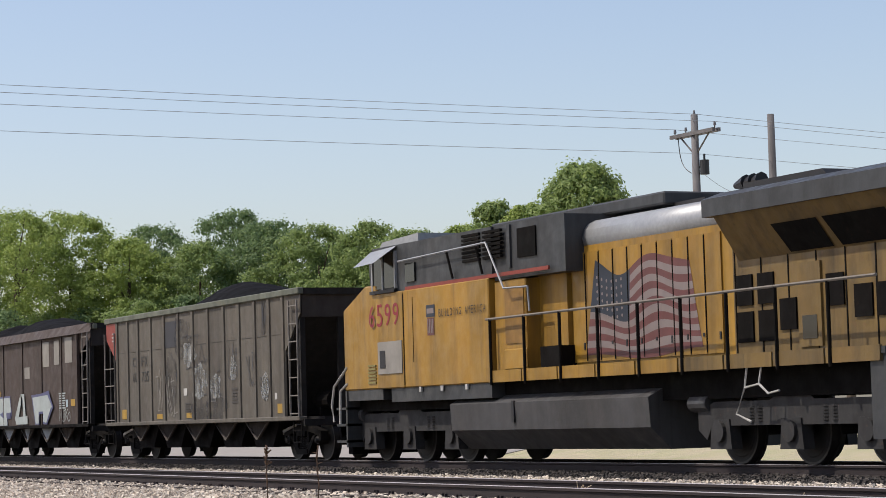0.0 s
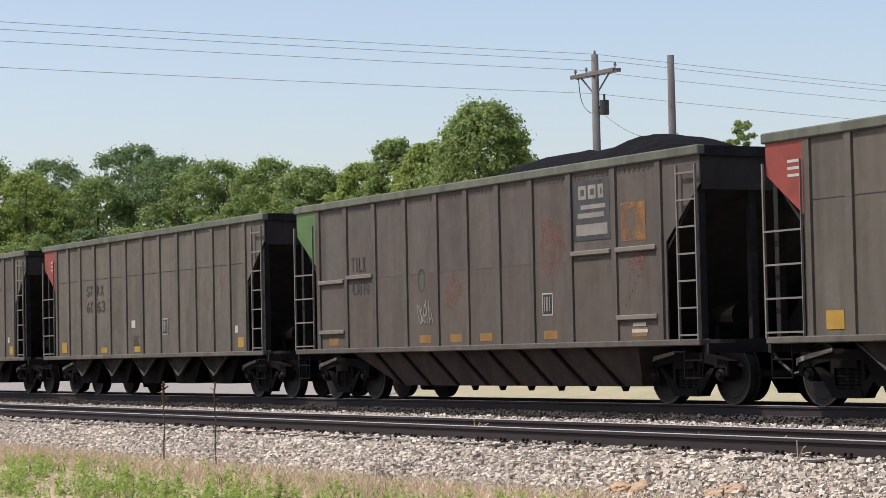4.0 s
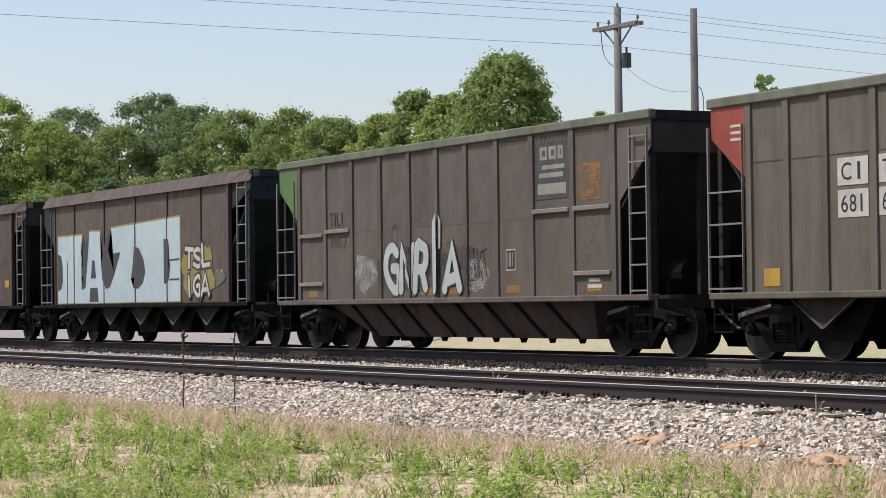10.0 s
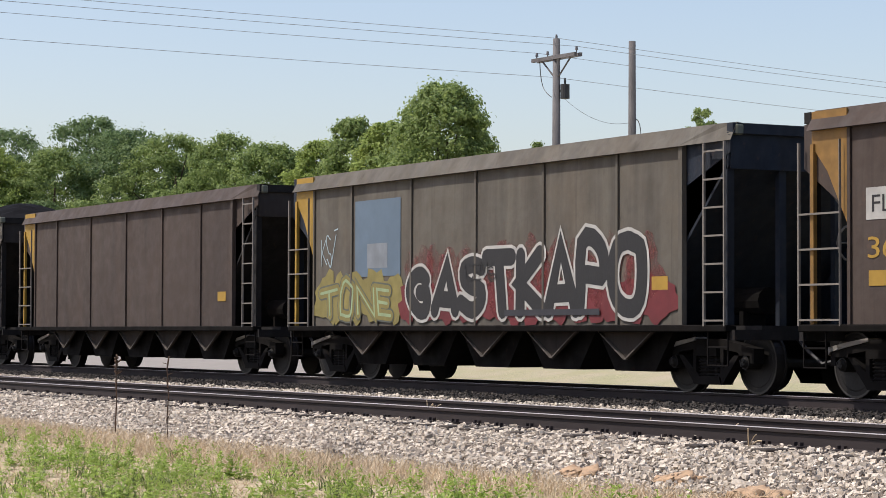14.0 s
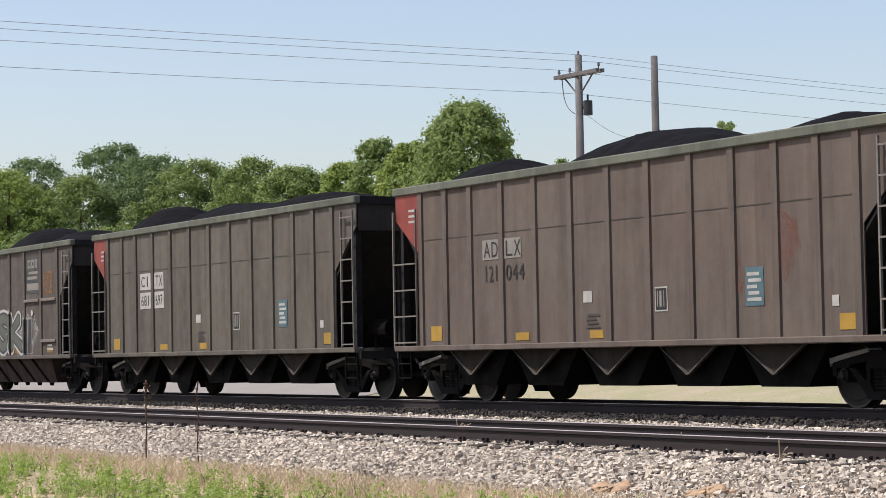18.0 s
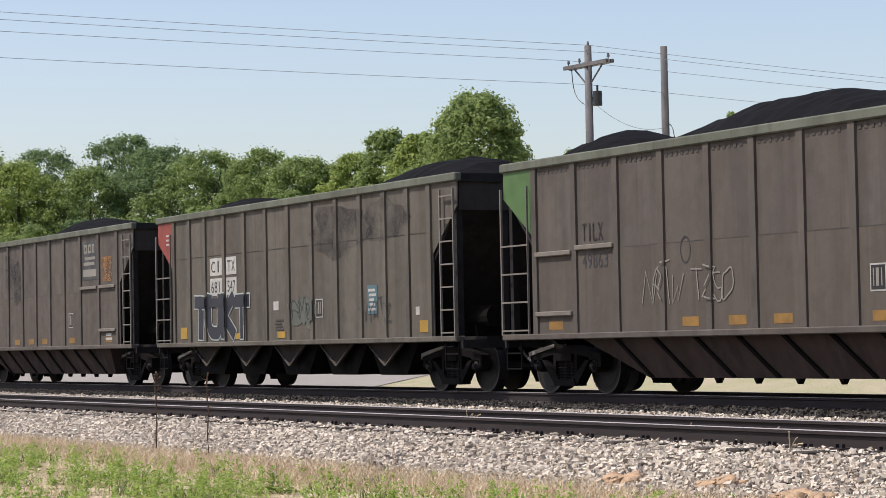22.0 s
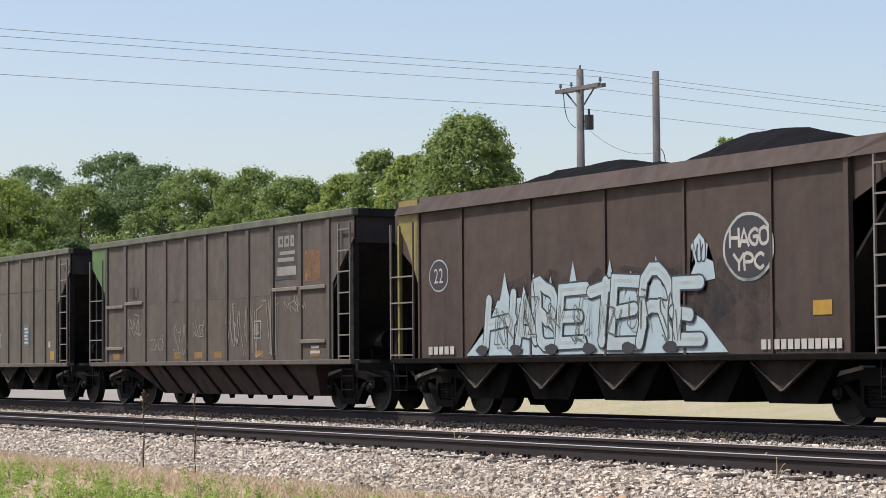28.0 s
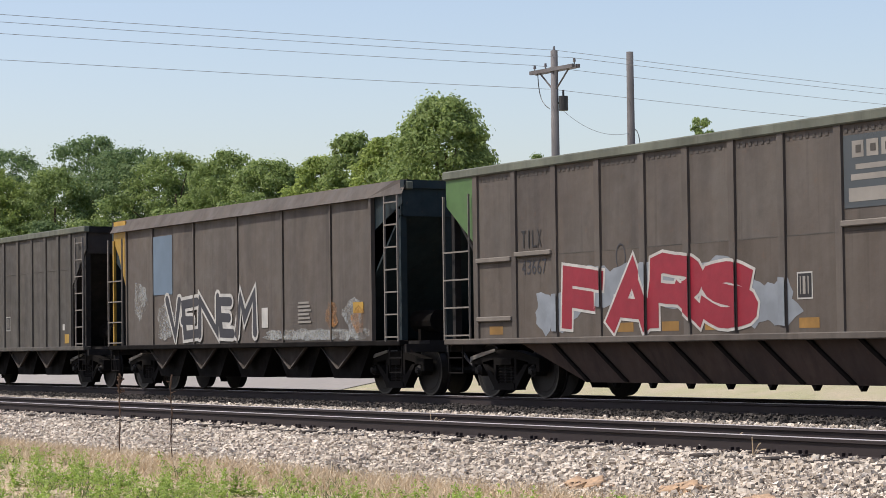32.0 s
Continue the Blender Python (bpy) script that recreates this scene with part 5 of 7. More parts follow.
def car_b(X0, body, number="43858", load=3, logo=PATCH, label=""):
    """Ribbed hopper with a long tub bottom and a green corner."""
    car = car_base(X0, body, DARK_END, body, label or "dusty taupe ribbed coal hopper with a green corner panel")
    for s in (-1, 1):
        put("side_sheet", SIDE, car, (0, s * 1.5, 0), body)
        for x in B_RIBS:
            put("rib", RIB, car, (x, s * 1.5, 0), body, turn=0 if s < 0 else math.pi)
    put("lower_sheet", LOWER, car, (0, -1.5, 0), LOWER_DUST, "browner dusty lower sheet")
    put("weld_seam", WELD, car, (0, -1.5, 0), GREY_SOOT)
    put("corner_panel", CORNER, car, (0, -1.515, 0), GREEN, "faded green corner panel")
    put("hopper_tub", TUB_MESH, car, label="brown sloped hopper bottom")
    for i in range(8):
        put("tub_strap", BRACE, car, (-3.6 + i * 1.1, 0, 0))
        put("door_lug", DOOR_LUG, car, (-2.6 + i * 1.0, -1.1, 0))
    for x, z, w in ((-5.6, 2.30, 1.14), (-4.33, 2.36, 1.14), (-5.6, 1.32, 1.14), (4.17, 2.42, 1.2), (5.5, 2.42, 1.16), (5.5, 1.36, 1.16)):
        o = put("panel_bar", H_BAR, car, (x, -1.51, z), BAR_DUST)
        o.scale = (w, 1, 1)
    put("coal_load", LOADS[load], car, label="black coal level with the top")
    stencil(car, "TILX", -4.75, -4.1, 2.46, 2.74, BLACK)
    stencil(car, number, -4.75, -3.95, 2.02, 2.26, SPRAY_SOOT)
    rect(car, 3.60, 4.72, 2.62, 3.58, LOCO_GREY if logo is PATCH else logo, name="logo_panel", label="faded rectangular logo panel")
    for k, (x0, x1) in enumerate(((3.78, 4.02), (4.08, 4.32), (4.38, 4.55))):
        rect(car, x0, x1, 3.28, 3.50, PATCH, (), -1.525, "logo_block")
        rect(car, x0 + 0.08, x1 - 0.05, 3.34, 3.44, FADED, (), -1.529, "logo_block")
    rect(car, 3.85, 4.6, 3.12, 3.19, PATCH, (), -1.525, "logo_stripe")
    rect(car, 3.75, 4.55, 2.98, 3.06, PATCH, (), -1.525, "logo_stripe")
    rect(car, 3.70, 4.65, 2.70, 2.88, PATCH, (), -1.525, "logo_stripe")
    rect(car, 5.05, 5.75, 2.55, 3.15, ORANGE_MIST, name="chalk_mark", label="faded orange marking")
    paint(car, "chalk_ring", SPRAY_SOOT, lambda bm, y: ribbon(bm, [Vector((-1.8 + 0.13 * math.cos(a * 0.571), 2.2 + 0.2 * math.sin(a * 0.571))) for a in range(12)], 0.012, y))
    data_plate(car, 2.72, 1.62)
    for x in (-5.6, -1.7, -0.5, 0.6, 2.8, 5.5):
        rect(car, x - 0.22, x + 0.22, 1.06, 1.2, ORANGE, name="safety_stripe")
    paint(car, "bolt_strip", BLACK, lambda bm, y: [blob(bm, 5.15 + 0.09 * k, 1.55 + 0.11 * k, 0.02, 0.02, y, k, 6, 0) for k in range(8)])
    for x0, x1 in zip(B_RIBS, B_RIBS[1:]):
        paint(car, "bolt_strip", FADED, lambda bm, y: [quad_xz(bm, x0 + 0.12 + k * 0.14, x0 + 0.19 + k * 0.14, 3.62, 3.68, y) for k in range(int((x1 - x0 - 0.2) / 0.14))])
    bars(car, 5.3, 5.75, 1.1, 1.3, 2, WHITE)
    return car


def car_c(X0, body, corner=ORANGE, end=DARK_END, load=0, label=""):
    """Smooth-sided hopper with bulging panels and a sloped coaming."""
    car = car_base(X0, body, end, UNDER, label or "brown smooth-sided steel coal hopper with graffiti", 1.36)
    for s in (-1, 1):
        put("side_sheet", C_BACK, car, (0, s * 1.48, 0), body if end is DARK_END else end)
        t = 0 if s < 0 else math.pi
        for me in C_PANELS:
            put("side_panel", me, car, (0, s * 1.50, 0), body, turn=t)
        for x in C_SEAMS:
            put("seam", SEAM, car, (-s * x if s > 0 else x, s * 1.51, 0), body, turn=t)
        put("coaming", C_COAM, car, (0, s * 1.52, 0), body, turn=t)
        put("corner_post", C_POST, car, (6.12, s * 1.52, 0), body, turn=t)
    if corner:
        put("corner_panel", C_CORNER, car, (0, -1.5, 0), corner, "faded yellow corner panel")
        part("corner_stile", shape_bm(lambda bm: box(bm, -7.03, -6.96, -1.56, -1.5, 1.0, 3.42)), corner, car)
    gussets(car, -0.1)
    put("coal_load", LOADS[load], car, label="heaped black coal")
    rect(car, 5.3, 5.72, 1.52, 1.72, YELLOW, (), CY, "safety_stripe")
    return car


def shape_bm(fill):
    bm = bmesh.new()
    fill(bm)
    return bm


CY = -1.5245


def flcx(car, tail, patches=True):
    for x0, x1, txt in ((-5.9, -5.28, "FL"), (-4.55, -3.85, "CX")):
        rect(car, x0, x1, 2.36, 2.78, WHITE, (), CY, "number_panel")
        stencil(car, txt, x0 + 0.1, x1 - 0.1, 2.46, 2.68, BLACK, (), CY - 0.004)
    stencil(car, "36", -5.9, -5.3, 1.86, 2.14, YELLOW, (), CY)
    stencil(car, "00", -4.5, -3.8, 1.86, 2.14, YELLOW, (), CY)
    stencil(car, tail, -3.3, -2.6, 1.86, 2.14, YELLOW, (), CY)
    rect(car, -5.85, -5.4, 1.5, 1.7, YELLOW, (), CY, "safety_stripe")
    if patches:
        for x0, x1, z0, z1 in ((0.25, 0.85, 2.45, 2.8), (2.35, 3.05, 2.75, 3.5), (3.6, 4.15, 2.78, 3.5), (4.75, 5.5, 2.8, 3.55)):
            rect(car, x0, x1, z0, z1, PATCH, (), CY, "paint_patch", "pale bare paint patch")
    paint(car, "rivet_strip", FADED, lambda bm, y: [quad_xz(bm, x + 0.25 * (k % 2), x + 0.06 + 0.25 * (k % 2), 2.6 + 0.1 * k, 2.63 + 0.1 * k, y) for k in range(9) for x in (-3.6, -1.1, 1.2, 3.2)], (), CY)


def citx_panel(car, number, strip=False):
    if strip:
        rect(car, -4.6, -3.2, 1.1, 3.45, STRIP, (), CY + 0.003, "repaint_panel", "dark grey repainted strip")
    rect(car, -4.45, -3.45, 2.12, 2.95, PANEL_GREY, (), CY, "number_panel", "dusty grey number panel")
    stencil(car, "CITX", -4.35, -3.5, 2.6, 2.88, BLACK, (), CY - 0.004)
    stencil(car, number, -4.35, -3.45, 2.2, 2.48, BLACK, (), CY - 0.004)
    for x0, x1 in ((-6.1, -5.2), (-3.2, -2.4), (-0.1, 0.5), (1.9, 2.5), (4.6, 5.9)):
        rect(car, x0, x1, 1.04, 1.2, ORANGE, (), CY, "safety_stripe")
    for k in range(3):
        bars(car, 0.9, 1.4, 1.9 + 0.22 * k, 2.05 + 0.22 * k, 1, PATCH, CY)
    data_plate(car, 1.3, 1.4, CY)
    rect(car, 5.2, 5.5, 1.65, 1.78, WHITE, (), CY, "data_panel")


# ---- the train ----
CARS = []


# humps of the coal above the chords: place along the car, height, half width
HEAPS = {1: [(0.2, 0.72, 2.0)], 2: [(-5.6, 0.6, 1.1), (-1.3, 0.66, 2.6)], 3: [(-4.0, 0.36, 1.1), (-0.4, 0.66, 2.5)], 5: [(1.4, 0.5, 2.2), (4.4, 0.46, 1.3)], 9: [(1.7, 0.6, 2.8)],
         20: [(-5.5, 0.58, 1.1), (-1.8, 0.5, 2.0), (4.6, 0.62, 1.3)], 21: [(-1.2, 0.44, 1.8), (4.0, 0.4, 2.5)], 22: [(2.0, 0.42, 2.0)], 23: [(-5.5, 0.5, 1.2), (-0.4, 0.56, 2.3), (4.4, 0.42, 1.1)], 24: [(-5.3, 0.6, 1.1), (-1.5, 0.55, 2.4), (3.0, 0.45, 2.2)],
         25: [(-5.6, 0.58, 1.2), (1.6, 0.64, 1.3), (4.7, 0.5, 1.3)], 26: [(4.8, 0.56, 2.1)], 27: [(1.7, 0.62, 3.6)], 28: [(-5.6, 0.5, 1.2), (-0.4, 0.7, 3.1), (4.3, 0.64, 1.1)], 29: [(-4.8, 0.44, 1.6), (4.7, 0.52, 2.2)],
         30: [(1.1, 0.56, 2.3)], 31: [(-4.4, 0.58, 2.8)], 32: [(-1.9, 0.56, 2.5)], 35: [(-5.6, 0.74, 1.6), (-2.1, 0.66, 1.5)], 36: [(-2.2, 0.5, 2.6), (2.8, 0.58, 1.7)]}


def add(k, car):
    CARS.append((k, car))
    load = next(o for o in car.children if o.name.startswith("coal_load"))
    load.data = coal_mesh(30 + k, HEAPS[k], 1.0) if k in HEAPS else LOADS[3]
    return car


def cx(k):
    """The place of car k's middle along the train, from the coupling behind the locomotive."""
    return -(k - 0.5) * L


def citx(k, body, a, b, load=0, label=""):
    return add(k, car_a(cx(k), body, ("CI", "TX", a, b), True, load, label=label))


def build_train():
    c = add(1, car_a(cx(1), GREY, ("CE", "FX", "600", "735"), False, 2, blue=False, shift=-0.95, label="grey ribbed coal hopper with black spray blotches and tags"))
    rect(c, -2.16, -1.2, 2.88, 3.55, SPRAY_SOOT, (), -1.522, "graffiti_ground", "black sprayed patch")
    blots(c, "soot_blotch", SOOT_MIST, ((-0.8, 3.1, 0.7, 0.5, 3), (1.75, 1.3, 0.7, 0.35, 4), (0.5, 1.25, 0.8, 0.3, 5), (-1.7, 2.0, 0.5, 0.8, 8)), A_RIBS, -1.523, "black sprayed blotch")
    blots(c, "graffiti_cloud", PALE_MIST, ((-0.3, 2.65, 0.5, 0.3, 3), (0.5, 1.95, 0.5, 0.45, 4), (1.6, 1.8, 0.4, 0.3, 6), (2.9, 2.2, 0.24, 0.3, 7), (5.05, 1.7, 0.3, 0.32, 9)), A_RIBS, -1.526, "pale sprayed patch")
    for i, (x0, x1, z0, z1) in enumerate(((-2.9, -2.35, 1.25, 2.1), (-2.05, -1.4, 1.1, 2.0), (-0.7, 0.9, 2.25, 3.0), (0.2, 1.2, 1.6, 2.4), (1.2, 2.1, 1.55, 2.2), (2.6, 3.2, 1.95, 2.75), (3.85, 4.4, 1.75, 2.4), (4.75, 5.35, 1.4, 2.0), (4.85, 5.15, 2.9, 3.55))):
        tag(c, x0, x1, z0, z1, SPRAY_SOOT if i > 1 else PATCH, i, A_RIBS, n=3)
    bars(c, 2.75, 3.2, 1.35, 1.75, 5, FADED)
    c = add(2, car_c(cx(2), BROWN, ORANGE, load=1))
    flcx(c, "60")
    for i, (mat_, pts) in enumerate((
            (INDIGO, ((-2.98, 1.95), (-1.5, 1.96), (-1.32, 1.40), (-1.42, 1.24), (-1.88, 1.22), (-1.8, 1.01), (-2.95, 1.01), (-2.84, 1.31), (-2.93, 1.48))),
            (SPRAY_PALE, ((-2.94, 1.89), (-1.55, 1.9), (-1.39, 1.42), (-2.87, 1.45))),
            (SPRAY_PALE, ((-2.76, 1.46), (-1.94, 1.43), (-1.85, 1.02), (-2.89, 1.02))),
            (INDIGO, ((-2.78, 1.38), (-2.36, 1.46), (-2.3, 1.25), (-2.5, 1.3))),
            (INDIGO, ((-1.95, 1.41), (-1.44, 1.44), (-1.46, 1.28), (-1.93, 1.26))),
            (SPRAY_PALE, ((-0.2, 1.98), (-0.03, 1.89), (-0.42, 1.29), (-0.9, 1.24))),
            (SPRAY_PALE, ((-0.9, 1.26), (0.6, 1.3), (0.6, 1.04), (-0.72, 1.04))),
            (SPRAY_PALE, ((-0.2, 1.98), (0.25, 1.99), (0.4, 1.28), (0.12, 1.28), (0.06, 1.85))),
            (INDIGO, ((1.1, 1.93), (2.15, 1.95), (3.06, 2.03), (3.21, 1.83), (3.54, 1.53), (2.8, 1.01), (2.36, 1.04), (2.44, 1.34), (2.0, 1.35), (1.95, 1.01), (1.51, 1.02))),
            (SPRAY_PALE, ((1.25, 1.85), (2.92, 1.9), (3.42, 1.53), (2.5, 1.41), (1.42, 1.41))),
            (SPRAY_PALE, ((1.42, 1.43), (1.93, 1.43), (1.93, 1.05), (1.59, 1.05))),
            (SPRAY_PALE, ((2.47, 1.43), (3.32, 1.52), (2.78, 1.06), (2.44, 1.1))))):
        poly(c, "graffiti_letter", mat_, pts, CY - 0.004 - 0.003 * i, "sprayed white and indigo block letter")
    for x, a, b in ((-2.18, -0.62, 0.6), (0.04, -0.35, 0.3), (2.26, -0.6, 0.62)):
        poly(c, "graffiti_drip", SPRAY_HAZE, ((x + a, 0.9), (x + b, 0.9), (x + b * 0.25, 0.62), (x + 0.05, 0.55), (x - 0.05, 0.55), (x + a * 0.3, 0.62)), -1.392, "paint carried down over the hopper plate")
    bars(c, 4.05, 4.75, 1.45, 1.95, 7, SPRAY_PALE, CY)
    rect(c, 4.8, 5.0, 1.5, 1.72, SPRAY_BLUE, (), CY, "data_panel")
    tag(c, 4.1, 5.2, 1.08, 1.4, SPRAY_PALE, 3, (), CY)
    tag(c, -5.2, -3.7, 1.1, 1.35, SPRAY_PALE, 4, (), CY)
    add(3, car_a(cx(3), GREY_LIGHT, ("AD", "LX", "121", "125"), False, 0, label="pale grey ribbed coal hopper with a red corner"))
    citx(4, GREY, "681", "744", 0)
    c = add(5, car_b(cx(5), TAN, "43810", 5))
    blots(c, "chalk_mark", RUST_MARK, ((2.9, 2.55, 0.4, 0.5, 3), (-0.6, 1.95, 0.3, 0.32, 4), (5.5, 2.2, 0.25, 0.22, 6),), (), -1.523, "orange-red overspray")
    tag(c, -1.95, -1.4, 1.4, 1.8, PATCH, 7, B_RIBS)
    c = add(6, car_a(cx(6), GREY, ("ST", "RX", "60", "63"), False, 1, blue=False))
    citx(7, GREY, "681", "702", 1)
    citx(8, GREY, "681", "733", 4)
    c = add(9, car_a(cx(9), GREY_LIGHT, ("CE", "FX", "600", "675"), False, 4, blue=False, label="pale grey ribbed coal hopper with a red corner"))
    tag(c, -3.2, -1.5, 1.2, 1.7, PATCH, 17, A_RIBS)
    tag(c, 1.8, 2.7, 1.3, 1.9, PATCH, 18, A_RIBS)
    rect(c, 4.6, 4.95, 1.4, 1.9, WHITE, name="data_panel")
    c = add(10, car_b(cx(10), TAN, "43905", 3, label="taupe ribbed coal hopper with purple and gold graffiti"))
    cloud_of(c, PALE_MIST, -5.75, 4.5, 1.03, 1.9, 19, B_RIBS, -1.5215)
    graffiti(c, "ERA", -5.5, -0.9, 1.03, 2.0, SPRAY_PURPLE, WHITE, B_RIBS, -1.526, None, SPRAY_SOOT, 21, 1.5, SPRAY_NAVY, 0.30, 0.028, lap=1.12, square=True)
    spikes(c, SPRAY_PURPLE, -5.6, -0.8, 1.04, 1.75, 7, 24, B_RIBS, -1.5245)
    blots(c, "graffiti_star", SPRAY_GOLD, ((-5.5, 1.75, 0.4, 0.32, 6, 9, 0.4), (-3.3, 1.85, 0.45, 0.35, 7, 9, 0.4), (-0.9, 1.6, 0.3, 0.55, 8, 9, 0.4), (4.6, 1.4, 0.3, 0.35, 9, 9, 0.4)), B_RIBS, -1.523, "gold sprayed star")
    blots(c, "graffiti_mark", SPRAY_RED, ((-0.78, 1.75, 0.1, 0.2, 3, 9, 0.4), (-0.7, 1.35, 0.12, 0.22, 4, 9, 0.4), (0.55, 1.6, 0.07, 0.25, 5, 9, 0.4)), B_RIBS, -1.524)
    graffiti(c, "CITG", -0.5, 3.7, 1.03, 2.05, SPRAY_PURPLE, WHITE, B_RIBS, -1.526, None, SPRAY_HAZE, 22, 0.7, INDIGO, 0.27, 0.03, lap=1.14)
    poly(c, "graffiti_arrow", SPRAY_PURPLE, ((3.2, 1.75), (3.75, 1.5), (4.05, 2.0), (4.0, 1.45), (4.1, 1.06), (3.7, 1.3), (3.2, 1.2)), -1.5275, "purple sprayed arrow", B_RIBS)
    tag(c, 4.15, 4.75, 1.1, 1.6, WHITE, 23, B_RIBS, n=3)
    add(11, car_b(cx(11), TAN, "43858", 3))
    citx(12, GREY, "681", "626", 3)
    c = add(13, car_b(cx(13), TAN, "49857", 3, label="taupe ribbed coal hopper with white sprayed tag"))
    blots(c, "graffiti_cloud", PALE_MIST, ((-3.1, 1.5, 0.5, 0.35, 3), (1.5, 1.4, 0.4, 0.3, 4)), B_RIBS, -1.522)
    cloud_of(c, SOOT_MIST, -2.3, 1.3, 1.05, 2.05, 26, B_RIBS, -1.523)
    graffiti(c, "GNRIA", -2.2, 0.85, 1.03, 2.05, SPRAY_PALE, SPRAY_SOOT, B_RIBS, -1.526, None, None, 27, 0.8, None, 0.2, 0.03, lap=1.15, stack=True)
    poly(c, "graffiti_mark", SPRAY_PALE, ((-0.12, 1.9), (0.12, 1.9), (0.14, 2.4), (0.02, 2.55), (-0.1, 2.4)), -1.545, "pale sprayed point", B_RIBS)
    tag(c, 1.15, 1.9, 1.3, 1.85, SPRAY_SOOT, 28, B_RIBS, n=4)
    c = add(14, car_c(cx(14), BROWN_LIGHT, None, TEAL_END, 3, "brown smooth-sided coal hopper with large white block graffiti"))
    for k, pts in enumerate((((-5.99, 1.03), (3.06, 1.03), (3.06, 2.43), (-5.99, 2.43)), ((-5.99, 2.42), (-3.86, 2.42), (-3.96, 2.79), (-5.99, 2.79)),
                             ((-3.66, 2.42), (-2.37, 2.42), (-2.56, 2.84), (-3.42, 2.86)), ((-2.25, 2.42), (3.06, 2.42), (3.06, 3.0), (-1.72, 2.89), (-2.02, 2.62)))):
        mx, mz = sum(q[0] for q in pts) / len(pts), sum(q[1] for q in pts) / len(pts)
        poly(c, "graffiti_edge", OLIVE, [(x + math.copysign(0.045, x - mx), max(1.01, z + math.copysign(0.045, z - mz))) for x, z in pts], CY + 0.0005 * k, "ochre sprayed edge")
        poly(c, "graffiti_ground", SPRAY_BLUE, pts, CY - 0.003 - 0.0005 * k, "huge pale blue block lettering")
    for i, pts in enumerate((
            ((-5.99, 2.35), (-5.72, 2.28), (-5.6, 2.0), (-5.6, 1.6), (-5.75, 1.4), (-5.99, 1.36)),
            ((-3.96, 2.79), (-3.78, 2.45), (-3.62, 2.55), (-3.42, 2.86), (-3.5, 2.4), (-3.75, 1.42), (-4.05, 1.38), (-3.9, 1.7), (-4.05, 1.75), (-4.05, 1.95), (-3.92, 2.0), (-3.95, 2.3), (-4.1, 2.35)),
            ((-3.2, 2.12), (-3.02, 2.12), (-2.9, 1.66), (-3.3, 1.66)), ((-3.35, 1.42), (-2.8, 1.42), (-2.72, 1.06), (-3.42, 1.06)),
            ((-2.56, 2.84), (-2.35, 2.42), (-2.02, 2.62), (-1.72, 2.88), (-1.95, 2.35), (-1.6, 2.25), (-1.05, 2.28), (-1.5, 1.75), (-1.85, 1.42), (-2.15, 1.38), (-2.42, 1.62), (-2.5, 2.0), (-2.35, 2.25)),
            ((-0.05, 2.40), (0.28, 2.34), (0.62, 2.05), (0.72, 1.75), (0.55, 1.5), (0.2, 1.36), (-0.12, 1.38), (-0.02, 1.62), (-0.28, 1.62), (-0.15, 1.95)),
            ((2.0, 2.52), (2.28, 2.5), (2.36, 2.3), (2.3, 2.02), (2.42, 1.92), (2.34, 1.6), (2.22, 1.46), (2.0, 1.46)))):
        poly(c, "graffiti_counter", SPRAY_SOOT, pts, CY - 0.008 - 0.0004 * i, "charcoal gap between letters")
    for a, b in (((-5.2, 1.03), (-5.2, 2.1)), ((0.05, 1.03), (0.02, 1.36)), ((0.04, 2.42), (0.04, 2.9)), ((2.36, 2.0), (3.0, 2.02)), ((2.4, 1.55), (3.0, 1.55))):
        paint(c, "graffiti_line", SPRAY_SOOT, lambda bm, yy: ribbon(bm, [Vector(a), Vector(b)], 0.018, yy), (), CY - 0.013, "thin charcoal line")
    cloud_of(c, OLIVE, 3.35, 5.0, 1.1, 2.3, 31, (), CY - 0.002)
    graffiti(c, "TSL", 3.4, 5.0, 1.72, 2.3, WHITE, BLACK, (), CY - 0.006, None, None, 32, 0.8, None, 0.10, 0.05, square=True)
    graffiti(c, "IGA", 3.4, 4.9, 1.06, 1.62, WHITE, BLACK, (), CY - 0.006, None, None, 33, 0.8, None, 0.10, 0.05, square=True)
    blots(c, "paint_patch", SPRAY_GREYGREEN, ((5.5, 1.55, 0.3, 0.18, 8, 12, 0.3),), (), CY - 0.001)
    c = add(15, car_c(cx(15), BROWN, YELLOW, load=3))
    blots(c, "graffiti_cloud", SPRAY_PURPLE, ((-2.9, 1.75, 0.3, 0.25, 5, 14, 0.3), (-0.7, 2.15, 0.45, 0.18, 6, 14, 0.3), (-1.2, 1.5, 0.4, 0.3, 7, 14, 0.3)), (), CY - 0.001)
    graffiti(c, "TCZK", -2.75, 1.45, 1.05, 2.15, OLIVE, WARM_WHITE, (), CY - 0.004, None, None, 35, 1.5, SPRAY_GOLD, 0.27, 0.032, lap=1.08, square=True)
    blots(c, "graffiti_mark", OLIVE, ((-0.55, 2.3, 0.2, 0.14, 5, 14, 0.1), (0.5, 2.3, 0.22, 0.13, 6, 14, 0.1)), (), CY - 0.012)
    tag(c, -4.5, -4.05, 1.62, 1.85, PATCH, 34, (), CY, 3)
    for x in (-5.6, -2.75, -0.1):
        rect(c, x, x + 0.42, 1.06 + 0.55 * (x < -5), 1.2 + 0.62 * (x < -5), YELLOW, (), CY - 0.022, "safety_stripe")
    tag(c, 2.6, 4.2, 1.1, 1.6, SPRAY_PALE, 36, (), CY)
    c = add(16, car_c(cx(16), BROWN, ORANGE, load=3, label="brown smooth-sided coal hopper with many-coloured graffiti"))
    flcx(c, "28")
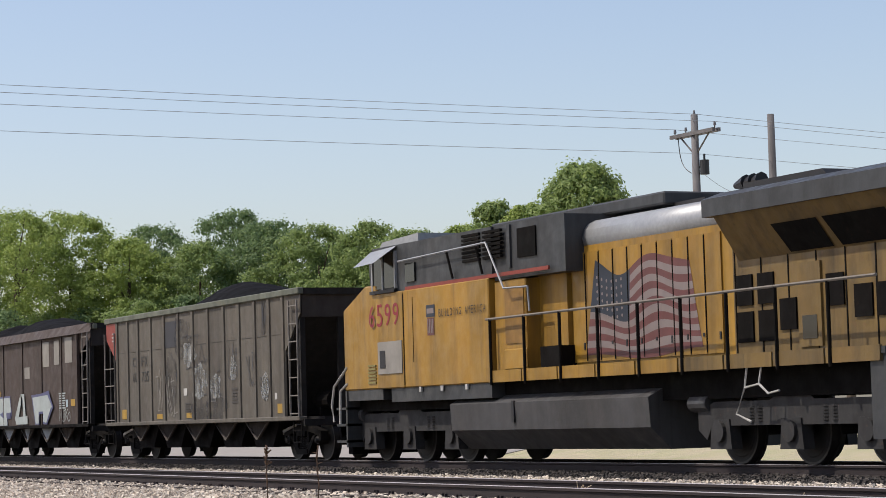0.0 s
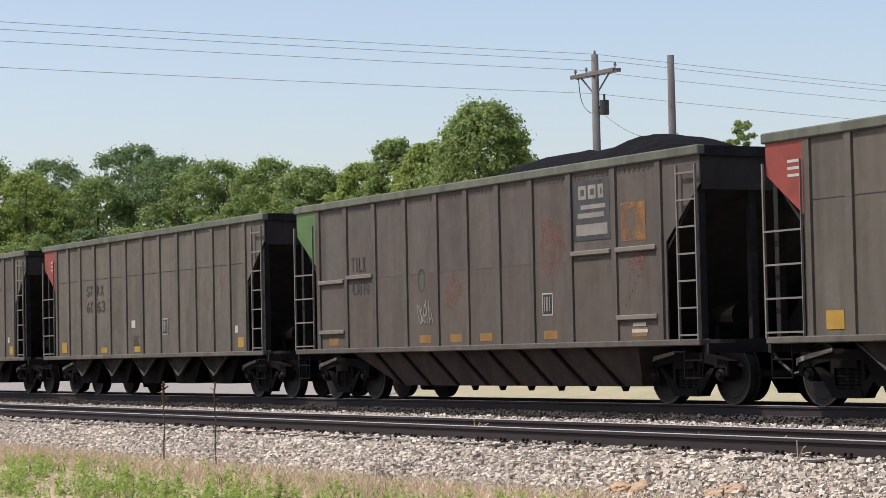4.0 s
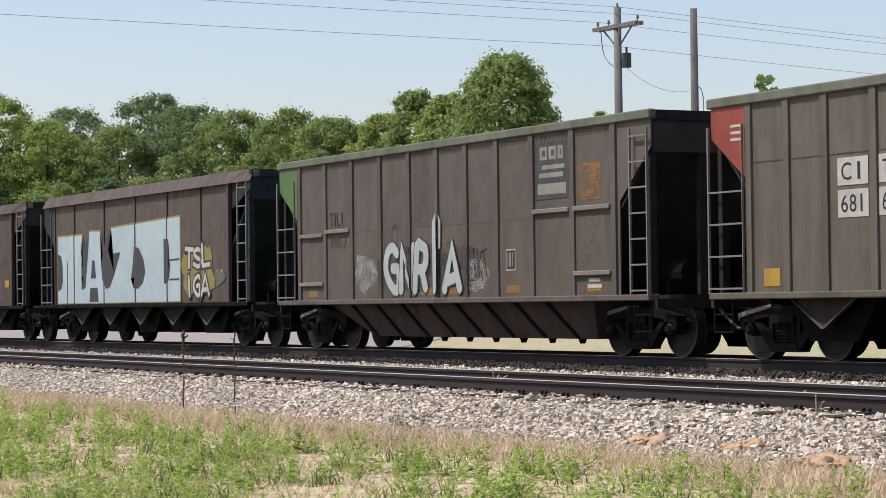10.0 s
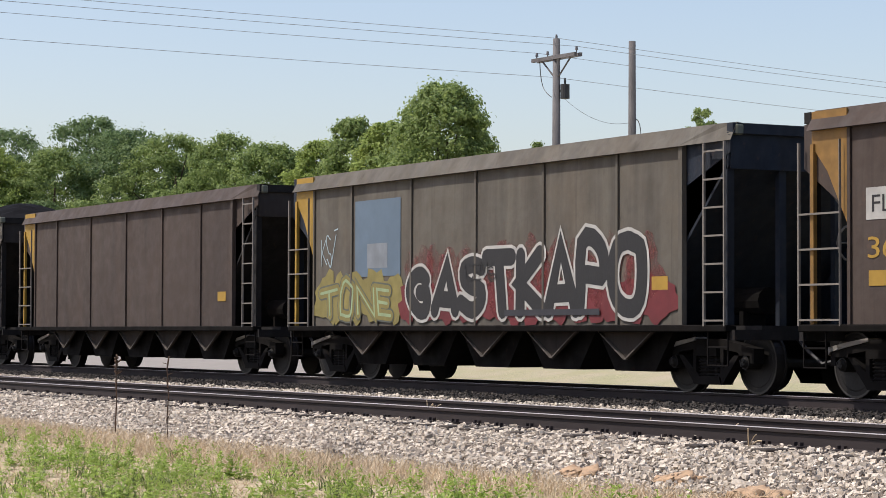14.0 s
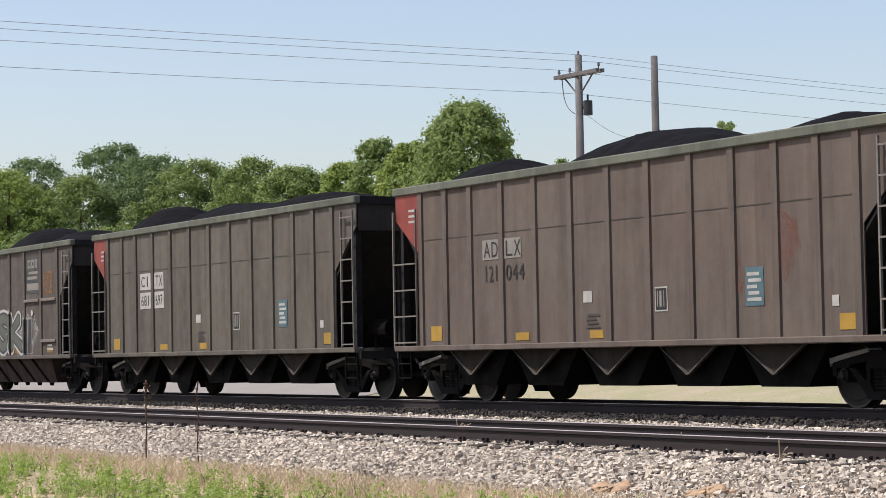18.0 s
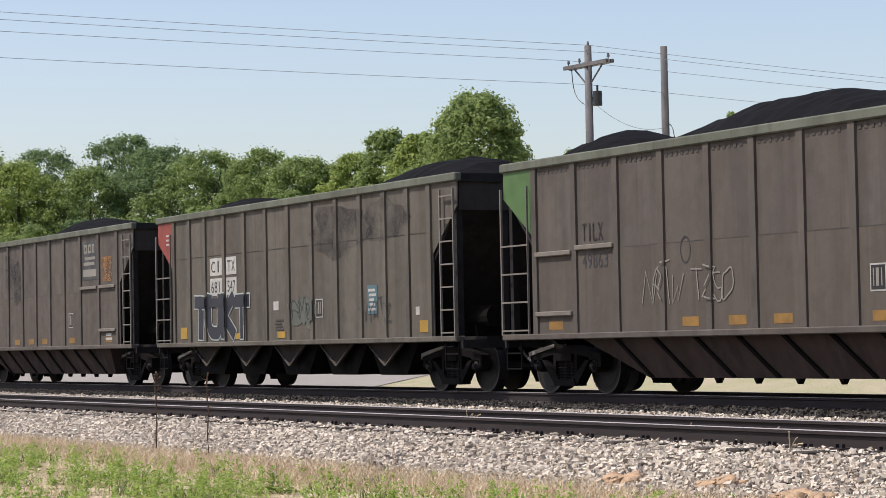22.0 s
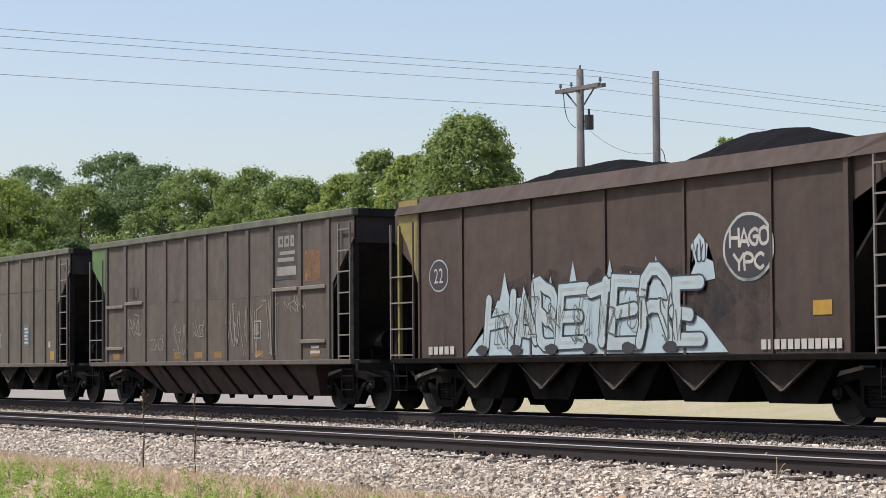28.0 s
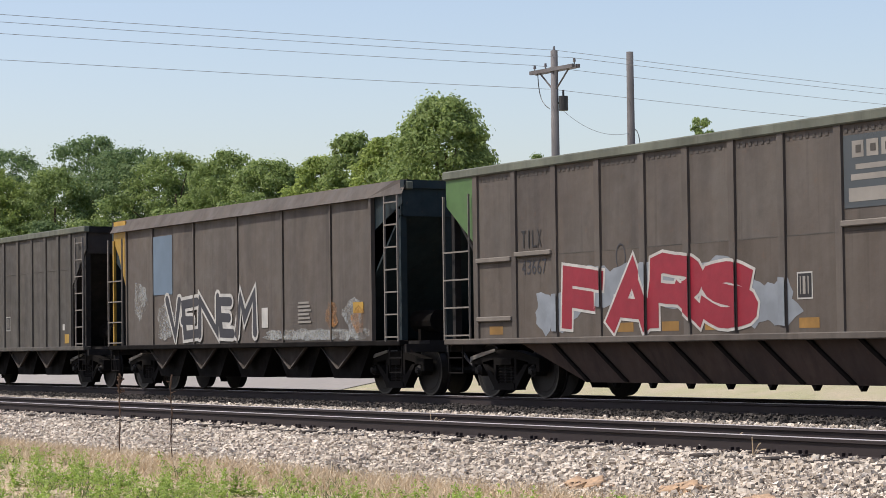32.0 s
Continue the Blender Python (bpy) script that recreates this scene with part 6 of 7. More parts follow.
    cloud_of(c, SPRAY_HAZE, -3.3, 1.9, 1.25, 2.15, 40, (), CY - 0.001)
    spikes(c, WHITE, -3.1, 1.8, 1.3, 2.3, 12, 41, (), CY - 0.002)
    spikes(c, SPRAY_SOOT, -3.1, 1.8, 1.3, 2.18, 12, 41, (), CY - 0.005)
    for i, (ch, x0, x1, m, shine) in enumerate((("N", -3.4, -2.6, SPRAY_GREYGREEN, SPRAY_PURPLE), ("E", -2.75, -2.0, FLAG_RED, SPRAY_GOLD), ("R", -2.2, -1.1, CREAM, FLAG_RED), ("O", -1.35, -0.45, FLAG_RED, CREAM),
                                               ("A", -0.6, 0.25, SPRAY_GREEN, PATCH), ("K", 0.1, 0.85, CREAM, SPRAY_GREEN), ("R", 0.7, 1.75, FLAG_RED, SPRAY_PURPLE))):
        graffiti(c, ch, x0, x1, 1.03, 1.95 + 0.1 * (i % 2), m, WHITE, (), CY - 0.010 - 0.0075 * i, None, SPRAY_SOOT, 50 + i, 1.4, shine, 0.27, 0.022)
    for x, m in ((-2.18, FLAG_RED), (0.04, FLAG_RED), (2.26, SPRAY_GREEN)):
        poly(c, "graffiti_drip", m, ((x - 0.6, 0.9), (x + 0.6, 0.9), (x + 0.05, 0.56), (x - 0.05, 0.56)), -1.392, "paint carried down over the hopper plate")
    tag(c, 3.3, 4.1, 1.5, 1.95, SPRAY_BLUE, 44, (), CY)
    tag(c, 3.6, 5.2, 1.08, 1.3, SPRAY_PALE, 49, (), CY)
    bars(c, 4.6, 5.1, 1.35, 1.8, 6, SPRAY_PALE, CY - 0.004)
    tag(c, -5.8, -4.9, 1.1, 1.5, WHITE, 42, (), CY)
    tag(c, -4.6, -3.2, 1.05, 1.25, WHITE, 43, (), CY)
    c = add(17, car_c(cx(17), BROWN, ORANGE, load=3, label="brown smooth-sided coal hopper with purple and white graffiti"))
    flcx(c, "68")
    cloud_of(c, SPRAY_HAZE, -2.7, 2.2, 1.1, 2.1, 44, (), CY - 0.001)
    spikes(c, SPRAY_PALE, -2.6, 2.2, 1.4, 2.35, 11, 45, (), CY - 0.002)
    graffiti(c, "SUBVOLE", -2.85, 2.3, 1.03, 2.12, SPRAY_NAVY, WHITE, (), CY - 0.005, None, INDIGO, 45, 1.2, SPRAY_PURPLE, 0.19, 0.030, lap=1.12)
    blots(c, "graffiti_mark", DULL_BLUE, ((-1.9, 1.95, 0.16, 0.18, 3, 14, 0.1), (1.4, 1.5, 0.18, 0.25, 4, 14, 0.2)), (), CY - 0.020)
    tag(c, 2.7, 3.6, 1.2, 2.1, SPRAY_PALE, 46, (), CY)
    rect(c, 3.6, 4.2, 1.4, 1.85, SPRAY_BLUE, (), CY, "data_panel")
    tag(c, -5.0, -3.5, 1.05, 1.25, SPRAY_PALE, 47, (), CY)
    tag(c, 2.7, 5.0, 1.05, 1.25, SPRAY_PALE, 48, (), CY)
    c = add(18, car_c(cx(18), GREY, YELLOW, BLUE_END, 3, "grey smooth-sided coal hopper with black and red graffiti"))
    rect(c, -4.5, -2.7, 1.9, 3.3, DULL_BLUE, (), CY, "painted_panel", "dusty blue panel")
    cloud_of(c, SPRAY_RED_DULL, -2.6, 5.8, 1.03, 1.75, 60, (), CY - 0.001, "red sprayed ground")
    cloud_of(c, SPRAY_RED_MIST, -2.3, 5.4, 1.3, 2.4, 70, (), CY - 0.002, "thin red sprayed mist")
    rect(c, -4.0, -3.2, 2.05, 2.5, SPRAY_HAZE, (), CY - 0.003, "number_panel")
    graffiti(c, "GASTKAPO", -2.45, 5.15, 1.05, 2.05, BLACK, WHITE, (), CY - 0.006, None, None, 51, 0.7, None, 0.29, 0.055, lap=1.1, rise=0.35)
    tag(c, -0.3, 0.7, 1.75, 2.0, BLACK, 53, (), CY - 0.02, 4)
    bars(c, 1.0, 3.9, 1.12, 1.3, 1, SPRAY_SOOT, CY - 0.02)
    cloud_of(c, OLIVE, -6.0, -2.7, 1.03, 2.0, 58, (), CY - 0.001, "dull yellow sprayed cloud")
    graffiti(c, "TDNE", -5.9, -2.9, 1.05, 1.8, OLIVE, SPRAY_GREYGREEN, (), CY - 0.006, None, None, 52, 1.2, SPRAY_GREEN, 0.2, 0.03)
    tag(c, -5.9, -5.3, 2.1, 2.7, SPRAY_BLUE, 54, (), CY, 2)
    add(19, car_c(cx(19), BROWN, YELLOW, load=1))
    citx(20, GREY, "681", "658", 2)
    add(21, car_b(cx(21), TAN, "43766", 3))
    c = add(22, car_c(cx(22), BROWN_DARK, ORANGE, load=0, label="dark brown smooth-sided coal hopper with pale graffiti"))
    citx_panel(c, "680177")
    cloud_of(c, PALE_MIST, -2.2, 0.0, 1.1, 1.85, 60, (), CY - 0.001)
    graffiti(c, "MWBR", -2.15, -0.05, 1.1, 1.85, PALE_MIST, SPRAY_HAZE, (), CY - 0.004, None, None, 61, 1.2, SPRAY_HAZE, 0.17)
    spikes(c, SPRAY_HAZE, 1.95, 3.6, 1.3, 2.1, 7, 62, (), CY - 0.002)
    graffiti(c, "WEAK", 1.95, 3.55, 1.2, 1.95, DULL_BLUE, SPRAY_PALE, (), CY - 0.004, None, None, 62, 1.2, STRIP, 0.13, 0.02)
    sprayed(c, "JUEF", 3.8, 5.3, 1.85, 2.4, [(SPRAY_PALE, 0.0, "tag")], 0.04, (), CY, 67, 1.5)
    for px, pz in ((5.0, 1.75), (5.35, 1.9), (5.7, 1.75), (5.2, 1.4), (5.6, 1.4)):
        paint(c, "graffiti_tag", PATCH, lambda bm, yy: ribbon(bm, [Vector((px + 0.17 * math.cos(a * 0.63), pz + 0.17 * math.sin(a * 0.63))) for a in range(11)], 0.014, yy), (), CY)
    tag(c, -5.0, -4.2, 1.2, 1.9, SPRAY_PALE, 63, (), CY)
    tag(c, -3.9, -2.4, 1.08, 1.4, SPRAY_PALE, 64, (), CY)
    tag(c, 0.1, 1.5, 1.2, 1.9, SPRAY_PALE, 65, (), CY)
    tag(c, 3.75, 4.5, 1.2, 1.6, PATCH, 66, (), CY)
    c = add(23, car_a(cx(23), GREY_WARM, ("AD", "LX", "121", "044"), False, 0, label="reddish dusty ribbed coal hopper with a red corner"))
    blots(c, "chalk_mark", RUST_MARK, ((4.6, 2.3, 0.3, 0.45, 3), (3.4, 1.9, 0.2, 0.3, 4),), (), -1.523)
    citx(24, GREY, "681", "697", 0)
    c = add(25, car_b(cx(25), TAN, "43712", 3, label="taupe ribbed coal hopper with grey-green angular graffiti"))
    cloud_of(c, PALE_MIST, -1.7, 4.3, 1.05, 2.2, 70, B_RIBS, -1.522)
    graffiti(c, "EOSK", -0.95, 3.3, 1.05, 2.1, SPRAY_GREYGREEN, SPRAY_SOOT, B_RIBS, -1.527, None, WHITE, 71, 0.9, None, 0.24, 0.06, lap=1.05, stack=True)
    for x, lean in ((-1.5, 0.05), (3.45, 0.0), (3.75, 0.04)):
        poly(c, "graffiti_outline", PATCH, ((x - 0.05, 1.04), (x + 0.27, 1.04), (x + 0.3 + lean, 1.9 + 0.1 * (x > 0)), (x - 0.02 + lean, 1.9 + 0.1 * (x > 0))), -1.528, "pale sprayed edge", B_RIBS)
        poly(c, "graffiti_fill", SPRAY_SOOT, ((x, 1.06), (x + 0.22, 1.06), (x + 0.25 + lean, 1.84 + 0.1 * (x > 0)), (x + 0.03 + lean, 1.84 + 0.1 * (x > 0))), -1.531, "charcoal sprayed bar", B_RIBS)
    blots(c, "graffiti_mark", WHITE, ((0.95, 1.5, 0.09, 0.16, 3, 6, 0.1), (4.15, 2.1, 0.09, 0.08, 4, 9, 0.2)), B_RIBS, -1.548)
    tag(c, -2.9, -2.5, 1.2, 1.45, PATCH, 72, B_RIBS)
    c = add(26, car_b(cx(26), TAN, "43640", 3, label="taupe ribbed coal hopper with pale blue block graffiti"))
    for i, (x0, x1, z1) in enumerate(((-3.62, -2.46, 1.84), (-2.38, -1.25, 1.88), (-1.12, -0.1, 2.02), (0.0, 1.06, 2.0), (1.16, 1.85, 1.52))):
        poly(c, "graffiti_outline", SPRAY_NAVY, ((x0 - 0.04, 1.02), (x1 + 0.04, 1.02), (x1 + 0.05, z1 + 0.05), (x0 + 0.22, z1 + 0.06), (x0 - 0.06, z1 - 0.12)), -1.526 - 0.002 * i, "navy sprayed outline", B_RIBS)
        poly(c, "graffiti_letter", SPRAY_BLUE, ((x0 + 0.04, 1.06), (x1 - 0.03, 1.06), (x1 - 0.03, z1 - 0.02), (x0 + 0.26, z1), (x0 + 0.02, z1 - 0.16)), -1.537 - 0.002 * i, "pale blue sprayed block letter", B_RIBS)
        sprayed(c, "BSAEL"[i], x0 + 0.08, x1 - 0.08, 1.12, z1 - 0.08, [(SPRAY_NAVY, 0.0, "shine")], 0.05, B_RIBS, -1.549, 175 + i, 1.2, 0.95)
        blots(c, "graffiti_mark", INDIGO, ((x0 + 0.12, 1.5, 0.10, 0.36, 30 + i, 11, 0.3), (x1 - 0.18, z1 - 0.2, 0.13, 0.10, 40 + i, 9, 0.3)), B_RIBS, -1.5515)
        blots(c, "graffiti_mark", YELLOW, ((x0 + 0.55, 1.16, 0.2, 0.1, 20 + i, 9, 0.3),), B_RIBS, -1.550)
    tag(c, 1.75, 2.2, 1.6, 2.35, SPRAY_PALE, 76, B_RIBS, n=3)
    blots(c, "graffiti_cloud", ORANGE_MIST, ((1.45, 1.85, 0.32, 0.3, 3),), B_RIBS, -1.523)
    blots(c, "graffiti_mark", SPRAY_PALE, ((2.9, 1.35, 0.35, 0.22, 4, 11, 0.3),), B_RIBS, -1.525)
    blots(c, "graffiti_mark", YELLOW, ((3.05, 1.15, 0.25, 0.1, 6, 9, 0.2),), B_RIBS, -1.528)
    tag(c, -4.85, -4.15, 1.5, 1.9, SPRAY_PALE, 77, B_RIBS, n=4)
    tag(c, 3.8, 5.6, 2.0, 2.4, RUST_MARK, 78, B_RIBS)
    citx(27, GREY, "681", "769", 2)
    c = add(28, car_b(cx(28), TAN, "49863", 0))
    for i, x in enumerate((-2.9, -1.6)):
        tag(c, x, x + 1.0, 1.4, 1.9, PATCH, 80 + i, B_RIBS, n=4)
    c = citx(29, GREY, "681", "547", 0, "dusty grey ribbed coal hopper with black and white block graffiti")
    graffiti(c, "TUKT", -5.1, -2.0, 1.03, 2.0, SPRAY_NAVY, SPRAY_PALE, A_RIBS, -1.526, None, None, 85, 0.5, None, 0.27, 0.028, lap=1.06, square=True)
    poly(c, "graffiti_ground", SPRAY_NAVY, ((-5.0, 1.76), (-2.15, 1.76), (-2.15, 1.95), (-5.0, 1.95)), -1.537, "navy sprayed top bar", A_RIBS)
    cloud_of(c, SPRAY_GREYGREEN, 0.15, 1.15, 1.25, 1.85, 87, A_RIBS, -1.523, "faded charcoal drawing", 3)
    tag(c, 0.2, 1.1, 1.4, 1.8, SPRAY_SOOT, 88, A_RIBS, -1.528, 3)
    blots(c, "soot_blotch", SOOT_MIST, ((2.4, 3.1, 1.3, 0.5, 3), (4.4, 3.2, 0.9, 0.4, 4),), A_RIBS, -1.523, "sooty dark stain")
    tag(c, 3.4, 4.6, 1.3, 1.7, SPRAY_SOOT, 86, A_RIBS)
    c = add(30, car_b(cx(30), TAN, "43731", 1))
    blots(c, "soot_blotch", SOOT_MIST, ((-2.3, 3.0, 0.5, 0.5, 3), (-1.6, 2.7, 0.4, 0.6, 4),), B_RIBS, -1.523, "dark stain")
    c = add(31, car_c(cx(31), TAN, YELLOW, TEAL_END, 0, "taupe smooth-sided coal hopper with pale bubble graffiti"))
    rect(c, -4.62, -3.45, 1.15, 3.42, STRIP, (), CY, "painted_panel", "dusty dark blue panel")
    rect(c, -4.55, -3.5, 1.75, 2.0, DULL_BLUE, (), CY - 0.003, "painted_panel")
    rect(c, -4.4, -3.75, 2.65, 3.25, PATCH, (), CY - 0.003, "number_panel")
    bars(c, -4.5, -3.55, 2.1, 2.55, 2, PATCH, CY - 0.003)
    cloud_of(c, SOOT_MIST, -3.6, 2.6, 1.05, 2.0, 90, (), CY - 0.001)
    graffiti(c, "RUNE ASKEY", -3.5, 2.5, 1.03, 2.0, SPRAY_BLUE, SPRAY_SOOT, (), CY - 0.004, None, SPRAY_PALE, 91, 0.9, None, 0.19, 0.035, lap=1.12, stack=True)
    tag(c, -3.65, -3.35, 1.1, 1.7, SPRAY_PALE, 92, (), CY - 0.003, 2)
    rect(c, 3.4, 4.0, 1.3, 1.9, SPRAY_GREYGREEN, (), CY, "data_panel")
    c = add(32, car_c(cx(32), BROWN_DARK, YELLOW, load=0, label="dark brown smooth-sided coal hopper with white graffiti"))
    citx_panel(c, "680016", True)
    graffiti(c, "MINGE", -1.35, 1.95, 1.05, 1.72, BROWN_DARK, SPRAY_PALE, (), CY - 0.004, None, None, 95, 1.3, None, 0.15, 0.026, lap=1.15, stack=True)
    tag(c, 2.3, 3.0, 1.06, 1.22, PATCH, 96, (), CY)
    tag(c, -4.2, -3.6, 1.4, 1.9, SPRAY_PALE, 98, (), CY)
    c = add(33, car_c(cx(33), BROWN, ORANGE, load=3, label="brown smooth-sided coal hopper with long white graffiti"))
    flcx(c, "57")
    for text, x0, x1, z1, seed in (("ROR", -4.95, -2.75, 1.62, 97), ("PSOURLS", -2.7, 0.2, 1.95, 98), ("EMRY", 0.1, 2.35, 1.78, 99), ("AEZ", 2.2, 3.75, 1.9, 100), ("LFE", 3.6, 6.0, 1.8, 101)):
        graffiti(c, text, x0, x1, 1.03, z1, SPRAY_SOOT, WHITE, (), CY - 0.004, None, None, seed, 1.3, STRIP, 0.15, 0.032, lap=1.12, stack=True)
    for x in (-2.18, 0.04):
        poly(c, "graffiti_drip", SPRAY_HAZE, ((x - 0.4, 0.9), (x + 0.5, 0.9), (x + 0.1, 0.7), (x - 0.1, 0.74)), -1.392, "paint carried down over the hopper plate")
    for k, x in enumerate((-4.9, -2.6, -0.2, 3.9)):
        rect(c, x, x + 0.5, 1.1 + 0.3 * (k == 3), 1.28 + 0.3 * (k == 3), YELLOW, (), CY - 0.02, "safety_stripe")
    citx(34, GREY_WARM, "681", "580", 3)
    citx(35, GREY, "681", "563", 0)
    c = add(36, car_c(cx(36), BROWN, OLIVE, load=4, label="brown smooth-sided coal hopper with large pale blue graffiti"))
    blots(c, "graffiti_cloud", SOOT_MIST, [(-2.5 + 1.2 * k, 1.75, 1.0, 0.62, k) for k in range(6)], (), CY + 0.002, "dark sprayed cloud")
    poly(c, "graffiti_mass", SPRAY_BLUE, ((-4.5, 1.03), (3.3, 1.03), (2.7, 1.5), (2.1, 1.75), (1.6, 2.05), (0.3, 2.1), (-3.4, 1.95), (-3.7, 1.55)), CY - 0.002, "pale blue sprayed ground")
    for x, z in ((-3.15, 2.42), (-2.2, 2.38), (-1.65, 2.3), (-0.95, 2.52), (0.15, 2.5), (0.75, 2.3), (1.45, 2.5)):
        poly(c, "graffiti_spire", SPRAY_BLUE, ((x - 0.22, 1.85), (x + 0.22, 1.85), (x + 0.08, z - 0.25), (x, z), (x - 0.08, z - 0.25)), CY - 0.004 - 0.0004 * x, "pale sprayed spire")
    graffiti(c, "HABETERE", -3.7, 2.75, 1.06, 2.15, SPRAY_BLUE, SPRAY_SOOT, (), CY - 0.007, None, None, 105, 1.5, SPRAY_PALE, 0.19, 0.030, lap=1.12, stack=True)
    for k in range(7):
        tag(c, -3.5 + 0.85 * k, -2.9 + 0.85 * k, 1.2 + 0.1 * (k % 3), 1.75 + 0.12 * (k % 2), SPRAY_GREYGREEN, 150 + k, (), CY - 0.040, 2)
    for i in range(6):
        blots(c, "graffiti_shadow", SPRAY_SOOT, ((-3.9 + 1.15 * i, 1.12, 0.2, 0.09, i, 12, 0.15),), (), CY - 0.034)
    poly(c, "graffiti_mass", SPRAY_BLUE, ((2.35, 2.15), (2.55, 2.05), (3.0, 2.1), (2.95, 2.35), (2.78, 2.4), (2.82, 2.6), (2.6, 2.78), (2.38, 2.6), (2.5, 2.35)), CY - 0.004, "pale sprayed head")
    tag(c, 2.45, 2.75, 2.35, 2.65, SPRAY_SOOT, 107, (), CY - 0.008, 3)
    for cxx, czz, rr in ((-5.5, 2.45, 0.36), (3.82, 2.52, 0.62)):
        paint(c, "graffiti_ring", SPRAY_PALE, lambda bm, y: blob(bm, cxx, czz, rr, rr * 0.8, y, 5, 28, 0.02), (), CY)
        paint(c, "graffiti_ring_fill", SPRAY_SOOT, lambda bm, y: blob(bm, cxx, czz, rr * 0.92, rr * 0.73, y, 5, 28, 0.02), (), CY - 0.003)
    sprayed(c, "HAGO", 3.37, 4.32, 2.52, 2.8, [(WHITE, 0.0, "tag")], 0.05, (), CY - 0.006, 108, 0.2, square=True)
    sprayed(c, "YPC", 3.47, 4.22, 2.18, 2.44, [(WHITE, 0.0, "tag")], 0.05, (), CY - 0.006, 109, 0.2, square=True)
    stencil(c, "22", -5.68, -5.32, 2.32, 2.58, WHITE, (), CY - 0.006)
    for k in range(12):
        rect(c, 4.1 + 0.155 * k, 4.22 + 0.155 * k, 1.06, 1.2, WHITE, (), CY - 0.002, "lettering_bar")
    for k in range(5):
        rect(c, -5.9 + 0.2 * k, -5.75 + 0.2 * k, 1.06, 1.2, WHITE, (), CY - 0.002, "lettering_bar")
    c = add(37, car_b(cx(37), TAN, "43622", 3))
    for i, (x, w, z0, z1) in enumerate(((-4.7, 0.8, 1.6, 2.0), (-3.3, 0.9, 1.25, 1.55), (-1.9, 0.8, 1.15, 1.7), (-0.8, 0.8, 1.5, 1.8), (1.2, 0.6, 1.3, 2.0), (1.9, 1.1, 1.05, 1.9), (3.2, 0.6, 1.1, 2.2), (4.1, 1.0, 1.95, 2.2))):
        tag(c, x, x + w, z0, z1, PATCH, 110 + i, B_RIBS, n=4)
    citx(38, GREY, "681", "666", 3)
    c = add(39, car_c(cx(39), BROWN_DARK, None, load=3, label="dark brown smooth-sided coal hopper with white bubble graffiti"))
    citx_panel(c, "680131")
    spikes(c, SPRAY_PALE, -3.8, -0.25, 1.03, 1.2, 18, 114, (), CY - 0.001)
    graffiti(c, "BOB", -3.45, -0.75, 1.04, 2.0, WHITE, SPRAY_GREYGREEN, (), CY - 0.004, None, SPRAY_PALE, 115, 0.8, None, 0.17, 0.045, lap=1.1, stack=True)
    tag(c, 2.9, 3.9, 1.45, 1.85, SPRAY_PALE, 116, (), CY)
    c = add(40, car_b(cx(40), TAN, "43650", 3))
    for i, x in enumerate((-1.8, -0.6, 2.2)):
        tag(c, x, x + 0.8, 1.3, 1.8, SPRAY_PALE, 120 + i, B_RIBS)
    rect(c, 2.0, 2.4, 1.3, 1.7, SPRAY_PALE, name="data_panel")
    c = add(41, car_b(cx(41), TAN, "43667", 3, STRIP, "taupe ribbed coal hopper with red and white graffiti"))
    cloud_of(c, SPRAY_HAZE, -4.2, -3.2, 1.05, 1.75, 3, B_RIBS, -1.522, "pale blue sprayed cloud", 2)
    cloud_of(c, SPRAY_HAZE, -3.0, 1.2, 1.4, 2.1, 5, B_RIBS, -1.523, "pale blue sprayed cloud", 5)
    cloud_of(c, SPRAY_HAZE, 1.2, 2.4, 1.05, 1.75, 9, B_RIBS, -1.522, "pale blue sprayed cloud", 2)
    graffiti(c, "FARS", -3.45, 1.6, 1.03, 2.05, SPRAY_RED, WHITE, B_RIBS, -1.526, None, None, 121, 1.0, None, 0.30, 0.045, lap=1.06, square=True)
    c = add(42, car_c(cx(42), TAN, YELLOW, TEAL_END, 3, "taupe smooth-sided coal hopper with white-edged graffiti"))
    rect(c, -4.6, -3.5, 2.1, 3.4, DULL_BLUE, (), CY, "painted_panel", "dusty blue panel")
    blots(c, "paint_patch", PALE_MIST, ((-5.4, 2.0, 0.4, 0.4, 3), (-3.9, 1.5, 0.5, 0.4, 4), (3.9, 1.12, 1.6, 0.1, 5), (5.3, 1.5, 0.4, 0.3, 6)), (), CY + 0.002, "worn pale patch")
    graffiti(c, "VENEM", -3.85, 0.9, 1.03, 2.0, SPRAY_SOOT, WHITE, (), CY - 0.004, None, None, 131, 1.2, None, 0.19, 0.07, lap=1.1)
    cloud_of(c, PALE_MIST, 1.5, 5.9, 1.03, 1.25, 132, (), CY - 0.001, "pale weathered band")
    blots(c, "paint_patch", ORANGE_MIST, ((4.4, 1.5, 0.25, 0.25, 5), (5.5, 1.4, 0.25, 0.25, 6)), (), CY - 0.002)
    bars(c, 2.9, 3.5, 1.35, 1.8, 6, PATCH, CY - 0.004)
    rect(c, 1.2, 1.5, 1.3, 1.7, WHITE, (), CY, "data_panel")
    add(43, car_a(cx(43), GREY_SOOT, ("CE", "FX", "600", "711"), False, 3, blue=False))
    citx(44, GREY, "681", "688", 3)


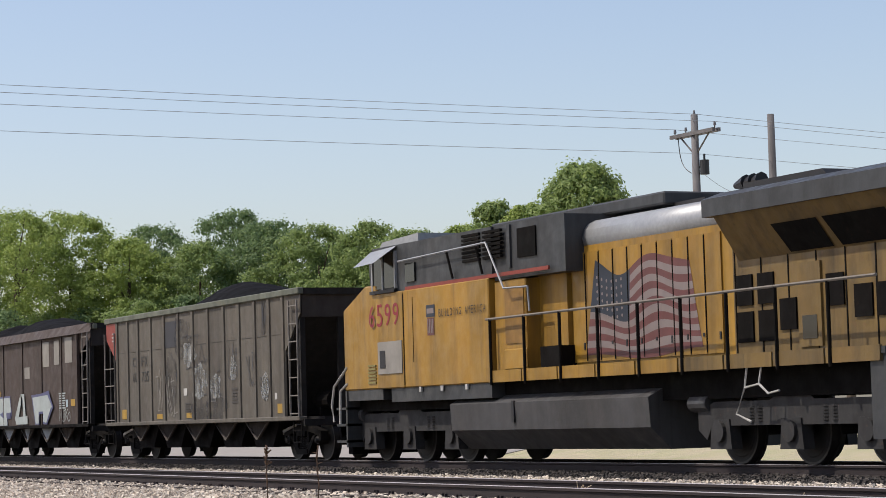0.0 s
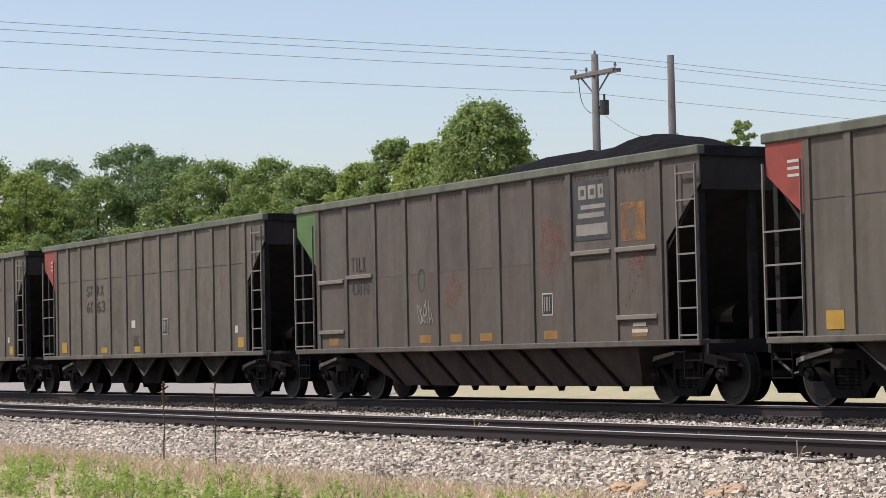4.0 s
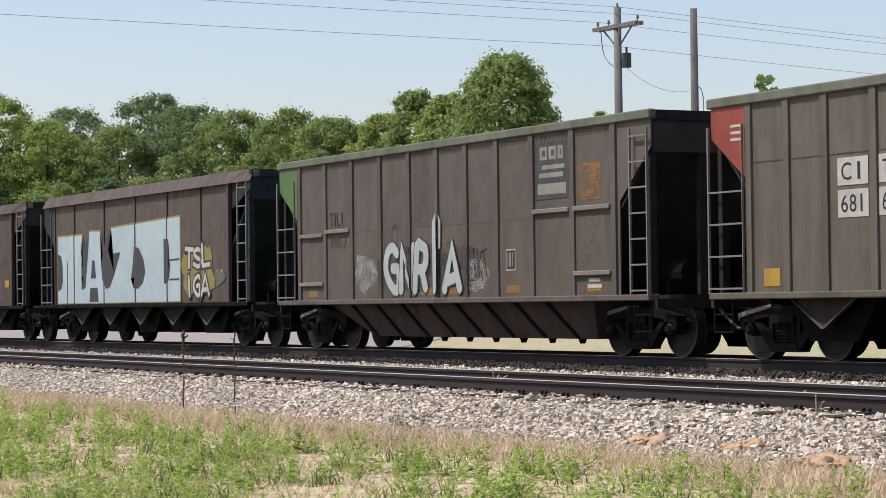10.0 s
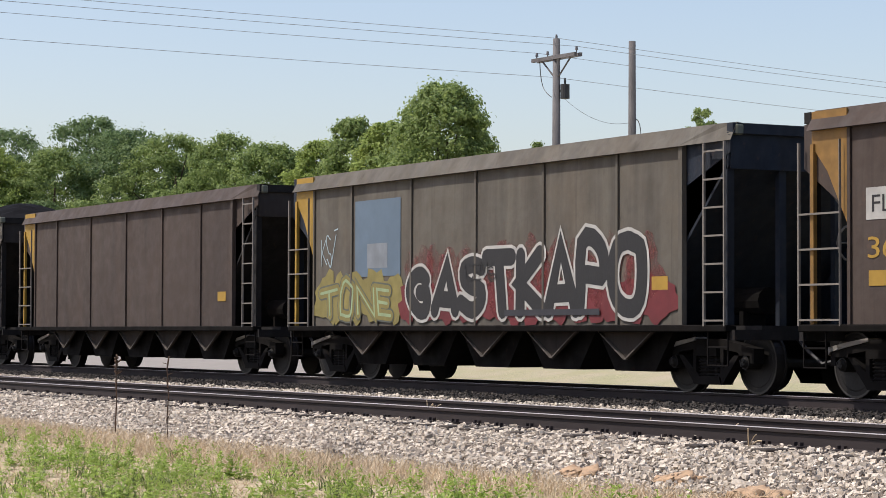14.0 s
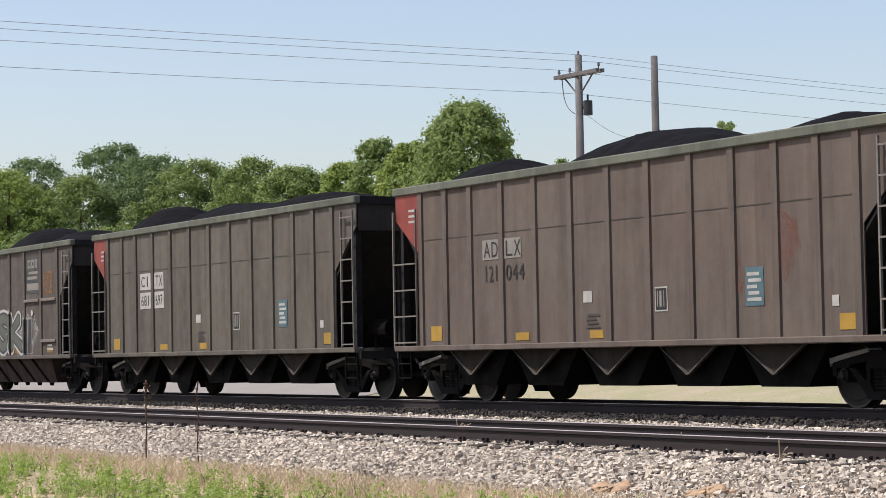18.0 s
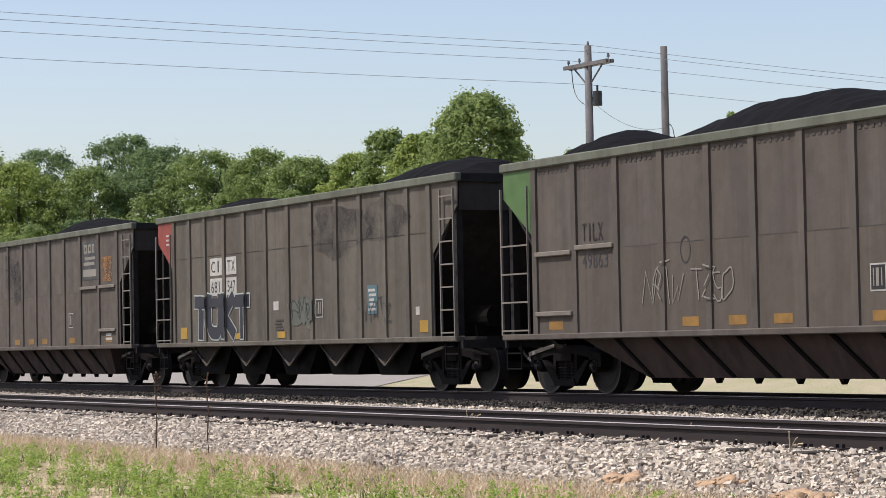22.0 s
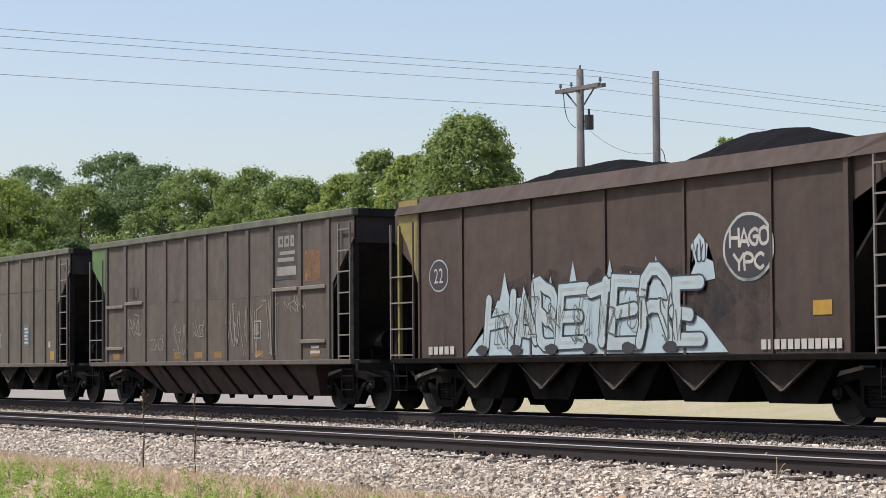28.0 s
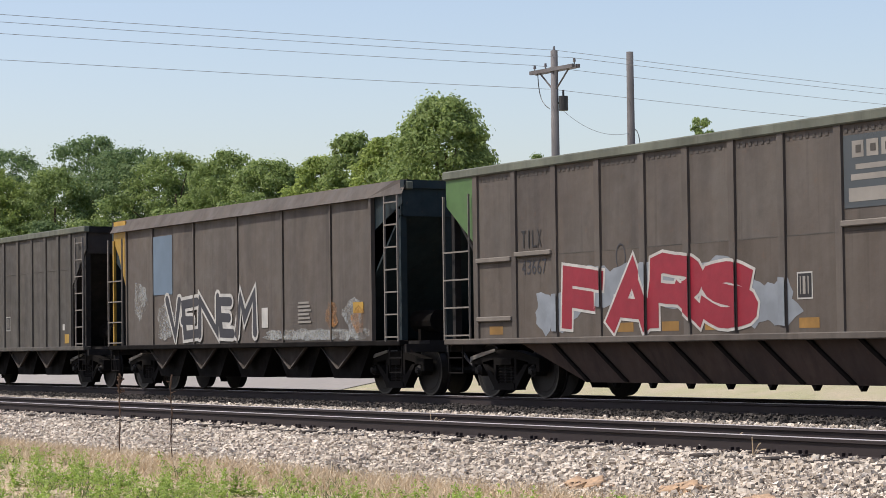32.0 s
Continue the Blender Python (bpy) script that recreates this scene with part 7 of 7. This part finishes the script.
# ---- locomotive ----
def locomotive():
    """Its own zero is the coupling at the cab end; the body runs on towards +x."""
    top = new("locomotive")
    tagged(top, "yellow and grey diesel locomotive with a faded flag mural", "locomotive")

    def p(name, material, fill, label="", bevel=0.0, smooth=False, under=None):
        return part(name, shape_bm(fill), material, under or top, label, smooth, bevel)
    H = 1.53
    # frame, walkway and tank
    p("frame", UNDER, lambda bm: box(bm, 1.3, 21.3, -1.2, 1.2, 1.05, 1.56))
    p("walkway", LOCO_GREY, lambda bm: box(bm, 8.6, 21.0, -H, H, 1.60, 1.70))
    for k in range(9):
        p("walkway_edge", LOCO_YELLOW if k < 5 else LOCO_DIRTY, lambda bm: box(bm, 8.62 + 1.37 * k, 9.94 + 1.37 * k, -H - 0.02, -H + 0.03, 1.50, 1.72), "yellow walkway edge")
    p("walkway_edge", LOCO_YELLOW, lambda bm: box(bm, 8.62, 20.9, H - 0.03, H + 0.02, 1.50, 1.72))
    p("fuel_tank", TANK, lambda bm: [bm.faces.new([bm.verts.new((x, y, z)) for y, z in q][::d]) for x, d in ((6.75, 1), (14.35, -1)) for q in [[(-1.05, 0.25), (-1.45, 0.62), (-1.48, 1.12), (-1.2, 1.26), (1.2, 1.26), (1.48, 1.12), (1.45, 0.62), (1.05, 0.25)]]] and None or bmesh.ops.bridge_loops(bm, edges=[e for e in bm.edges]), "dusty grey fuel tank")
    p("tank_band", BLACK, lambda bm: box(bm, 9.4, 9.5, -1.50, -1.47, 0.75, 1.15))
    # cab and nose
    p("nose", LOCO_YELLOW, lambda bm: prism(bm, [(1.6, 1.5), (1.6, 3.22), (2.75, 3.66), (3.4, 3.66), (3.4, 1.5)], -1.5, 1.5), "yellow short nose", 0.03)
    p("nose_skirt", LOCO_GREY, lambda bm: box(bm, 1.62, 3.55, -1.47, 1.47, 1.28, 1.5))
    p("cab_wall", LOCO_YELLOW, lambda bm: box(bm, 3.4, 4.75, -1.53, 1.53, 1.5, 3.46), "yellow cab side", 0.02)
    p("cab_upper", LOCO_GREY, lambda bm: prism(bm, [(3.0, 3.46), (2.95, 4.2), (3.15, 4.42), (8.7, 4.42), (8.7, 3.46)], -1.46, 1.46), "grey upper cab")
    p("cab_roof", SILVER, lambda bm: prism(bm, [(2.85, 4.30), (3.2, 4.56), (5.0, 4.62), (5.0, 4.42), (3.1, 4.34)], -1.25, 1.25), "pale worn cab roof")
    p("sun_visor", SILVER, lambda bm: [bm.faces.new([bm.verts.new(q) for q in ((3.08, -1.47, 4.36), (4.4, -1.47, 4.40), (4.3, -1.95, 4.05), (3.25, -1.95, 4.02))])], "pale metal window visor")
    w = p("cab_window", GLASS_DARK, lambda bm: box(bm, 3.2, 4.35, -1.49, -1.44, 3.56, 4.28), "dark sliding cab window")
    for x in (3.2, 3.72, 4.35):
        p("window_frame", SILVER, lambda bm: box(bm, x - 0.03, x + 0.03, -1.51, -1.46, 3.52, 4.3), under=w)
    p("window_frame", BLACK, lambda bm: box(bm, 3.15, 4.4, -1.55, -1.46, 3.46, 3.53), under=w)
    p("front_window", GLASS_DARK, lambda bm: box(bm, 2.96, 3.02, -1.3, 1.3, 3.72, 4.2))
    p("side_window", GLASS_DARK, lambda bm: box(bm, 4.85, 5.3, -1.50, -1.44, 3.62, 4.0), "small rear cab window")
    p("headlight_box", LOCO_GREY, lambda bm: box(bm, 2.9, 3.2, -0.4, 0.4, 4.4, 4.62))
    # equipment cabinet behind the cab
    p("cabinet", LOCO_YELLOW, lambda bm: box(bm, 4.75, 8.62, -1.515, 1.515, 1.5, 3.46), "yellow electrical cabinet", 0.02)
    p("cabinet_seam", UNDER, lambda bm: box(bm, 4.74, 4.77, -1.525, -1.5, 1.55, 3.4))
    p("cabinet_seam", UNDER, lambda bm: box(bm, 5.2, 5.215, -1.522, -1.5, 2.0, 3.3))
    p("cabinet_skirt", LOCO_GREY, lambda bm: box(bm, 4.0, 8.6, -1.48, 1.48, 1.22, 1.5))
    for x in (5.5, 6.5, 7.6):
        p("step_light", WHITE, lambda bm: box(bm, x - 0.05, x + 0.05, -1.53, -1.5, 1.4, 1.5))
    p("pinstripe", LOCO_BAND, lambda bm: box(bm, 4.8, 11.0, -1.485, -1.455, 3.46, 3.53), "red stripe")
    for x0 in (7.5, 8.4):
        for k in range(7):
            p("louvre", UNDER, lambda bm: prism(bm, [(x0, 3.82 + 0.08 * k), (x0 + 0.75, 3.82 + 0.08 * k), (x0 + 0.75, 3.87 + 0.08 * k), (x0, 3.87 + 0.08 * k)], -1.50, -1.44))
    p("rear_cabinet_upper", LOCO_GREY, lambda bm: prism(bm, [(8.7, 3.4), (8.7, 4.42), (11.0, 4.42), (11.5, 4.42), (11.5, 3.4)], -1.40, 1.40))
    p("vent", UNDER, lambda bm: box(bm, 9.7, 10.42, -1.43, -1.38, 3.76, 4.3))
    p("vent_frame", LOCO_GREY, lambda bm: box(bm, 9.3, 9.42, -1.44, -1.38, 3.6, 4.4))
    p("roof_hatch", LOCO_GREY, lambda bm: box(bm, 7.0, 13.6, -0.6, 0.9, 4.40, 4.62), bevel=0.03)
    p("aux_cab", LOCO_YELLOW, lambda bm: box(bm, 8.62, 11.0, -1.12, 1.12, 1.7, 3.4), "yellow auxiliary cabinet")
    p("battery_box", LOCO_YELLOW, lambda bm: box(bm, 8.7, 9.95, -1.42, -1.1, 1.7, 3.38), bevel=0.02)
    p("battery_door", ORANGE, lambda bm: box(bm, 9.15, 9.9, -1.44, -1.42, 2.2, 3.25))
    p("tool_box", LOCO_YELLOW, lambda bm: box(bm, 9.1, 10.0, -1.46, -1.42, 1.72, 2.1), bevel=0.02)
    p("fan_box", UNDER, lambda bm: box(bm, 10.4, 11.1, -1.38, -1.0, 1.72, 2.1))
    # long hood with doors and the mural
    p("hood", LOCO_YELLOW, lambda bm: box(bm, 11.0, 16.4, -1.02, 1.02, 1.7, 3.9), "yellow engine hood")
    for k in range(10):
        d = p("hood_door", LOCO_YELLOW, lambda bm: box(bm, 11.08 + 0.5 * k, 11.55 + 0.5 * k, -1.05, -1.02, 1.78, 3.72))
        p("door_latch", BLACK, lambda bm: box(bm, 11.46 + 0.5 * k, 11.51 + 0.5 * k, -1.065, -1.05, 2.0 + 0.03 * (k % 3), 2.12), under=d)
    p("hood_roof", SILVER, lambda bm: [tube(bm, (11.2, y, 3.97), (16.4, y, 3.97), 0.33, 14) for y in (-0.72, 0.72)] + [box(bm, 11.2, 16.4, -0.75, 0.75, 4.0, 4.295)], "grey rounded hood roof", 0, True)
    p("exhaust", BLACK, lambda bm: box(bm, 13.6, 14.6, -0.4, 0.4, 4.25, 4.42))
    for k in range(3):
        p("horn", BLACK, lambda bm: tube(bm, (15.4 + 0.22 * k, -0.3, 4.52), (15.75 + 0.22 * k, -0.3, 4.55), 0.05, 8, 0.13))
    p("horn_post", BLACK, lambda bm: tube(bm, (15.6, -0.3, 4.2), (15.6, -0.3, 4.52), 0.04, 6))

    def mural(bm, kind):
        nx, nz = 34, 13
        for i in range(nx):
            for j in range(nz):
                u, w = i / nx, j / nz
                blue = u < 0.36 and w > 0.42
                kk = "blue" if blue else ("red" if j % 2 == 0 else "white")
                if kk != kind:
                    continue

                def at(a, b):
                    x = 11.95 + 3.15 * a + (1 - b) * (0.35 * a - 0.42 * (1 - a))
                    top_z = 3.46 - 0.16 * math.sin(a * 7.5 - 0.6) - 0.1 * a
                    low_z = 1.84 + 0.06 * math.sin(a * 7 + 1)
                    return (x, -1.056, low_z + (top_z - low_z) * b + 0.21 * math.sin(a * 11 + b * 2.5) * b * (1.35 - b) * min(1, a * 2.5))
                bm.faces.new([bm.verts.new(at(a, b)) for a, b in ((u, w), (u + 1 / nx, w), (u + 1 / nx, w + 1 / nz), (u, w + 1 / nz))])
    for kind, m in (("blue", FLAG_BLUE), ("red", FLAG_RED), ("white", FLAG_WHITE)):
        bm = bmesh.new()
        mural(bm, kind)
        put("flag_mural", flat(bm, "flag_mural", m), top, label="faded painted flag")
    bm = bmesh.new()
    for i in range(6):
        for j in range(6):
            blob(bm, 12.0 + 0.17 * i, 2.62 + 0.125 * j - 0.1 * math.sin(i * 0.45), 0.03, 0.03, -1.06, 1, 7, 0)
    put("flag_star", flat(bm, "flag_star", FLAG_WHITE), top)
    for k in range(9):
        p("door_gap", UNDER, lambda bm: box(bm, 11.552 + 0.5 * k, 11.578 + 0.5 * k, -1.062, -1.03, 1.8, 3.7))
    # radiator end
    p("radiator_cab", LOCO_DIRTY, lambda bm: box(bm, 16.4, 21.0, -1.05, 1.05, 1.7, 3.6), "yellow radiator compartment")
    p("radiator_slope", LOCO_DIRTY, lambda bm: prism_x(bm, [(-1.05, 3.2), (-1.52, 3.92), (1.52, 3.92), (1.05, 3.2)], 16.6, 21.2))
    p("radiator_wing", LOCO_GREY, lambda bm: prism_x(bm, [(-1.56, 3.90), (-1.56, 4.18), (-1.2, 4.30), (1.2, 4.30), (1.56, 4.18), (1.56, 3.90)], 16.35, 21.3), "grey overhanging radiator roof")
    for x0, x1 in ((18.0, 19.2), (19.35, 20.9)):
        p("radiator_screen", UNDER, lambda bm: [bm.faces.new([bm.verts.new(q) for q in ((x0, -1.37, 3.66), (x1, -1.37, 3.66), (x1 + 0.05, -1.09, 3.23), (x0 + 0.12, -1.09, 3.23))])], "dark radiator screen")
    p("radiator_hatch", BLACK, lambda bm: prism(bm, [(16.4, 4.28), (16.4, 4.46), (18.6, 4.46), (18.8, 4.28)], -0.8, 0.8))
    for x, z in ((16.75, 2.73), (17.35, 2.73), (16.75, 2.15), (17.35, 2.15), (17.95, 2.3), (19.2, 2.6), (19.9, 2.4), (20.45, 2.4)):
        p("grille", UNDER, lambda bm: box(bm, x - 0.22, x + 0.22, -1.08, -1.04, z - 0.24, z + 0.24))
    d = p("rear_door", LOCO_DIRTY, lambda bm: box(bm, 18.25, 18.85, -1.09, -1.04, 1.78, 3.05))
    p("door_window", GLASS_DARK, lambda bm: box(bm, 18.36, 18.74, -1.10, -1.09, 1.9, 2.25), under=d)
    for k in range(6):
        p("panel_seam", UNDER, lambda bm: box(bm, 16.45 + 0.75 * k, 16.48 + 0.75 * k, -1.06, -1.04, 1.75, 3.4))
    # handrails
    for k in range(9):
        p("stanchion", UNDER, lambda bm: tube(bm, (8.75 + 1.37 * k, -H - 0.03, 1.45), (8.75 + 1.37 * k, -H - 0.03, 2.68), 0.03, 6))
    p("handrail", BAR_DUST, lambda bm: tube(bm, (8.6, -H - 0.03, 2.68), (20.9, -H - 0.03, 2.70), 0.026, 6), "pale walkway handrail")
    p("upper_grab_rail", SILVER, lambda bm: pipe(bm, [(4.7, -1.58, 4.05), (8.7, -1.58, 4.12), (9.4, -1.58, 3.22), (10.3, -1.55, 3.2), (10.35, -1.55, 2.75)], 0.022, 6), "pale grab rail")
    for x in (7.0, 8.3):
        p("rail_bracket", UNDER, lambda bm: tube(bm, (x, -1.58, 4.06), (x + 0.12, -1.52, 3.55), 0.025, 6))
    p("front_handrail", WHITE, lambda bm: (pipe(bm, [(1.75, -1.5, 2.0), (1.0, -1.5, 1.6), (0.85, -1.5, 1.2), (0.95, -1.5, 0.85)], 0.03, 6), pipe(bm, [(1.75, -1.5, 1.65), (1.35, -1.5, 1.5), (1.3, -1.5, 0.8)], 0.03, 6)), "white front step handrail")
    p("front_step", LOCO_GREY, lambda bm: [box(bm, 1.1, 1.7, -1.5, -1.0, z, z + 0.05) for z in (0.4, 0.75, 1.1)] + [box(bm, 1.62, 1.7, -1.5, -0.9, 0.3, 1.5)])
    p("pilot", UNDER, lambda bm: box(bm, 1.25, 1.5, -1.3, 1.3, 0.15, 1.1))
    p("coupler", UNDER, lambda bm: box(bm, 0.1, 1.3, -0.12, 0.12, 0.72, 0.95), bevel=0.02)
    p("coupler", UNDER, lambda bm: box(bm, 21.2, 22.2, -0.12, 0.12, 0.72, 0.95), bevel=0.02)
    p("rear_step", LOCO_GREY, lambda bm: box(bm, 20.6, 21.1, -1.5, -1.0, 0.4, 1.6))
    p("cable", WHITE, lambda bm: pipe(bm, [(17.4, -1.5, 1.5), (17.35, -1.52, 1.2), (17.1, -1.52, 0.8), (17.5, -1.52, 0.68)], 0.018, 5), "pale hanging cable")
    p("cable", WHITE, lambda bm: pipe(bm, [(17.35, -1.52, 1.2), (17.75, -1.52, 1.25), (17.8, -1.5, 1.5)], 0.018, 5))
    p("cable", WHITE, lambda bm: pipe(bm, [(17.75, -1.52, 1.25), (18.0, -1.52, 1.1), (18.3, -1.52, 1.14)], 0.018, 5))
    # nose door panel and lettering
    d = p("sand_door", PATCH, lambda bm: box(bm, 3.5, 4.7, -1.55, -1.53, 1.8, 2.46), "pale dusty access panel")
    p("door_window", BLACK, lambda bm: box(bm, 3.62, 3.88, -1.56, -1.55, 1.92, 2.28), under=d)
    for k in range(6):
        p("nose_louvre", OLIVE, lambda bm: box(bm, 2.9, 3.3, -1.525, -1.50, 1.62 + 0.07 * k, 1.66 + 0.07 * k))
    for text, x0, x1, z0, z1, m in (("6599", 3.0, 4.62, 2.78, 3.24, SPRAY_RED), ("BUILDING AMERICA", 6.45, 8.55, 2.84, 2.99, BLACK)):
        bm = bmesh.new()
        lettering(bm, text, x0, x1, z0, z1, -1.537, 0.72)
        put("number" if text == "6599" else "lettering", flat(bm, "lettering", m), top, label="red road number" if text == "6599" else "small dark lettering")
    for x0, x1, z0, z1, m in ((5.86, 6.26, 2.86, 3.1, FLAG_BLUE), (5.90, 6.22, 2.93, 3.03, FLAG_WHITE), (5.90, 6.22, 2.5, 2.84, FLAG_RED)):
        bm = bmesh.new()
        quad_xz(bm, x0, x1, z0, z1, -1.523 - 0.004 * (m is FLAG_WHITE))
        put("emblem", flat(bm, "emblem", m), top)
    for k in range(4):
        bm = bmesh.new()
        quad_xz(bm, 5.93 + 0.075 * k, 5.965 + 0.075 * k, 2.54, 2.82, -1.528)
        put("emblem_bar", flat(bm, "emblem_bar", FLAG_WHITE), top)
    # three-axle trucks
    for x in (4.2, 18.1):
        t = new("truck")
        t.parent, t.location = top, (x, 0, 0)
        for s in (-1, 1):
            f = p("side_frame", LOCO_TRUCK, lambda bm: (prism(bm, [(-2.7, 0.55), (-2.7, 0.85), (-2.2, 1.0), (-0.6, 1.0), (-0.35, 1.14), (0.35, 1.14), (0.6, 1.0), (2.2, 1.0), (2.7, 0.85), (2.7, 0.55), (2.45, 0.4), (2.3, 0.62), (1.7, 0.62), (1.55, 0.62), (0.4, 0.62), (-0.4, 0.62), (-1.55, 0.62), (-2.3, 0.62), (-2.45, 0.4)], s * 1.08 - 0.09, s * 1.08 + 0.09)))
            f.parent = t
            for a in (-2.0, 0, 2.0):
                j = p("journal_box", LOCO_TRUCK, lambda bm: (prism(bm, [(a - 0.32, 0.25), (a + 0.32, 0.25), (a + 0.26, 0.72), (a - 0.26, 0.72)], s * 1.1 - 0.1, s * 1.1 + 0.1), tube(bm, (a, s * 1.19, 0.53), (a, s * 1.26, 0.53), 0.17, 14)))
                j.parent = t
            for a in (-1.0, 1.0):
                sp = p("spring", LOCO_TRUCK, lambda bm: [tube(bm, (a + q, s * 1.12, 0.68 + 0.05 * k), (a + q, s * 1.12, 0.71 + 0.05 * k), 0.09, 10) for q in (-0.12, 0.12) for k in range(5)])
                sp.parent = t
            bc = p("brake_cylinder", TANK, lambda bm: tube(bm, (-2.9, s * 1.12, 0.98), (-2.35, s * 1.12, 0.98), 0.14, 12))
            bc.parent = t
        for a in (-2.0, 0.0, 2.0):
            ws = put("wheelset", LOCO_WS, t, (a, 0, 0.533))
            for me in LOCO_RIM:
                put("rim", me, ws, label="worn bright wheel rim")
            WHEELSETS.append((ws, a, 0.533, x))
    return top


def prism_x(bm, pts, x0, x1):
    """A polygon in y and z, drawn out from x0 to x1."""
    a = [bm.verts.new((x0, y, z)) for y, z in pts]
    b = [bm.verts.new((x1, y, z)) for y, z in pts]
    bm.faces.new(a), bm.faces.new(b[::-1])
    n = len(pts)
    for i in range(n):
        bm.faces.new((a[i], b[i], b[(i + 1) % n], a[(i + 1) % n]))


def straw_tuft(at, seed):
    rng = random.Random(seed)
    top = new("straw_tuft")
    top.location = at
    for k in range(rng.randint(3, 5)):
        bm = bmesh.new()
        lean = Vector((rng.uniform(-0.05, 0.18), rng.uniform(-0.08, 0.08), rng.uniform(0.2, 0.34)))
        pipe(bm, [lean * q + Vector((0, 0, -0.12 * q * q)) for q in (0, 0.35, 0.7, 1.0)], 0.006, 4)
        part("stalk", bm, STRAW, top)
    tagged(top, "tuft of pale dry straw growing between the rails", "dry weed", "straw tufts on the track")


# ---- the place, put together ----
build_train()
LOCO = locomotive()
ground()
ballast()
gravel_road()
power_line()
woods()
weed_stalk((-28.4, 10.88, -0.56), 1.12, 3, True)
weed_stalk((-27.2, 11.1, -0.55), 1.12, 5, False)
for i, (x, y) in enumerate(((-32.2, 14.9), (-26.8, 14.6), (-24.0, 15.2), (-21.3, 14.3), (-18.9, 13.6), (-17.7, 13.0), (-26.5, 14.4))):
    straw_tuft((x, y, -0.2), 20 + i)
for at, r, seed in (((-18.3, 11.6, -0.46), 0.32, 1), ((-16.9, 11.7, -0.44), 0.28, 2), ((-15.4, 11.4, -0.48), 0.32, 3)):
    soil_mound(at, r, seed)
verge()
stones("ballast_stones", "loose pale limestone ballast on the track shoulder", STONE, ((-60, -11, 10.5, 13.3, 1080), (-66, -14, 13.3, 15.6, 330), (-84, -17, 15.6, 18.0, 80), (-90, -20, 18.0, 19.0, 300)), 5)
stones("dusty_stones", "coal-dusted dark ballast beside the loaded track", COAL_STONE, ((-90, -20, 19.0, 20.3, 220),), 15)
track(NEAR_Y, "empty railway track with rusty rails on wooden ties")
track(TRAIN_Y, "railway track under the train with worn rails")

# ---- what moves ----
# seconds and the place of the coupling behind the locomotive
RUN = ((0, -47.9), (4, 36.70), (6.5, 89.60), (8, 121.44), (9, 142.55), (10, 164.2), (11, 185.45), (12, 206.5), (13, 227.7), (15.5, 280.35), (16, 290.85), (17, 312.0), (18, 333.10), (19, 354.3), (20, 375.28), (21, 396.5), (23, 438.7), (25.5, 491.15), (28, 543.35), (30, 585.45), (31, 606.45), (32, 627.2))


def run_at(t):
    ts, xs = [r[0] for r in RUN], [r[1] for r in RUN]
    return float(np.interp(t, ts, xs))


def motions():
    for k, car in CARS:
        walk(car, [(t, pose(s + cx(k), TRAIN_Y, 0)) for t, s in RUN])
    walk(LOCO, [(t, pose(s, TRAIN_Y, 0)) for t, s in RUN])
    step = 1 / FPS
    for ws, a, r, off in WHEELSETS:
        m = Matrix.Translation((a, 0, r))
        # the wheel turns while its car passes the camera
        seen = [i * step for i in range(int(32 * FPS) + 1) if -72 < run_at(i * step) + off < -14]
        times = sorted({0.0, *seen, 32.0})
        if seen:
            turn = lambda t: run_at(min(max(t, seen[0]), seen[-1])) / r
        else:
            turn = lambda t: 0.0
        walk(ws, [(t, m @ Matrix.Rotation(turn(t), 4, "Y")) for t in times])


motions()
